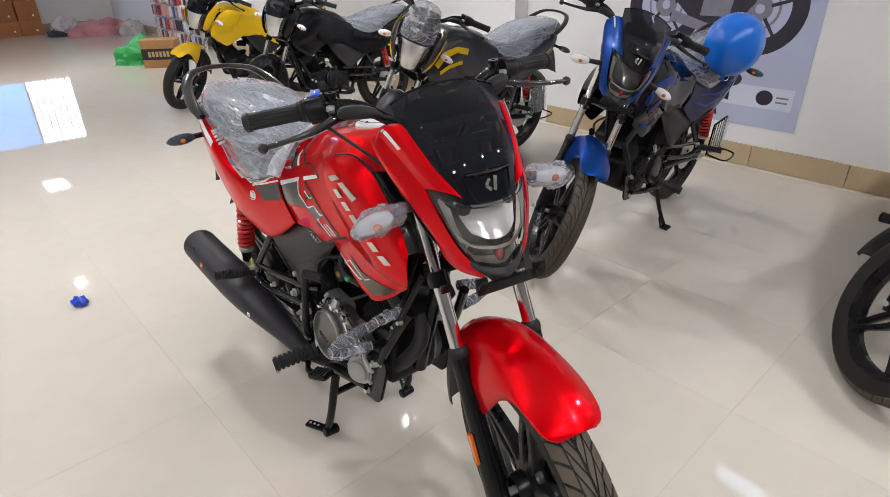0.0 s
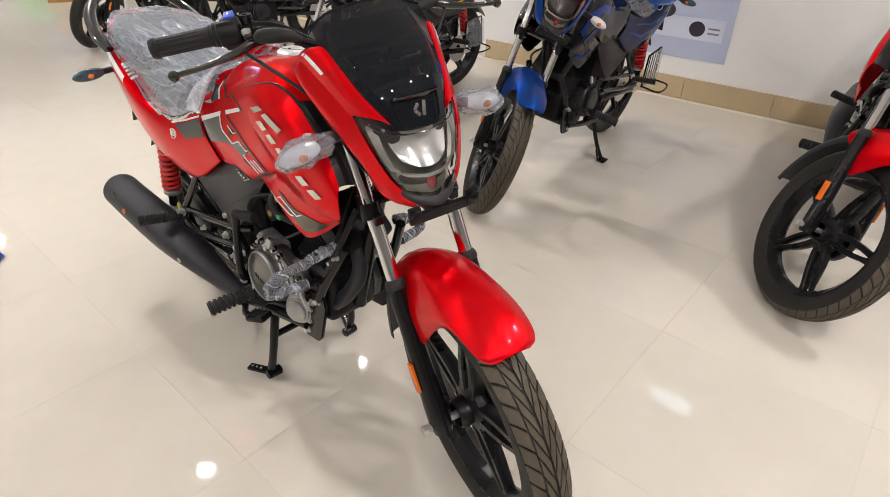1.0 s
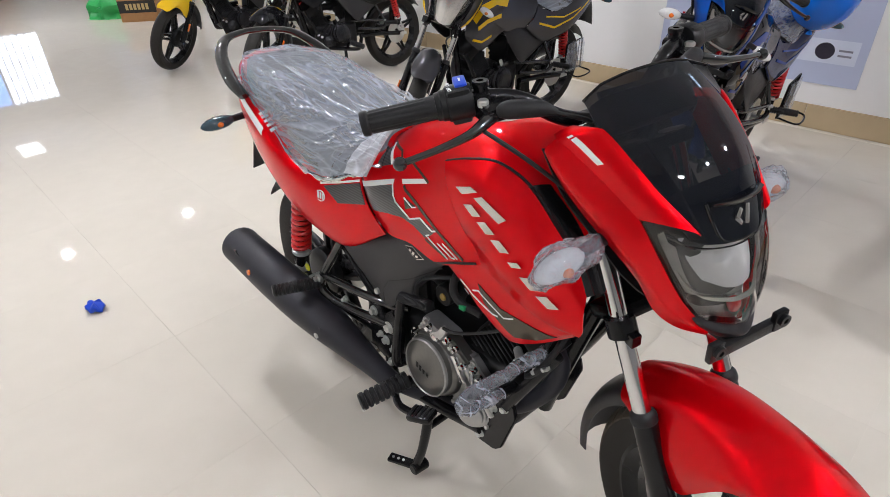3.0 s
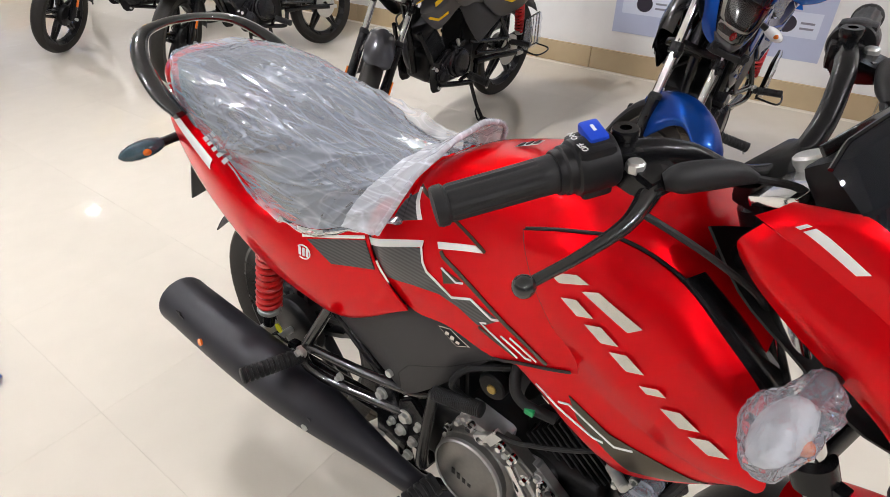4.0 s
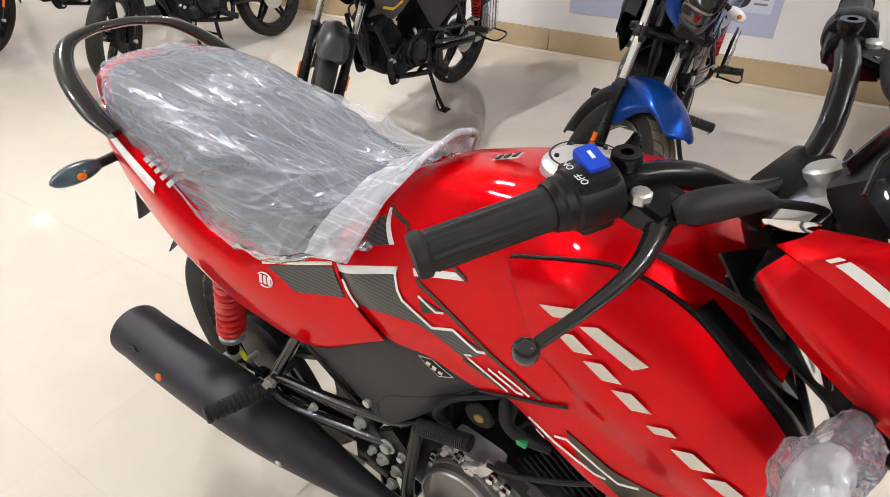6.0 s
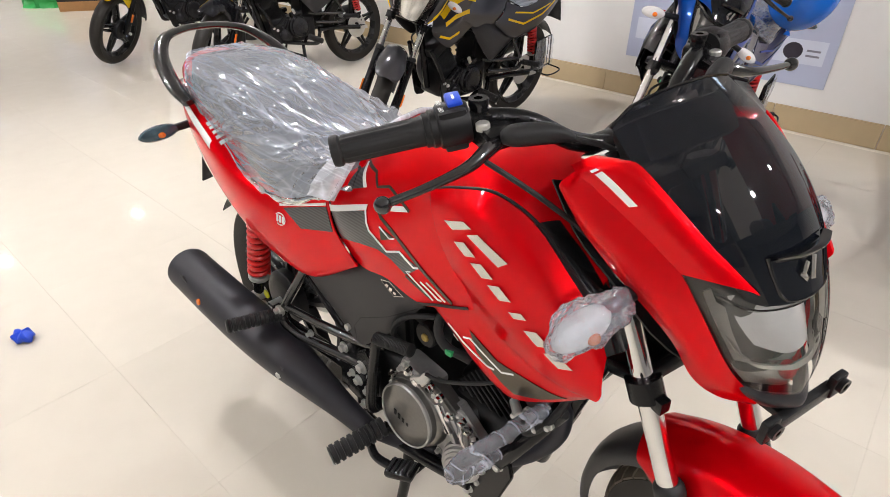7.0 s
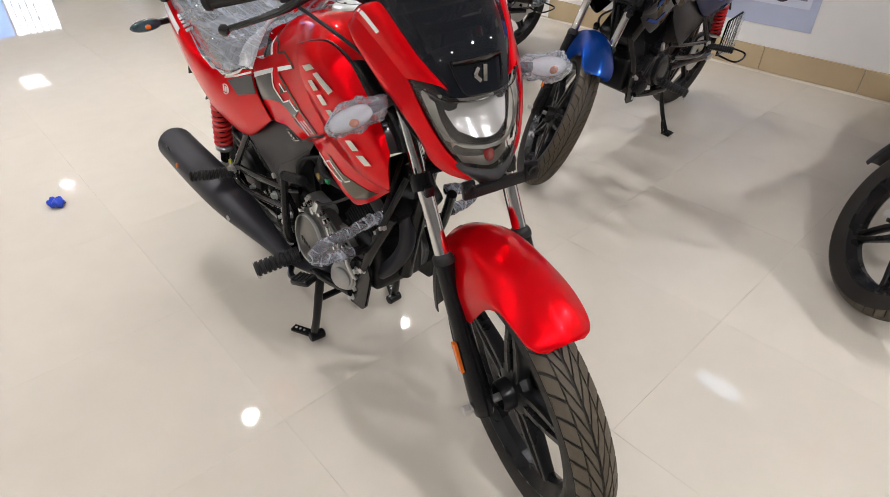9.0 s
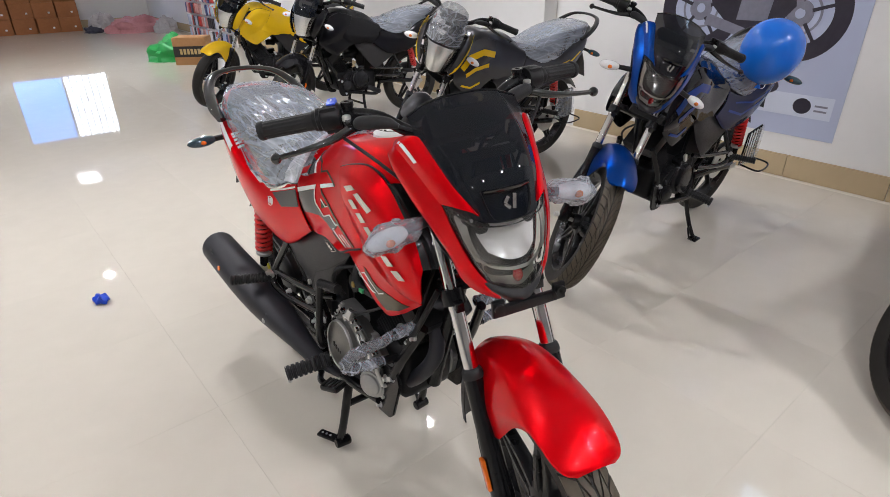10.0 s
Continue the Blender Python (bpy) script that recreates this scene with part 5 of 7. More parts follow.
                bolt(eng, (x0 + 0.004, s * 0.120, 0.462 - 0.012 * k), s, 0.0055, CHROME)
            part("drain_plug", cyl((0.700, s * 0.112, 0.292), (0.700, s * 0.132, 0.288), 0.012, 6, bevel=0.002), DARK_ALLOY, eng)
    part("air_box", plate([(0.35, 0.37), (0.53, 0.36), (0.56, 0.46), (0.55, 0.64), (0.35, 0.64)], -0.070, 0.070, 0.012), DARK_ALLOY, eng, "black air box behind the side cover")
    part("carburettor", lathe([(0, 0), (0.03, 0), (0.034, 0.01), (0.026, 0.04), (0.026, 0.09), (0, 0.09)], (0.60, -0.03, 0.585), (1, -0.25, 0), 20), DARK_ALLOY, eng)
    part("air_hose", tube([(0.50, -0.03, 0.60), (0.56, -0.05, 0.60), (0.62, -0.05, 0.59)], 0.030, 16, 14), GRIP, eng)
    vl = part("brass_fitting", cyl((0.630, -0.075, 0.580), (0.630, -0.098, 0.580), 0.026, 22, bevel=0.003), DARK_ALLOY, eng, "round black valve with a brass centre")
    part("valve_centre", cyl((0.632, -0.096, 0.578), (0.632, -0.102, 0.578), 0.009, 16, bevel=0.002), BRASS, vl, "brass-coloured centre")
    part("fuel_hose", tube([(0.672, -0.07, 0.680), (0.680, -0.112, 0.645), (0.700, -0.115, 0.612), (0.75, -0.10, 0.598)], 0.009, 10, 24), GRIP, eng)
    part("green_connector", box(0.715, -0.118, 0.606, 0.016, 0.010, 0.011, 0.002), GREEN_CLIP, eng, "tiny green connector")
    part("spark_lead", tube([(0.88, -0.06, 0.56), (0.90, -0.09, 0.585), (0.915, -0.08, 0.64), (0.86, 0, 0.70)], 0.005, 8, 20), GRIP, eng)
    part("spark_plug", cyl((0.84, -0.085, 0.555), (0.875, -0.115, 0.565), 0.009, 10, bevel=0.002), STEEL, eng)
    if fine:
        part("breather_hose", tube([(0.58, -0.10, 0.52), (0.57, -0.125, 0.57), (0.60, -0.12, 0.62), (0.66, -0.09, 0.64)], 0.006, 8, 24), GRIP, eng)
        part("clutch_cable", tube([(0.665, -0.132, 0.53), (0.72, -0.135, 0.55), (0.83, -0.125, 0.62), (0.93, -0.10, 0.72)], 0.0038, 8, 28), GRIP, eng)
        part("wiring_loom", tube([(0.86, -0.07, 0.50), (0.89, -0.105, 0.53), (0.93, -0.10, 0.60), (0.955, -0.06, 0.70)], 0.007, 8, 28), GRIP, eng)
        for k in range(4):
            bolt(eng, (0.86 + 0.022 * k, -0.105, 0.555 + 0.022 * (k % 2)), -1, 0.005)


BLACK_CASTING = mat("black_painted_casting", (0.014, 0.014, 0.016), rough=0.24, metal=0.2, grain=0.25, scale=120, bump=0.1, bscale=700, rvar=0.1)
BRASS = mat("brass_yellow", (0.42, 0.30, 0.09), rough=0.35, metal=0.9, grain=0.2, scale=120)
GREEN_CLIP = mat("green_clip", (0.02, 0.30, 0.10), rough=0.4, grain=0.1, scale=200)


def chassis(bike, fine=True, centre_stand=True):
    T = lambda name, P, r, m=SATIN_BLACK, lab="", n=None: part(name, tube(P, r, 12, n), m, bike, lab)
    T("spine_tube", [(0.96, 0, 0.90), (0.75, 0, 0.82), (0.50, 0, 0.72), (0.40, 0, 0.60)], 0.022)
    T("down_tube", [(0.985, 0, 0.80), (0.925, 0, 0.60), (0.875, 0, 0.42), (0.86, 0, 0.36)], 0.019)
    for s in (-1, 1):
        T("rear_frame_tube", [(0.50, s * 0.075, 0.74), (0.25, s * 0.100, 0.75), (0.0, s * 0.100, 0.80), (-0.15, s * 0.085, 0.85)], 0.012)
        T("frame_stay", [(0.42, s * 0.095, 0.40), (0.25, s * 0.110, 0.56), (0.12, s * 0.105, 0.68)], 0.012)
        T("peg_loop", [(0.468, s * 0.120, 0.411), (0.440, s * 0.126, 0.408), (0.330, s * 0.143, 0.394), (0.245, s * 0.156, 0.389), (0.205, s * 0.163, 0.408), (0.205, s * 0.158, 0.445), (0.240, s * 0.136, 0.522), (0.268, s * 0.120, 0.580)], 0.0115, GLOSS_BLACK, "", 50)
        T("frame_tube", [(0.212, s * 0.156, 0.452), (0.350, s * 0.141, 0.464), (0.470, s * 0.118, 0.474), (0.510, s * 0.098, 0.480)], 0.0105, GLOSS_BLACK, "", 20)
        T("swing_arm", [(0.43, s * 0.100, 0.345), (0.25, s * 0.110, 0.338), (0.08, s * 0.112, 0.318), (-0.035, s * 0.112, 0.305)], 0.018)
        T("cradle_tube", [(0.42, s * 0.10, 0.33), (0.46, s * 0.122, 0.262), (0.50, s * 0.127, 0.252), (0.65, s * 0.126, 0.279), (0.782, s * 0.116, 0.305)], 0.0150)
        pb = (0.205, s * 0.170, 0.433)
        pt = (0.172, s * 0.290, 0.441)
        pg = part("rear_footpeg", ribbed(pb, pt, 0.017, 12), GRIP, bike, "ribbed rubber passenger footpeg")
        part("peg_bolt", cyl(pb, (pb[0] + 0.006, pb[1] - 0.0, pb[2] + 0.022), 0.011, 10, bevel=0.002), STEEL, pg)
        a, b = (0.562, s * 0.152, 0.318), (0.532, s * 0.272, 0.298)
        fp = part("footpeg", ribbed(a, b, 0.022, 9), GRIP, bike, "ribbed rubber footpeg")
        part("peg_arm", tube([(0.58, s * 0.11, 0.275), (0.575, s * 0.135, 0.305), a], 0.011, 10, 10), SATIN_BLACK, fp)
        part("feeler_bolt", cyl((0.533, s * 0.262, 0.284), (0.533, s * 0.264, 0.268), 0.006, 8), STEEL, fp)
        part("axle_adjuster", box(-0.02, s * 0.128, 0.305, 0.075, 0.008, 0.028, 0.003), STEEL, bike)
    for s in (-1, 1):
        pl = [(0.752, 0.292), (0.758, 0.272), (0.772, 0.262), (0.822, 0.268), (0.842, 0.290), (0.876, 0.405), (0.868, 0.432), (0.850, 0.440), (0.805, 0.432), (0.782, 0.405)]
        bm = plate(pl, s * 0.106, s * 0.116, 0.003)
        gp = part("engine_mount_plate", bm, SATIN_BLACK, bike, "black steel mounting plate with a slot")
        part("arm", tube([(0.842, s * 0.112, 0.415), (0.880, s * 0.108, 0.490), (0.935, s * 0.085, 0.600)], 0.0125, 10, 20), SATIN_BLACK, gp)
        part("slot", box(0.792, s * 0.1165, 0.345, 0.010, 0.003, 0.055, 0.0008, Matrix.Rotation(0.30, 3, "Y")), PLASTIC, gp, "dark slot in the plate")
        for x, z in ((0.780, 0.288), (0.815, 0.395), (0.845, 0.415)):
            bolt(gp, (x, s * 0.116, z), s, 0.0075)
    if fine:
        # crash guard loops in film
        for s in (-1, 1):
            G = [(0.910, s * 0.090, 0.600), (0.888, s * 0.150, 0.572), (0.858, s * 0.212, 0.540), (0.844, s * 0.238, 0.514), (0.846, s * 0.228, 0.494), (0.860, s * 0.180, 0.496), (0.864, s * 0.112, 0.490)]
            gd = part("crash_guard", tube(G, 0.0105, 14, 48), SATIN_BLACK, bike, "black crash guard in wrapping film")
            wr = tube([G[0]] + [(x, y, z) for x, y, z in G[1:6]] + [(0.862, s * 0.150, 0.495)], [0.0122, 0.0132, 0.0142, 0.0146, 0.0142, 0.0134, 0.0122], 14, 90)
            part("wrapping_film", crumple(crumple(wr, 0.004, 45, s * 3.0), 0.0022, 160, s), WRAP_THIN, gd, "crumpled clear wrapping film", smooth=False)
        for x, y, z, r in ((0.400, -0.128, 0.425, 0.0095), (0.388, -0.128, 0.392, 0.0075), (0.425, -0.128, 0.365, 0.0065), (0.212, -0.176, 0.452, 0.008), (0.090, -0.140, 0.655, 0.008), (0.005, -0.142, 0.340, 0.009), (0.470, -0.132, 0.300, 0.008), (0.300, -0.150, 0.418, 0.006)):
            bolt(bike, (x, y, z), -1, r)
        part("pivot_plate", plate([(0.375, 0.300), (0.455, 0.285), (0.470, 0.360), (0.430, 0.455), (0.380, 0.450)], -0.126, -0.118, 0.003), SATIN_BLACK, bike, "black swing-arm pivot plate")
        ln = part("brake_link", tube([(0.015, -0.140, 0.352), (0.060, -0.142, 0.372), (0.128, -0.138, 0.376)], 0.0042, 8, 14), STEEL, bike, "bright zinc brake linkage")
        part("clevis", box(0.018, -0.141, 0.354, 0.034, 0.012, 0.020, 0.003, Matrix.Rotation(-0.45, 3, "Y")), STEEL, ln)
        part("nut", cyl((0.052, -0.142, 0.368), (0.072, -0.142, 0.376), 0.0085, 6, bevel=0.001), STEEL, ln)
        part("swing_arm_lug", plate([(0.090, 0.318), (0.165, 0.330), (0.172, 0.362), (0.140, 0.396), (0.108, 0.392)], -0.142, -0.118, 0.005), SATIN_BLACK, bike, "black cast swing-arm lug")
        bolt(bike, (0.134, -0.142, 0.372), -1, 0.0105)
        for x, z, r in ((0.466, 0.410, 0.0115), (0.452, 0.362, 0.0095), (0.484, 0.352, 0.0085), (0.500, 0.408, 0.0070)):
            bolt(bike, (x, -0.130, z), -1, r)
        part("pivot_bracket", plate([(0.430, 0.335), (0.505, 0.330), (0.520, 0.430), (0.480, 0.470), (0.446, 0.440)], -0.130, -0.116, 0.004), SATIN_BLACK, bike, "black pivot bracket")
        # kick starter and pedals
        ks = part("kick_starter", tube([(0.530, -0.135, 0.350), (0.534, -0.160, 0.365), (0.545, -0.164, 0.450), (0.562, -0.162, 0.560), (0.566, -0.160, 0.572)], [0.015, 0.013, 0.0105, 0.0105, 0.011], 12, 30), SATIN_BLACK, bike, "black kick starter lever")
        part("kick_pedal", ribbed((0.562, -0.160, 0.570), (0.652, -0.152, 0.590), 0.0130, 26), GRIP, ks, "ribbed rubber kick pedal")
        bp = part("brake_pedal", tube([(0.50, -0.15, 0.245), (0.575, -0.190, 0.268), (0.635, -0.190, 0.284), (0.664, -0.194, 0.302)], 0.0095, 10, 20), SATIN_BLACK, bike, "black brake pedal with ridged pad")
        part("pad", box(0.668, -0.195, 0.311, 0.064, 0.044, 0.018, 0.008, Matrix.Rotation(0.35, 3, "Z") @ Matrix.Rotation(-0.25, 3, "Y")), SATIN_BLACK, bp)
        for k in range(5):
            part("ridge", box(0.668 + 0.011 * (k - 2), -0.195 + 0.004 * (k - 2), 0.321 + 0.0025 * (k - 2), 0.005, 0.036, 0.005, 0.001, Matrix.Rotation(0.35, 3, "Z"), seg=1), GRIP, bp)
        part("brake_rod", cyl((0.40, -0.128, 0.30), (0.0, -0.132, 0.27), 0.004, 8), STEEL, bike)
        part("brake_arm", box(-0.005, -0.130, 0.285, 0.018, 0.010, 0.060, 0.003), STEEL, bike)
        part("chain_case", box(0.20, 0.085, 0.345, 0.46, 0.030, 0.085, 0.02), PLASTIC, bike)
        part("tool_sticker", cyl((0.055, -0.123, 0.390), (0.055, -0.126, 0.390), 0.012, 14), YELLOW_DOT, bike, "small yellow dot sticker")
    if centre_stand:
        st = part("centre_stand", tube([(0.60, -0.110, 0.262), (0.612, -0.132, 0.19), (0.606, -0.146, 0.10), (0.588, -0.150, 0.035)], [0.013, 0.013, 0.012, 0.013], 12, 24), SATIN_BLACK, bike, "black steel centre stand")
        part("stand_leg", tube([(0.60, 0.110, 0.262), (0.612, 0.132, 0.19), (0.606, 0.146, 0.10), (0.588, 0.150, 0.035)], [0.013, 0.013, 0.012, 0.013], 12, 24), SATIN_BLACK, st)
        part("cross_bar", cyl((0.608, -0.138, 0.17), (0.608, 0.138, 0.17), 0.010, 12), SATIN_BLACK, st)
        for s in (-1, 1):
            ft = part("foot", box(0.550, s * 0.165, 0.016, 0.092, 0.026, 0.010, 0.003, Matrix.Rotation(-s * 0.42, 3, "Z") @ Matrix.Rotation(-0.08, 3, "Y")), SATIN_BLACK, st)
            part("heel", cyl((0.592, s * 0.122, 0.019), (0.590, s * 0.168, 0.021), 0.016, 14, bevel=0.003), SATIN_BLACK, ft)
            for k in range(3):
                x, y, z = 0.548 - 0.014 * k, s * (0.166 + 0.006 * k), 0.0205 - 0.0012 * k
                part("hole", cyl((x, y, z), (x, y, z + 0.0016), 0.004, 10), STEEL, ft)
    else:
        st = part("side_stand", tube([(0.50, 0.13, 0.25), (0.48, 0.175, 0.13), (0.45, 0.215, 0.035)], 0.011, 12, 20), SATIN_BLACK, bike, "black side stand")
        part("foot", box(0.45, 0.222, 0.034, 0.06, 0.045, 0.010, 0.003), SATIN_BLACK, st)
        part("rest_loop", tube([(0.475, 0.185, 0.11), (0.515, 0.20, 0.10), (0.505, 0.22, 0.05), (0.46, 0.22, 0.04)], 0.005, 8, 24), SATIN_BLACK, st)


YELLOW_DOT = mat("yellow_sticker", (0.65, 0.62, 0.02), rough=0.4, grain=0.05, scale=200)


def ribbed(a, b, r, n):
    """A rubber peg with rings."""
    a, b = Vector(a), Vector(b)
    L = (b - a).length
    prof = [(0, 0), (r, 0)]
    for k in range(n):
        h = L * (k + 0.1) / n
        d = L / n
        prof += [(r, h), (r, h + d * 0.55), (r * 0.80, h + d * 0.65), (r * 0.80, h + d * 0.9)]
    prof += [(r, L * 0.985), (r * 0.85, L), (0, L)]
    return lathe(prof, a, b - a, 18)


def lantern_cowl(bike, M, cheek, accent, screen):
    """The plainer nose of a commuter: block headlight, small cheeks and a flyscreen."""
    M = M @ Matrix.Translation((0.035, 0, -0.030)) @ Matrix.Diagonal((1, 1.12, 1, 1))
    F = [[(1.118, -0.088, 0.998), (1.132, -0.076, 0.930), (1.128, -0.050, 0.858)], [(1.160, -0.052, 1.000), (1.172, -0.046, 0.926), (1.160, -0.032, 0.848)], [(1.172, 0, 1.002), (1.186, 0, 0.924), (1.170, 0, 0.844)]]
    back = [[(x - 0.030, y * 1.10, z + (0.010 if k == 0 else -0.012 if k == 2 else 0)) for k, (x, y, z) in enumerate(c)] for c in F]
    hl = part("headlight", skin(both(back), 12, 24, 0.004), GLOSS_BLACK, bike, "clear faceted headlight", M=M)
    part("reflector", facets(both([[(x - 0.014 - (0.006 if k == 1 else 0), y * 0.93, z) for k, (x, y, z) in enumerate(c)] for c in F]), 7, 12), REFLECT, hl, "chrome faceted reflector", M=M, smooth=False)
    part("lens", skin(both(F), 14, 26, 0.0), LENS, hl, M=M)
    for f in (lambda c: c, mir):
        A = [(0.96, -0.105, 1.075), (1.04, -0.112, 1.05), (1.10, -0.105, 1.0), (1.125, -0.095, 0.93), (1.12, -0.080, 0.86)]
        B = [(0.95, -0.125, 1.04), (1.02, -0.135, 1.0), (1.07, -0.128, 0.94), (1.09, -0.112, 0.88), (1.10, -0.085, 0.84)]
        C = [(0.965, -0.112, 1.0), (1.0, -0.120, 0.96), (1.04, -0.115, 0.90), (1.06, -0.10, 0.85), (1.08, -0.075, 0.825)]
        ck = part("cheek_panel", skin(f([A, B, C]), 22, 12, 0.003), cheek, bike, M=M)
        if accent:
            S = [(x, y * 1.012 - 0.002, z) for x, y, z in B]
            S2 = [(x + 0.010, y * 1.012 - 0.001, z + 0.024) for x, y, z in B]
            part("accent", skin(f([S, S2]), 18, 3, 0.0015), accent, ck, M=M)
    V = [[(1.108, -0.090, 1.010), (1.080, -0.092, 1.070), (1.045, -0.086, 1.130), (1.015, -0.070, 1.175)], [(1.152, -0.052, 1.014), (1.125, -0.056, 1.080), (1.085, -0.054, 1.150), (1.045, -0.045, 1.205)], [(1.164, 0, 1.016), (1.138, 0, 1.085), (1.098, 0, 1.158), (1.055, 0, 1.218)]]
    part("flyscreen", skin(both(V), 18, 24, 0.0), screen, bike, "small flyscreen in clear film", M=M)
    inner = [[(0.98, -0.105, 1.02), (1.03, -0.10, 0.94), (1.09, -0.07, 0.85)], [(1.0, 0, 1.0), (1.05, 0, 0.92), (1.10, 0, 0.84)], [(0.98, 0.105, 1.02), (1.03, 0.10, 0.94), (1.09, 0.07, 0.85)]]
    part("inner_cowl", skin(inner, 10, 14, 0.003), PLASTIC, bike, M=M)


def saree_guard(bike):
    """A small wire leg guard beside the rear wheel with a folded foot loop, in film."""
    bm = bmesh.new()
    loop = [(-0.10, 0.19, 0.37), (0.08, 0.19, 0.36), (0.10, 0.19, 0.54), (-0.06, 0.19, 0.56)]
    for k in range(4):
        join(bm, tube([loop[k], loop[(k + 1) % 4]], 0.005, 8, 2))
    for k in range(1, 5):
        x = -0.10 + 0.18 * k / 5
        join(bm, tube([(x, 0.19, 0.365), (x + 0.03, 0.19, 0.55)], 0.003, 6, 2))
    join(bm, tube([(-0.08, 0.19, 0.37), (-0.09, 0.28, 0.36), (0.06, 0.29, 0.355), (0.07, 0.19, 0.36)], 0.005, 8, 24))
    g = part("leg_guard", bm, SATIN_BLACK, bike, "black wire leg guard in clear film")
    f = skin([[(-0.11, 0.20, 0.37), (0.0, 0.21, 0.36), (0.10, 0.20, 0.36)], [(-0.09, 0.205, 0.46), (0.0, 0.215, 0.45), (0.11, 0.205, 0.45)], [(-0.07, 0.20, 0.57), (0.01, 0.21, 0.57), (0.11, 0.20, 0.55)]], 20, 20)
    part("wrapping_film", crumple(f, 0.012, 22, 2.0), WRAP, g)


def seat_coords(P):
    """Length along the seat and girth from its middle line, for points on or near its skin."""
    mx, mz = zip(*((p[0], p[2]) for p in SEAT_ROWS[-1]))
    side = np.abs(P[:, 1]) + np.maximum(0.0, np.interp(P[:, 0], mx, mz) - P[:, 2])
    return P[:, 0], np.where(P[:, 1] < 0, -side, side)


def draped(bm, seed, long_folds, fine_folds, amp=1.0, front=False):
    """Lays straight folds and short crinkles into a film, each a soft ridge that dies out at its ends."""
    rng = np.random.default_rng(int(seed * 10))
    bm.verts.ensure_lookup_table()
    bm.normal_update()
    P = np.array([v.co for v in bm.verts])
    N = np.array([v.normal for v in bm.verts])
    if N[:, 2].sum() < 0:
        N = -N
    a, b = seat_coords(P)
    h = np.zeros(len(P))
    for k in range(long_folds + fine_folds):
        big = k < long_folds
        if big:
            ca, cb = rng.uniform(0.0, 0.46), rng.uniform(-0.24, 0.24)
            # folds fan out from the nip in front of the seat
            turn = math.atan2(cb - 0.03, ca - 0.48) + rng.normal(0, 0.22)
            length, width, rise = rng.uniform(0.05, 0.18), rng.uniform(0.0020, 0.0045), rng.uniform(0.0012, 0.0042)
            if k % 6 == 0:
                ca = rng.uniform(0.08, 0.40)
                turn = math.atan2(cb - 0.03, ca - 0.48) + rng.normal(0, 0.16)
                length, width, rise = rng.uniform(0.10, 0.20), rng.uniform(0.004, 0.008), rng.uniform(0.005, 0.011)
        else:
            ca, cb = rng.uniform(-0.23, 0.16), rng.uniform(-0.2, 0.2)
            turn = rng.choice((0.9, -0.8, 1.7)) + rng.normal(0, 0.35)
            length, width, rise = rng.uniform(0.008, 0.034), rng.uniform(0.0015, 0.0030), rng.uniform(0.0008, 0.0024)
        if front:
            ca = rng.uniform(0.34, 0.52)
        c, q = math.cos(turn), math.sin(turn)
        u, v = (a - ca) * c + (b - cb) * q, -(a - ca) * q + (b - cb) * c
        v = v + 0.10 * u * u / length * rng.uniform(-1, 1)
        h += rise * np.maximum(0.0, 1 - (u / length) ** 2) ** 2 * np.exp(-np.sqrt((v / width) ** 2 + 0.08))
    P = P + N * (h * amp)[:, None]
    for v, p in zip(bm.verts, P):
        v.co = p
    return bm


def billow(p, seed):
    return noise.noise(Vector((p.x * 7 + seed, p.y * 6, p.z * 8))) * 0.004


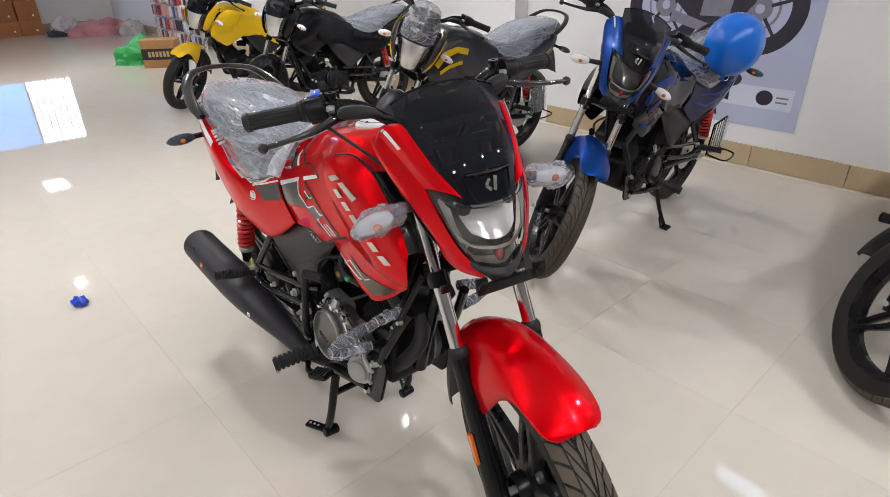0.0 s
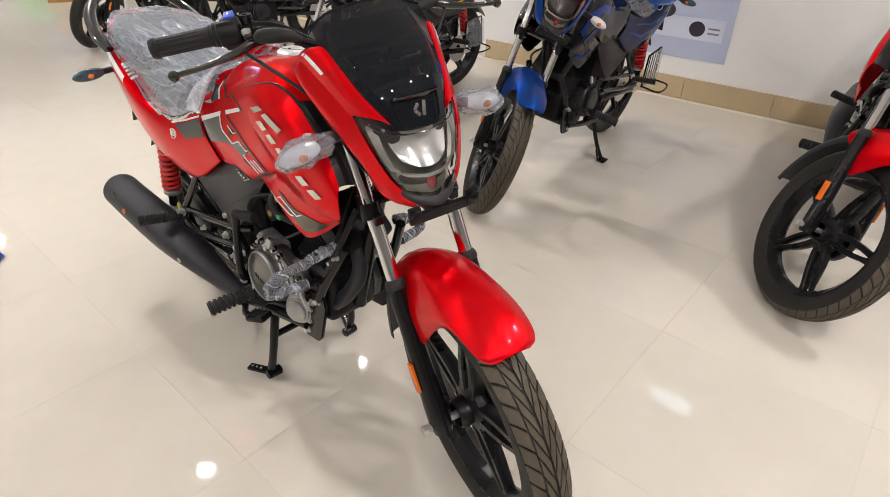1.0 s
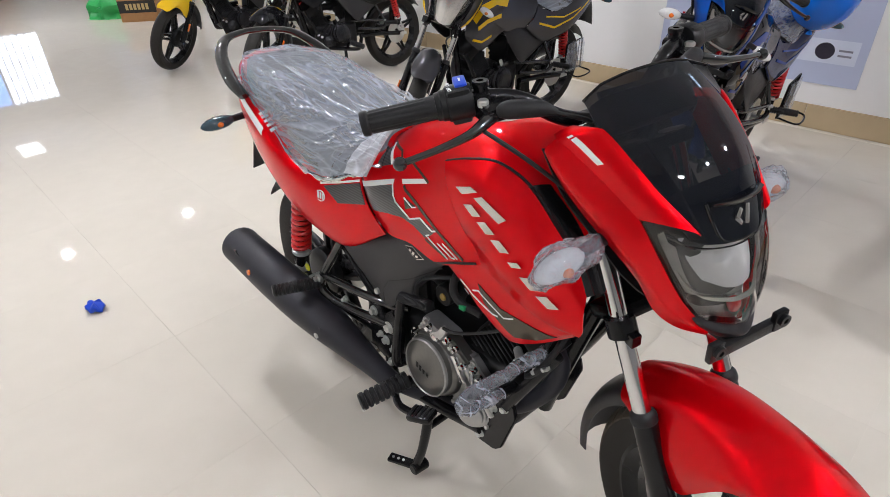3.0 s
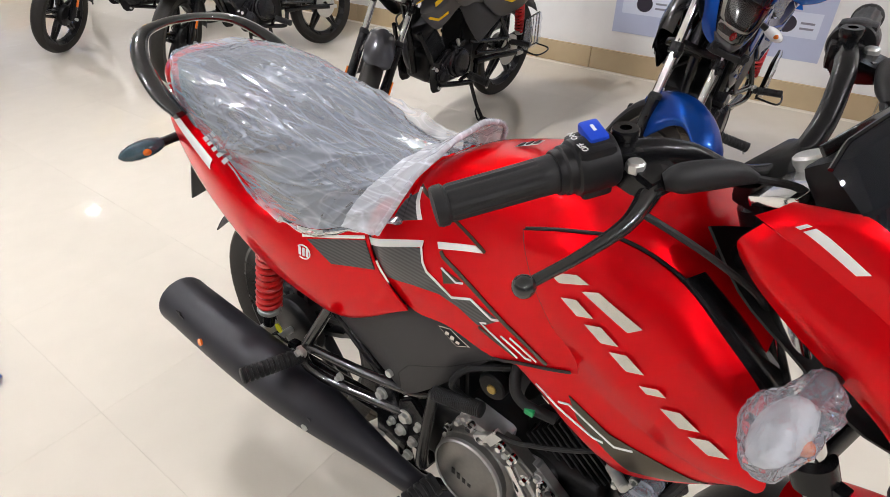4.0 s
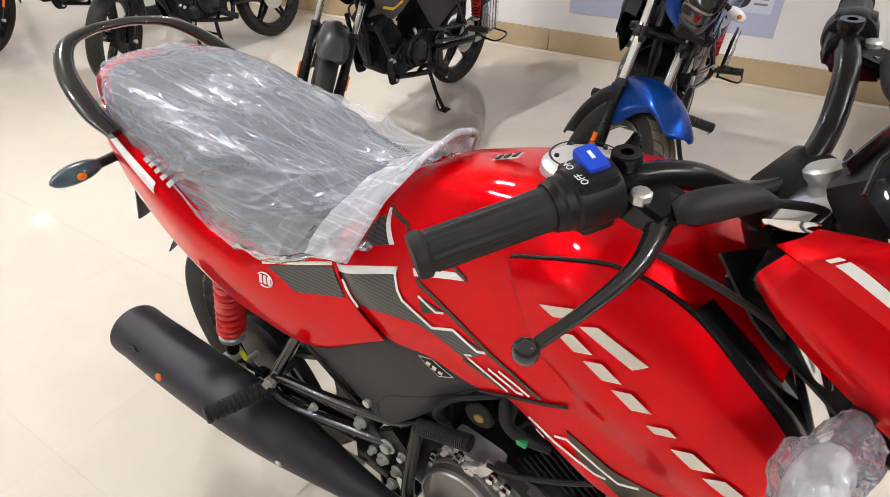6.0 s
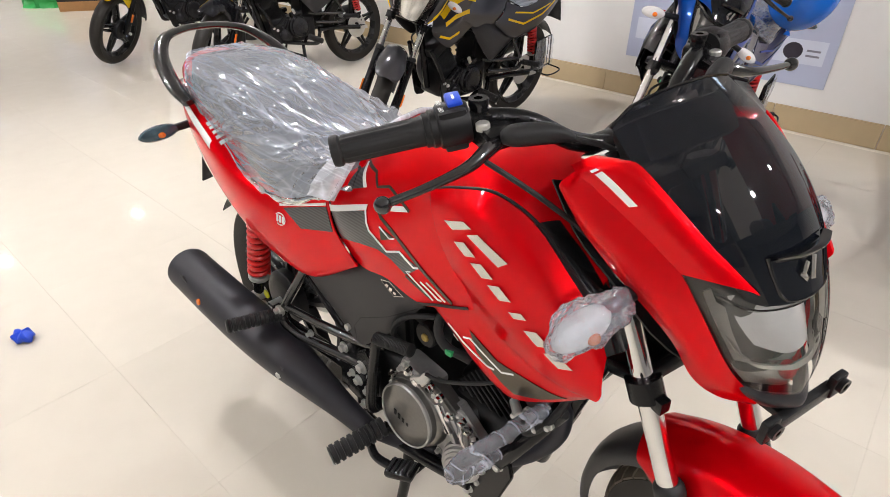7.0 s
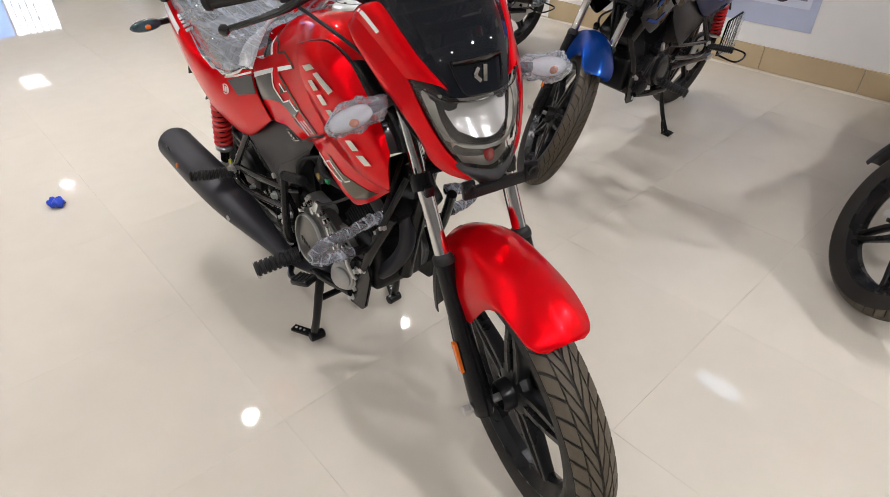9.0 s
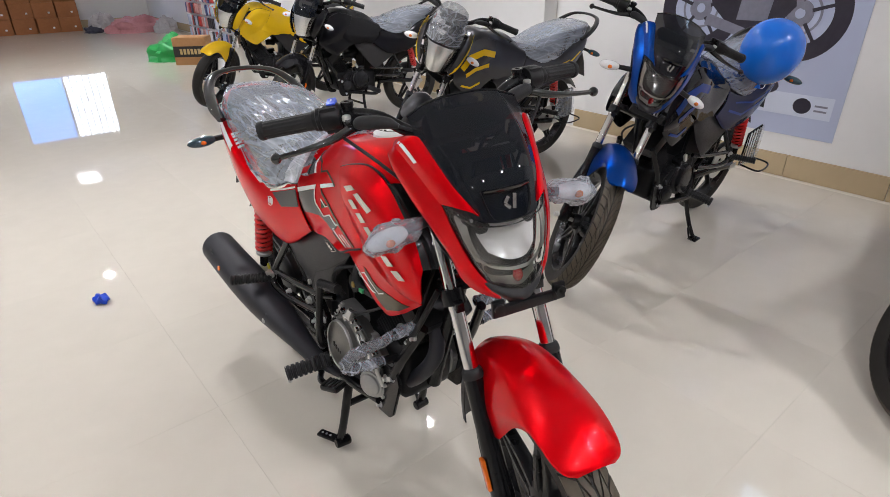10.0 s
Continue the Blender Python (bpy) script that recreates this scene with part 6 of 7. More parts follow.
def seat_film(m, label, seed, tail_over=True):
    """The loose clear cover over a seat: main sheet, side skirts and a flap on the tank."""
    cover = thing("plastic_seat_cover", m, label, "seat cover")
    rows = [[(x - (0.008 if i == 0 else 0), y * 1.05 - 0.004, z + (0.008 if k > 1 else -0.004 + 0.004 * k)) for i, (x, y, z) in enumerate(r)] for k, r in enumerate(SEAT_ROWS)]
    if tail_over:
        rows = [r + [(0.462, r[-1][1] * 1.30 - (0.012 if r[-1][1] else 0), r[-1][2] + (0.012 if k > 1 else -0.004))] for k, r in enumerate(rows)]
    def lift(p, u, v):
        n = Vector((0, p.y * 5, 1 if abs(p.y) < 0.11 else 0.2)).normalized()
        return p + n * (0.005 + billow(p, seed))
    fineness = (380, 270) if tail_over else (110, 70)
    sheet = skin(both(rows), *fineness, 0.0, relax=lift)
    part("sheet", draped(sheet, seed, 200, 620) if tail_over else draped(sheet, seed, 70, 60, 1.5), FILM, cover, "wrinkled clear plastic sheet", crease=60)
    if not tail_over:
        return cover
    for s in (-1, 1):
        if s < 0:
            # near side: a short edge that lies on the tail panel
            top = rows[0]
            low = []
            for (x, y, z), (X, Z) in zip(top, ((-0.205, 0.908), (-0.13, 0.886), (0.0, 0.838), (0.13, 0.764), (0.25, 0.744), (0.36, 0.788), (0.425, 0.822), (0.462, 0.846))):
                low.append((X, min(tail_point(X, Z), y) - 0.004, Z))
        else:
            # far side: stands away from the seat
            top = [(x, -y, z) for x, y, z in rows[1]]
            low = [(x + 0.012, -y + d, z + 0.55 * d) for (x, y, z), d in zip(rows[1], (0.002, 0.004, 0.022, 0.048, 0.058, 0.058, 0.050, 0.040))]
        half = [((a[0] + b[0]) / 2, max(abs(a[1]), abs(b[1])) * s + s * 0.002 if s < 0 else (a[1] + b[1]) / 2, (a[2] + b[2]) / 2 + (0.004 if s > 0 else 0)) for a, b in zip(top, low)]
        def frill(p, u, v):
            return p + Vector((0, s * (0.003 + 0.004 * max(0, noise.noise(Vector((p.x * 45, v * 2, seed))))), -0.014 * v * noise.noise(Vector((p.x * 26, seed, 0)))))
        part("skirt", skin([top, half, low], 160, 14, 0.0, relax=frill), FILM_SKIRT, cover, "loose thin edge of the film over the tail panel", crease=60)
    # the loose front end that lies over the back of the tank
    half = [[(0.345, -0.140, 0.790), (0.378, -0.128, 0.850), (0.400, -0.085, 0.888), (0.410, 0, 0.902)],
            [(0.405, -0.140, 0.796), (0.425, -0.122, 0.872), (0.440, -0.080, 0.906), (0.446, 0, 0.920)],
            [(0.420, -0.142, 0.800), (0.450, -0.122, 0.886), (0.472, -0.080, 0.926), (0.478, 0, 0.946)],
            [(0.430, -0.142, 0.806), (0.472, -0.118, 0.898), (0.500, -0.074, 0.944), (0.508, 0, 0.966)]]
    flap = [c + [(x, -y, z) for x, y, z in c[-2::-1]] for c in half]
    def curl(p, u, v):
        return p + Vector((-0.4, 0, 1)).normalized() * (0.006 + 1.6 * billow(p, seed + 9)) + Vector((0, math.copysign(0.003, p.y), 0))
    part("front_flap", draped(skin(flap, 140, 60, 0.0, relax=curl), seed + 9, 60, 0, 0.7, True), FILM_MILKY, cover, "milky loose flap of film over the tank", crease=60)
    hem = [curl(Vector(p), 0, 0) for p in cat(flap[-1], 60)]
    part("hem", crumple(tube([tuple(p) for p in hem], 0.0048, 10, 60), 0.0022, 30, seed), FILM_MILKY, cover, "rolled hem of the film")
    return cover


def motorcycle(m, label, kind="sport", red=RED, second=None, fender=None, steer=-18.0, fine=True, centre=True, wrap=True, accent=None, screen=None, guard=False, blue=True, group="", tread=False, shroud_paint=None):
    bike = thing("motorcycle", m, label, "motorcycle", group)
    M = steering(steer)
    wheel(bike, "front_wheel", AX_X, AX_Z, M, fine=fine or tread)
    wheel(bike, "rear_wheel", 0.0, 0.31 if centre else 0.305, None, rear=True, fine=fine)
    fork(bike, M, True)
    front_fender(bike, M, fender or red)
    if kind == "sport":
        C = M if fine else M @ Matrix.Translation((-0.025, 0, 0.030))
        sport_cowl(bike, C, red, screen)
        plate_bracket(bike, C)
    else:
        lantern_cowl(bike, M, second or red, accent, screen or SMOKE)
    for s in (-1, 1):
        indicator(bike, M, (1.055, s * 0.10, 0.928), (1.062, s * 0.232, 0.905), wrap)
    handlebar(bike, M, fine, blue)
    cluster(bike, M)
    tank_and_panels(bike, red, fine, second, shroud_paint, shroud_paint)
    seat(bike)
    tail_bits(bike)
    shocks(bike)
    exhaust(bike, fine)
    engine(bike, fine)
    chassis(bike, fine, centre)
    if guard:
        saree_guard(bike)
    if accent:
        for s in (-1, 1):
            fl = flip_y if s == 1 else (lambda q: q)
            for P, w in (([(0.70, 0.86), (0.80, 0.885), (0.90, 0.86), (0.96, 0.80)], 0.036), ([(0.74, 0.80), (0.86, 0.79), (0.93, 0.76)], 0.024), ([(0.80, 0.70), (0.88, 0.68), (0.95, 0.70)], 0.012)):
                part("stripe", fl(ribbon(P, w, shroud_point, 0.003)), accent, bike, "coloured stripe decal")
            for P, w in (([(-0.12, 0.80), (0.05, 0.70), (0.22, 0.66), (0.36, 0.70)], 0.012), ([(0.0, 0.755), (0.15, 0.715), (0.30, 0.73)], 0.008)):
                part("stripe", fl(ribbon(P, w, tail_point, 0.003)), accent, bike, "coloured stripe decal")
    return bike


# ---------------------------------------------------------------- room
WALL_Y = 3.575
X0, X1, Y0 = -14.5, 6.6, -6.0
J0, J1, PITCH = 0.85, -0.24, 0.625


def floor_material(name, base):
    m = mat(name, base, rough=0.03, grain=0.07, scale=9, rvar=0.01, bump=0.006, bscale=3, spec=0.5)
    nt = m.node_tree
    p = nt.nodes["Principled BSDF"]
    oi = nt.nodes.new("ShaderNodeObjectInfo")
    src = p.inputs["Base Color"].links[0].from_socket
    hv = nt.nodes.new("ShaderNodeHueSaturation")
    mr = nt.nodes.new("ShaderNodeMapRange")
    mr.inputs["To Min"].default_value, mr.inputs["To Max"].default_value = 0.990, 1.008
    nt.links.new(oi.outputs["Random"], mr.inputs["Value"])
    nt.links.new(mr.outputs[0], hv.inputs["Value"])
    nt.links.new(src, hv.inputs["Color"])
    nt.links.new(hv.outputs[0], p.inputs["Base Color"])
    return m


def scuffs(m):
    """Faint grey smears and specks in the polish."""
    nt = m.node_tree
    p = nt.nodes["Principled BSDF"]
    src = p.inputs["Base Color"].links[0].from_socket
    geo = nt.nodes.new("ShaderNodeNewGeometry")
    last = src
    for scale, lo, hi, amount in ((1.7, 0.52, 0.75, 0.07), (38.0, 0.74, 0.80, 0.20)):
        n = nt.nodes.new("ShaderNodeTexNoise")
        n.inputs["Scale"].default_value, n.inputs["Detail"].default_value, n.inputs["Distortion"].default_value = scale, 5, 0.8
        r = nt.nodes.new("ShaderNodeMapRange")
        r.inputs["From Min"].default_value, r.inputs["From Max"].default_value, r.inputs["To Max"].default_value = lo, hi, amount
        x = nt.nodes.new("ShaderNodeMix")
        x.data_type = "RGBA"
        x.inputs["B"].default_value = (0.34, 0.31, 0.26, 1)
        nt.links.new(geo.outputs["Position"], n.inputs["Vector"])
        nt.links.new(n.outputs["Fac"], r.inputs["Value"])
        nt.links.new(r.outputs[0], x.inputs["Factor"])
        nt.links.new(last, x.inputs["A"])
        last = x.outputs["Result"]
    nt.links.new(last, p.inputs["Base Color"])
    return m


TILE = scuffs(floor_material("polished_cream_tile", (0.625, 0.580, 0.502)))
GROUT = mat("tile_grout", (0.62, 0.575, 0.50), rough=0.7, grain=0.2, scale=60)
WALL = mat("white_wall_paint", (0.78, 0.77, 0.76), rough=0.6, grain=0.035, scale=14, bump=0.08, bscale=120, rvar=0.08)
# darker than WALL: for the unseen walls, to cut their bounced light
WALL_UNSEEN = mat("unseen_wall_grey", (0.34, 0.335, 0.33), rough=0.6, grain=0.05, scale=14, bump=0.08, bscale=120)
SKIRT = mat("tan_skirting_tile", (0.50, 0.39, 0.24), rough=0.14, grain=0.10, scale=10, bump=0.02, bscale=8)
CEILING = mat("ceiling_paint", (0.56, 0.55, 0.53), rough=0.8, grain=0.03, scale=10, bump=0.1, bscale=90)


def slab(name, x0, x1, y0, y1, z0, z1, material, label, category, parent=None, bevel=0.0):
    bm = box((x0 + x1) / 2, (y0 + y1) / 2, (z0 + z1) / 2, x1 - x0, y1 - y0, z1 - z0, bevel)
    ob = part(name, bm, material, parent, "", smooth=False)
    return tagged(ob, label, category, kind="structure")


floor = slab("floor", X0 - 0.2, X1 + 0.2, Y0 - 0.2, WALL_Y + 0.2, -0.12, -0.0012, GROUT, "glossy cream floor of large square tiles", "floor")
slab("ceiling", X0 - 0.2, X1 + 0.2, Y0 - 0.2, WALL_Y + 0.2, CEIL, CEIL + 0.15, CEILING, "plain pale painted ceiling", "ceiling")

VENT = (0.83, 1.23, 2.67, 2.87)
wall_n = thing("wall_north", Matrix(), "white painted wall with tan tile skirting", "wall", kind="structure")
for a in ((X0, VENT[0], 0, CEIL), (VENT[1], X1, 0, CEIL), (VENT[0], VENT[1], 0, VENT[2]), (VENT[0], VENT[1], VENT[3], CEIL)):
    part("wall_face", box((a[0] + a[1]) / 2, WALL_Y + 0.1, (a[2] + a[3]) / 2, a[1] - a[0], 0.2, a[3] - a[2], 0), WALL, wall_n, smooth=False)
WIN = (1.36, 2.30, 1.05, 2.52)
BLU = (0.36, 1.34, 1.05, 2.52)
wall_w = thing("wall_west", Matrix(), "white painted end wall with a window", "wall", kind="structure")
for a in ((Y0, BLU[0], 0, CEIL), (WIN[1], WALL_Y + 0.2, 0, CEIL), (BLU[0], WIN[1], 0, WIN[2]), (BLU[0], WIN[1], WIN[3], CEIL)):
    part("wall_face", box(X0 - 0.1, (a[0] + a[1]) / 2, (a[2] + a[3]) / 2, 0.2, a[1] - a[0], a[3] - a[2], 0), WALL, wall_w, smooth=False)
# unseen closing walls, kept grey so that they return less fill
slab("wall_east", X1, X1 + 0.2, Y0, WALL_Y + 0.2, 0, CEIL, WALL_UNSEEN, "unseen closing wall, darkened to grey to cut bounced light", "wall")
slab("wall_south", X0, X1, Y0 - 0.2, Y0, 0, CEIL, WALL_UNSEEN, "unseen closing wall, darkened to grey to cut bounced light", "wall")
# pilaster on the long wall
slab("pilaster", -2.12, -1.60, WALL_Y - 0.16, WALL_Y, 0, CEIL, WALL, "shallow white wall pilaster", "pilaster")

# skirting tiles along the long wall
sk = thing("skirting", Matrix(), "glossy tan tile skirting along the wall", "skirting", kind="structure")
x = X0
while x < X1 - 0.01:
    L = min(0.598, X1 - x)
    if x + L < -2.13 or x > -1.59:
        part("skirting_tile", box(x + L / 2, WALL_Y - 0.008, 0.075, L - 0.002, 0.016, 0.15, 0.002), SKIRT, sk, smooth=False)
    x += 0.6
part("skirting_tile", box(-1.86, WALL_Y - 0.168, 0.075, 0.552, 0.016, 0.15, 0.002), SKIRT, sk, smooth=False)
slab("skirting_west", X0, X0 + 0.014, Y0, WALL_Y - 0.02, 0, 0.15, SKIRT, "glossy tan tile skirting along the wall", "skirting")

# ceiling lamps, both the located ones and those added for fill
LAMP_RIM = mat("lamp_rim", (0.75, 0.75, 0.75), rough=0.35, grain=0.03, scale=60)
LAMP_GLOW = glow("lamp_diffuser", (1.0, 0.975, 0.945), LAMP_POWER)
for k, (x, y) in enumerate(LAMPS):
    lp = thing("ceiling_lamp", Matrix.Translation((x, y, CEIL)), "round white flush ceiling lamp; most of the set is added fill", "ceiling lamp", "ceiling lamps")
    part("rim", lathe([(0.062, 0.0), (0.088, 0.0), (0.090, -0.008), (0.084, -0.014), (0.062, -0.012)], (0, 0, 0), (0, 0, 1), 36), LAMP_RIM, lp)
    part("diffuser", lathe([(0.0, -0.009), (0.045, -0.008), (0.063, -0.006), (0.063, 0.0), (0.0, 0.0)], (0, 0, 0), (0, 0, 1), 36), LAMP_GLOW, lp, "glowing white diffuser")

DARK_BAR = mat("grey_steel_bar", (0.16, 0.17, 0.18), rough=0.5, metal=0.3, grain=0.15, scale=80)
# bright ventilator in the long wall, with a grille
DAY = glow("daylight_behind", (0.66, 0.83, 1.0), 5.5)
vent = thing("ventilator", Matrix.Translation((1.03, WALL_Y, 2.77)), "small bright barred ventilator high in the wall", "ventilator")
bm = bmesh.new()
for zz in (-0.10, 0.10):
    box(0, 0.05, zz, 0.42, 0.10, 0.02, 0.003, bm=bm)
for xx in (-0.2, 0.2):
    box(xx, 0.05, 0, 0.02, 0.10, 0.20, 0.003, bm=bm)
part("frame", bm, LAMP_RIM, vent)
for k in range(6):
    part("bar", cyl((-0.170 + 0.068 * k, 0.012, -0.095), (-0.170 + 0.068 * k, 0.012, 0.095), 0.0055, 8), DARK_BAR, vent)
part("cross_bar", cyl((-0.195, 0.012, 0), (0.195, 0.012, 0), 0.003, 8), DARK_BAR, vent)
slab("backdrop", 0.5, 1.5, WALL_Y + 0.24, WALL_Y + 0.26, 2.4, 3.04, DAY, "bright daylight outside the ventilator", "backdrop")
part("pane", box(0, 0.024, 0, 0.39, 0.006, 0.19, 0), DAY, vent, "frosted pane lit by daylight")
# panel light far back on the ceiling
pl = thing("panel_light", Matrix.Translation((-12.83, 1.10, CEIL)), "bright gridded ceiling panel light", "panel light")
part("panel", box(0, 0, -0.008, 0.72, 0.42, 0.016, 0.003), glow("panel_glow", (1, 0.97, 0.93), 7.5), pl)
bm = bmesh.new()
for k in range(6):
    box(-0.36 + 0.144 * k, 0, -0.019, 0.018, 0.43, 0.010, 0, bm=bm)
for k in range(3):
    box(0, -0.21 + 0.21 * k, -0.019, 0.73, 0.018, 0.010, 0, bm=bm)
part("grid", bm, LAMP_RIM, pl)

# window of the end wall: a clear pane and a blue-sheeted one
wn1 = thing("window_1", Matrix.Translation((X0, 0, 0)), "bright barred window beside a blue-sheeted pane", "window", kind="structure")
bm = bmesh.new()
for y in (BLU[0], 1.35, WIN[1]):
    box(-0.06, y, 1.785, 0.10, 0.05, 1.52, 0.004, bm=bm)
for z in (WIN[2], WIN[3]):
    box(-0.06, 1.33, z, 0.10, 1.99, 0.05, 0.004, bm=bm)
part("window_frame", bm, LAMP_RIM, wn1)
for k in range(6):
    part("bar", cyl((-0.05, 1.49 + 0.137 * k, 1.07), (-0.05, 1.49 + 0.137 * k, 2.50), 0.012, 6), DARK_BAR, wn1)
for k in range(4):
    part("bar", cyl((-0.05, 1.37, 1.34 + 0.29 * k), (-0.05, 2.29, 1.34 + 0.29 * k), 0.012, 6), DARK_BAR, wn1)
part("window_sill", box(0.0, 1.33, 1.012, 0.10, 2.09, 0.035, 0.005), LAMP_RIM, wn1)
part("blue_pane", box(-0.09, 0.85, 1.785, 0.012, 0.95, 1.43, 0.002), glow("blue_sheet_daylight", (0.10, 0.36, 0.95), 2.2), wn1, "translucent blue sheet lit from outside")
slab("backdrop_west", X0 - 0.42, X0 - 0.40, 0.0, 2.7, 0.7, 2.9, glow("daylight_white", (0.90, 0.96, 1.0), 4.2), "white daylight outside the window", "backdrop")

# ---------------------------------------------------------------- things
MAIN = Matrix.Translation((0.0665, 0.170, 0)) @ Matrix.Rotation(radians(-3.1), 4, "Z") @ Matrix.Rotation(radians(-1.7), 4, "X") @ Matrix.Diagonal((1.01, 1.01, 1.0, 1.0))
motorcycle(MAIN, "red commuter motorcycle with black visor, standing on its centre stand")
seat_film(MAIN, "wrinkled clear plastic film over the black seat", 3.1)

BLUE = paint("blue_paint", (0.003, 0.040, 0.22), 0.5, 1.35)
BLUE_BLACK = paint("dark_blue_paint", (0.004, 0.010, 0.045), 0.3, 1.32)
YELLOW = paint("yellow_paint", (0.80, 0.50, 0.01), 0.1)
BLACK = paint("black_paint", (0.008, 0.008, 0.010), 0.2, 1.32)
GOLD_GREY = paint("dark_grey_paint", (0.05, 0.05, 0.055), 0.5)
CLEAR_SCREEN = clear("film_covered_screen", (0.55, 0.55, 0.56), 0.02, rough=0.10, rim=0.5, bscale=30, bump=0.3, white=0.10, glints_and_clouds=0.16)


def parked(x, y, deg, lean=-7):
    return Matrix.Translation((x, y, 0)) @ Matrix.Rotation(radians(deg), 4, "Z") @ Matrix.Rotation(radians(lean), 4, "X")


ROW = "motorcycles parked along the wall"
mb = parked(0.368, 2.62, -87.5)
motorcycle(mb, "blue motorcycle with black nose on its side stand", "sport", BLUE, second=BLUE_BLACK, accent=BLUE, steer=42, fine=False, centre=False, wrap=False, guard=True, blue=False, screen=SMOKE, group=ROW, tread=True, shroud_paint=BLACK)
seat_film(mb, "wrinkled clear plastic film over a seat", 8.0, False)
mg = parked(-0.963, 2.67, -91)
motorcycle(mg, "dark grey motorcycle with yellow stripes on its side stand", "lantern", GOLD_GREY, second=GOLD_GREY, steer=42, fine=False, centre=False, wrap=False, accent=YELLOW, guard=True, blue=False, screen=CLEAR_SCREEN, group=ROW)
seat_film(mg, "wrinkled clear plastic film over a seat", 11.0, False)
mk = parked(-2.765, 2.83, -91, 0)
motorcycle(mk, "black motorcycle with red shock springs on its centre stand", "lantern", BLACK, steer=36, fine=False, centre=True, wrap=False, blue=False, group=ROW)
seat_film(mk, "wrinkled clear plastic film over a seat", 14.0, False)
my = parked(-4.17, 2.70, -92)
motorcycle(my, "yellow and black motorcycle on its side stand", "lantern", YELLOW, second=YELLOW, steer=36, fine=False, centre=False, wrap=False, blue=False, group=ROW)
mr = parked(1.755, 2.78, -91)
motorcycle(mr, "red motorcycle with black fender extension on its side stand", "sport", RED, steer=42, fine=False, tread=True, centre=False, wrap=False, blue=False, group=ROW)

# ---------------------------------------------------------------- loose things and wall poster
CARD = mat("corrugated_cardboard", (0.42, 0.22, 0.09), rough=0.8, grain=0.22, scale=24, bump=0.15, bscale=260)
CARD_RED = mat("brown_carton", (0.36, 0.14, 0.05), rough=0.75, grain=0.25, scale=22, bump=0.15, bscale=240)
BLACK_PRINT = mat("black_print", (0.02, 0.018, 0.016), rough=0.6, grain=0.2, scale=60)
TAN_PRINT = mat("tan_print", (0.50, 0.36, 0.16), rough=0.7, grain=0.1, scale=60)
POSTER = mat("poster_print", (0.46, 0.50, 0.66), rough=0.35, grain=0.12, scale=3.0)
POSTER_PALE = mat("poster_pale_print", (0.62, 0.66, 0.78), rough=0.35, grain=0.08, scale=5.0)
POSTER_DARK = mat("poster_dark_print", (0.035, 0.03, 0.045), rough=0.35, grain=0.4, scale=30)
POSTER_MID = mat("poster_grey_print", (0.22, 0.22, 0.28), rough=0.35, grain=0.3, scale=30)
BALLOON = mat("blue_balloon_rubber", (0.012, 0.16, 0.70), rough=0.22, grain=0.06, scale=20, coat=0.3)
CLOTH_PINK = mat("pink_cloth", (0.55, 0.25, 0.27), rough=0.9, grain=0.25, scale=25, bump=0.5, bscale=90)
CLOTH_GREY = mat("grey_cloth", (0.48, 0.45, 0.45), rough=0.9, grain=0.3, scale=25, bump=0.5, bscale=90)
CLOTH_DARK = mat("dark_cloth", (0.05, 0.05, 0.07), rough=0.9, grain=0.3, scale=25, bump=0.5, bscale=90)

GREEN = mat("green_plastic", (0.03, 0.34, 0.08), rough=0.4, grain=0.2, scale=30, bump=0.4, bscale=60)


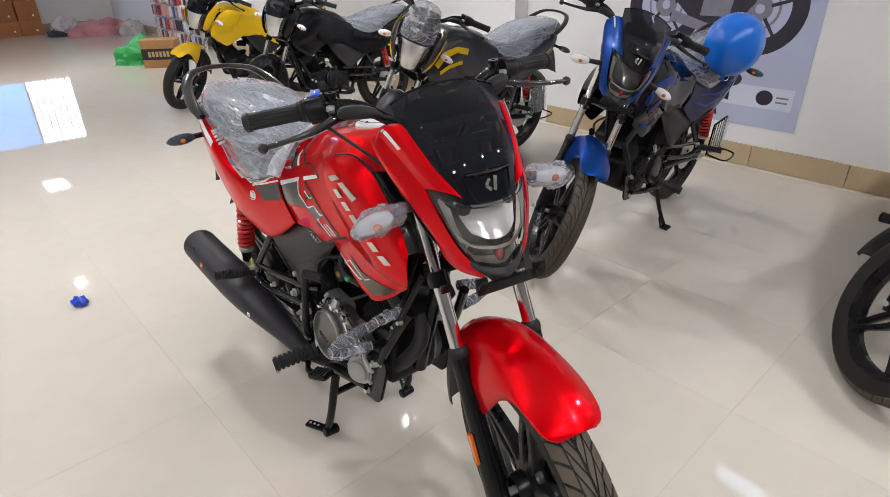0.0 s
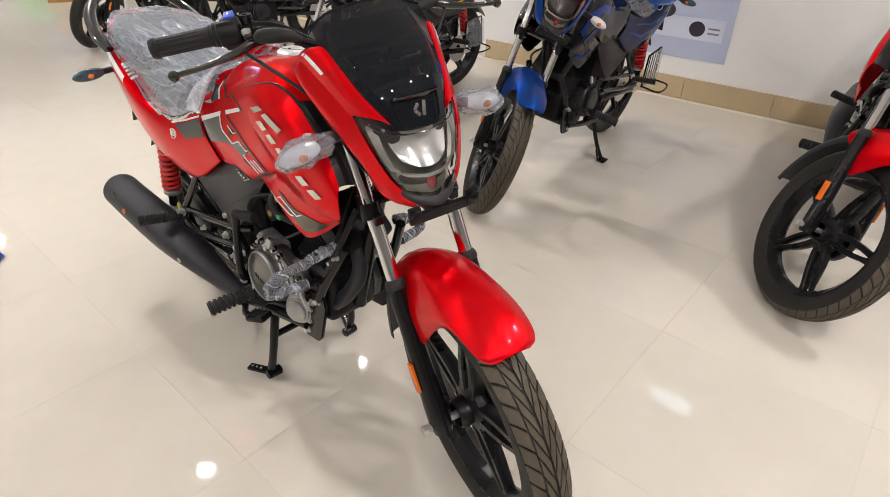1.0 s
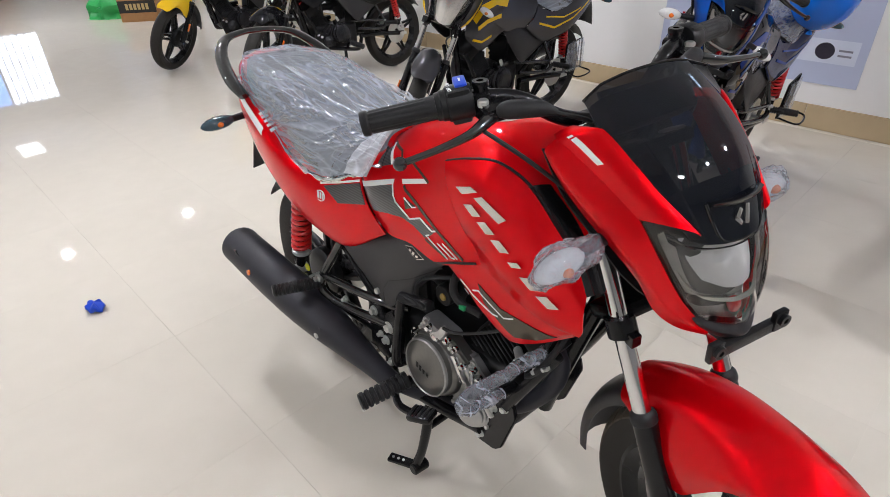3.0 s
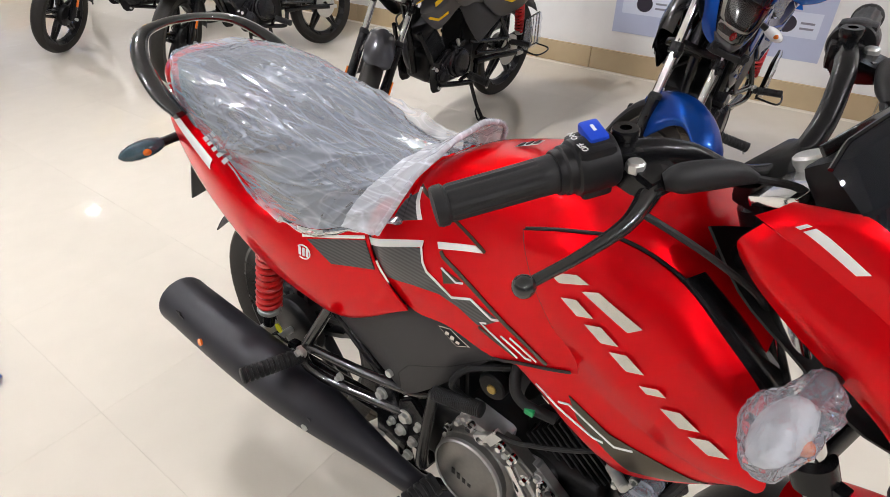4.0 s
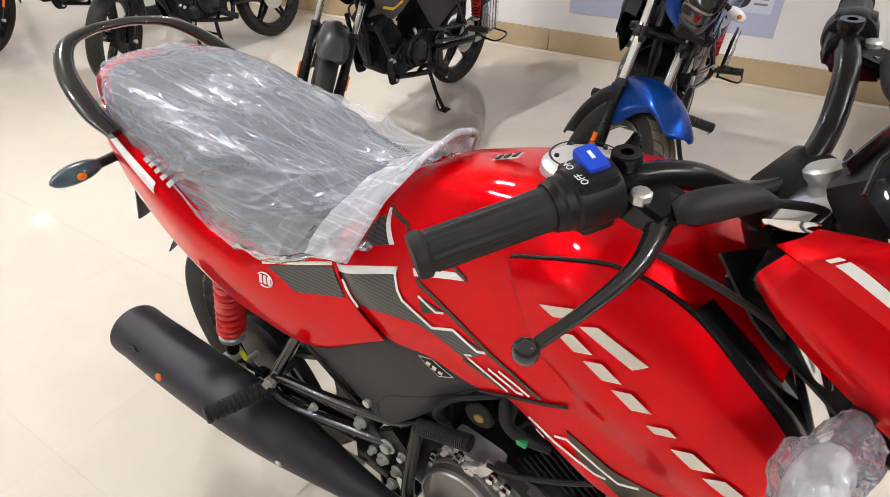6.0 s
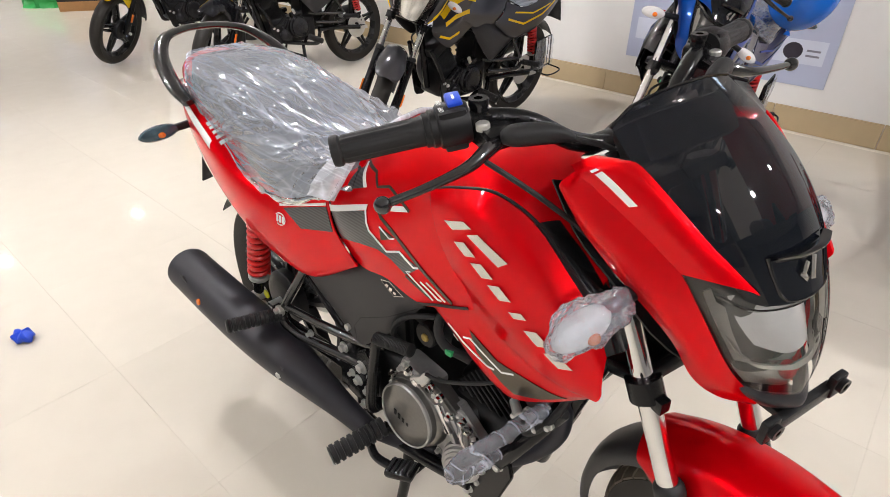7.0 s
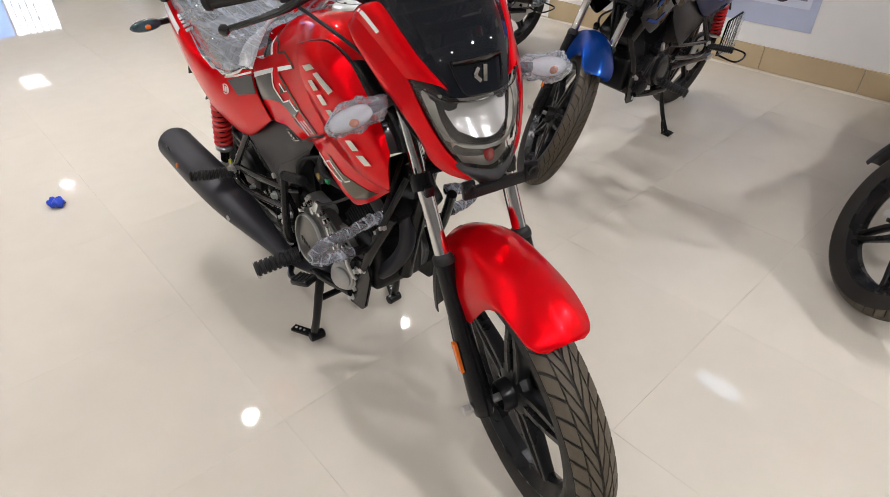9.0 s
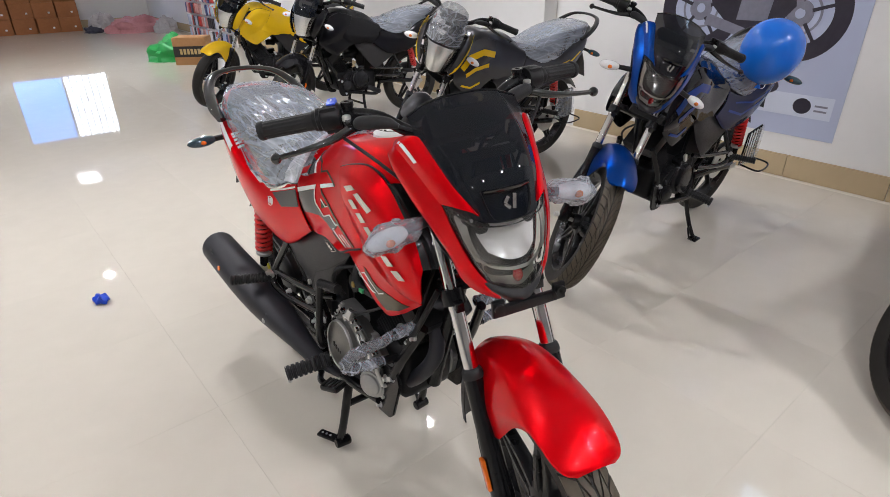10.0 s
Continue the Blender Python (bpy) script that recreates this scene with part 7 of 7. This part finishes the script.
def poster():
    p = thing("wall_poster", Matrix.Translation((0.080, WALL_Y - 0.003, 1.05)), "pale blue wall poster with a dark motorcycle print", "poster")
    part("sheet", box(0, 0, 0, 1.30, 0.004, 1.54, 0.0008), POSTER, p, smooth=False)
    def flat(name, pts, m, lift):
        bm = plate(pts, -0.0022 - lift, -0.0020 - lift + 0.0002)
        part(name, bm, m, p, smooth=False)
    def ring(cx, cz, r0, r1, m, lift):
        bm = bmesh.new()
        rows = [[(cx + r * math.cos(2 * math.pi * k / 48), -0.0022 - lift, cz + r * math.sin(2 * math.pi * k / 48)) for r in (r0, r1)] for k in range(49)]
        grid(bm, rows)
        bmesh.ops.recalc_face_normals(bm, faces=bm.faces)
        bmesh.ops.solidify(bm, geom=bm.faces[:], thickness=0.0002)
        part("printed_wheel", bm, m, p, smooth=False)
    ring(0.27, -0.02, 0.19, 0.29, POSTER_DARK, 0.0006)
    ring(0.27, -0.02, 0.03, 0.08, POSTER_MID, 0.0006)
    ring(-0.38, -0.02, 0.19, 0.29, POSTER_DARK, 0.0006)
    ring(-0.38, -0.02, 0.03, 0.08, POSTER_MID, 0.0006)
    flat("printed_body", [(-0.30, 0.0), (-0.12, -0.16), (0.12, -0.14), (0.24, 0.02), (0.20, 0.22), (0.36, 0.30), (0.10, 0.34), (-0.10, 0.42), (-0.34, 0.48), (-0.42, 0.30)], POSTER_DARK, 0.0009)
    flat("printed_tank", [(-0.24, 0.30), (-0.02, 0.26), (0.02, 0.36), (-0.16, 0.44)], POSTER_MID, 0.0014)
    flat("printed_engine", [(-0.12, -0.08), (0.08, -0.08), (0.10, 0.08), (-0.10, 0.12)], POSTER_MID, 0.0014)
    flat("printed_band", [(-0.60, -0.64), (0.60, -0.64), (0.60, -0.50), (-0.60, -0.50)], POSTER_PALE, 0.0006)
    ring(0.27, -0.02, 0.115, 0.130, POSTER_MID, 0.0006)
    ring(-0.38, -0.02, 0.115, 0.130, POSTER_MID, 0.0006)
    for wx in (0.27, -0.38):
        for a in range(5):
            t = a * 2 * math.pi / 5 + 0.3
            flat("printed_spoke", [(wx + r * math.cos(t + e), -0.02 + r * math.sin(t + e)) for r, e in ((0.07, -0.16), (0.195, -0.05), (0.195, 0.05), (0.07, 0.16))], POSTER_DARK, 0.0010)
    flat("printed_fork", [(0.24, 0.02), (0.29, 0.0), (0.17, 0.46), (0.13, 0.44)], POSTER_MID, 0.0014)
    flat("printed_exhaust", [(-0.34, -0.12), (-0.02, -0.20), (0.02, -0.15), (-0.32, -0.05)], POSTER_MID, 0.0014)
    flat("printed_seat", [(-0.40, 0.40), (-0.12, 0.36), (-0.10, 0.42), (-0.36, 0.52)], POSTER_DARK, 0.0016)
    for cx in (-0.45, -0.05, 0.18, 0.42):
        flat("printed_thumbnail", [(cx + 0.055 * math.cos(a * math.pi / 8) * (1.3 if cx == 0.18 else 1), -0.57 + 0.05 * math.sin(a * math.pi / 8) + (0.10 if cx == 0.18 else 0)) for a in range(16)], POSTER_DARK, 0.0010)
    for k, cx in enumerate((-0.33, 0.07, 0.54)):
        for r in range(2):
            flat("text_bar", [(cx - 0.045, -0.565 - 0.03 * r), (cx + 0.03, -0.565 - 0.03 * r), (cx + 0.03, -0.553 - 0.03 * r), (cx - 0.045, -0.553 - 0.03 * r)], POSTER_MID, 0.0010)
    flat("text_bar", [(-0.52, -0.45), (-0.30, -0.45), (-0.30, -0.435), (-0.52, -0.435)], TAIL_RED, 0.0010)


poster()

# balloon
bal = thing("balloon", Matrix.Translation((0.705, 2.36, 0.952)), "round blue balloon tied to the blue motorcycle's rail", "balloon")
part("skin", lathe([(0, -0.153)] + [(0.136 * math.sin(a) * (1 - 0.06 * math.cos(a)), -0.148 * math.cos(a)) for a in [math.pi * k / 24 for k in range(1, 24)]] + [(0, 0.149)], (0, 0, 0), (0.1, 0.1, 1), 40), BALLOON, bal)
part("string", tube([(-0.016, -0.016, -0.163), (-0.05, 0.14, -0.19), (-0.10, 0.30, -0.16), (-0.14, 0.44, -0.091)], 0.0015, 6, 16), WHITE_DECAL, bal)
part("knot", lathe([(0.004, -0.150), (0.010, -0.158), (0.014, -0.168), (0.0, -0.166)], (0, 0, 0), (0.1, 0.1, 1), 12), BALLOON, bal)

# crumpled blue cap on the floor
capo = blob((0, 0, 0.018), (0.040, 0.030, 0.018), 24, 14)
for v in capo.verts:
    a = math.atan2(v.co.y, v.co.x)
    v.co.z = max(0.001, v.co.z + 0.010 * math.sin(5 * a) * (v.co.xy.length / 0.04))
cap_ob = part("blue_cap", crumple(capo, 0.004, 60, 1.0), BLUE_BUTTON, None)
for v in cap_ob.data.vertices:
    v.co.z = max(v.co.z, 0.0005)
cap_ob.matrix_world = pose(-0.775, -0.387, 0.0, 0, 0, 30)
tagged(cap_ob, "small crumpled blue plastic cap on the floor", "plastic cap")


def carton(x, y, z, sx, sy, sz, deg, m, label, group="", printed=False, cat_name="carton"):
    c = thing("cardboard_box", pose(x, y, z, 0, 0, deg), label, cat_name, group)
    part("body", box(0, 0, sz / 2, sx, sy, sz, 0.004), m, c)
    for s in (-1, 1):
        part("flap", box(0, s * sy * 0.25, sz + 0.0025, sx * 0.99, sy * 0.485, 0.004, 0.001), m, c)
    if printed:
        part("printed_band", box(sx / 2 + 0.001, 0, sz * 0.50, 0.003, sy * 0.995, sz * 0.40, 0.0005), BLACK_PRINT, c, "black printed band")
        for k in range(6):
            part("lettering_bar", box(sx / 2 + 0.0032, -sy * 0.27 + sy * 0.108 * k, sz * 0.50, 0.002, sy * 0.075, sz * 0.20, 0.0005), TAN_PRINT, c)
    else:
        part("tape", box(sx / 2 + 0.0008, sy * 0.2, sz * 0.35, 0.002, sy * 0.10, 0.035, 0.0004), WHITE_DECAL, c, "white shipping label")
    return c


carton(-7.27, 2.23, 0, 0.36, 0.46, 0.37, -33, CARD, "brown cardboard box with a black printed band", printed=True)
rng = random.Random(5)
for col in range(5):
    hgt = 0.0
    for lv in range(3):
        sz = 0.285 + 0.02 * rng.random()
        carton(-13.80 + 0.03 * rng.random(), 0.02 + 0.42 * col + 0.01 * rng.random(), hgt, 0.48, 0.398, sz, rng.uniform(-2, 2), CARD_RED, "reddish brown carton in a stacked wall", "stacked cartons")
        hgt += sz + 0.006


def heap(name, x, y, sx, sy, sz, m, label, seed):
    bm = bmesh.new()
    bmesh.ops.create_uvsphere(bm, u_segments=40, v_segments=24, radius=1)
    for v in bm.verts:
        d = 1 + 0.35 * noise.noise(v.co * 2.2 + Vector((seed, 0, 0))) + 0.14 * noise.noise(v.co * 6 + Vector((0, seed, 0)))
        v.co = Vector((v.co.x * sx * d, v.co.y * sy * d, max(0.0, v.co.z * sz * d)))
    ob = part(name, bm, m, None)
    ob.location = (x, y, 0)
    return tagged(ob, label, "cloth")


heap("cloth_sack", -12.55, 2.80, 0.36, 0.62, 0.30, CLOTH_PINK, "pale pink cloth heaped on the floor", 1.0)
heap("cloth_sack", -13.10, 2.25, 0.32, 0.30, 0.34, CLOTH_GREY, "grey cloth bundle heaped on the floor", 4.0)
heap("cloth_sack", -13.00, 2.02, 0.25, 0.18, 0.13, CLOTH_DARK, "dark cloth heaped on the floor", 7.0)
heap("cloth_sack", -12.00, 3.22, 0.25, 0.24, 0.28, CLOTH_GREY, "grey cloth bundle heaped on the floor", 9.0)
bag = heap("green_bag", -7.85, 2.18, 0.30, 0.42, 0.32, GREEN, "green plastic bag standing on the floor", 12.0)
tagged(bag, category="bag")

# merchandise rack with many small packets
rack = thing("display_rack", Matrix.Translation((-9.55, WALL_Y - 0.22, 0)), "tall rack hung full of small coloured packets", "display rack")
part("backing", box(0, 0.0, 0.80, 2.2, 0.03, 1.60, 0.004), WALL, rack)
for k in range(7):
    part("rail", box(0, -0.035, 0.22 + 0.22 * k, 2.16, 0.02, 0.015, 0.003), LAMP_RIM, rack)
PACKS = [mat("packet_" + n, c, rough=0.35, grain=0.25, scale=40) for n, c in (("red", (0.50, 0.06, 0.05)), ("white", (0.70, 0.70, 0.70)), ("navy", (0.05, 0.07, 0.20)), ("pink", (0.60, 0.32, 0.30)), ("black", (0.03, 0.03, 0.035)), ("pale_blue", (0.45, 0.52, 0.65)))]
for r in range(7):
    for c in range(24):
        m = PACKS[rng.randrange(6)]
        pk = part("packet", box(-1.02 + 0.089 * c + rng.uniform(-0.01, 0.01), -0.06 - 0.02 * rng.random(), 0.115 + 0.22 * r, 0.072, 0.030, 0.17 + 0.02 * rng.random(), 0.006, Matrix.Rotation(rng.uniform(-0.12, 0.12), 3, "Y"), seg=1), m, rack, smooth=False)

# floor tiles, nearest ones singly
def tile_mesh(size):
    bm = box(0, 0, -0.006, size, size, 0.012, 0)
    me = bpy.data.meshes.new("floor_tile")
    bm.to_mesh(me)
    bm.free()
    me.materials.append(TILE)
    return me


TM = tile_mesh(PITCH - 0.0005)
rest = bmesh.new()
i0, i1 = math.floor((X0 - J0) / PITCH), math.ceil((X1 - J0) / PITCH)
j0, j1 = math.floor((Y0 - J1) / PITCH), math.ceil((WALL_Y - J1) / PITCH)
for i in range(i0, i1):
    for j in range(j0, j1):
        cx, cy = J0 + (i + 0.5) * PITCH, J1 + (j + 0.5) * PITCH
        if cy > WALL_Y + 0.2:
            continue
        if -6.0 < cx < 3.2 and -1.6 < cy < 3.7:
            t = new("floor_tile", TM)
            t.location = (cx, cy, 0)
            t.parent = floor
        else:
            box(cx, cy, -0.006, PITCH - 0.0005, PITCH - 0.0005, 0.012, 0, bm=rest)
tagged(part("floor_tiles_beyond", rest, TILE, floor, smooth=False), kind="stuff")
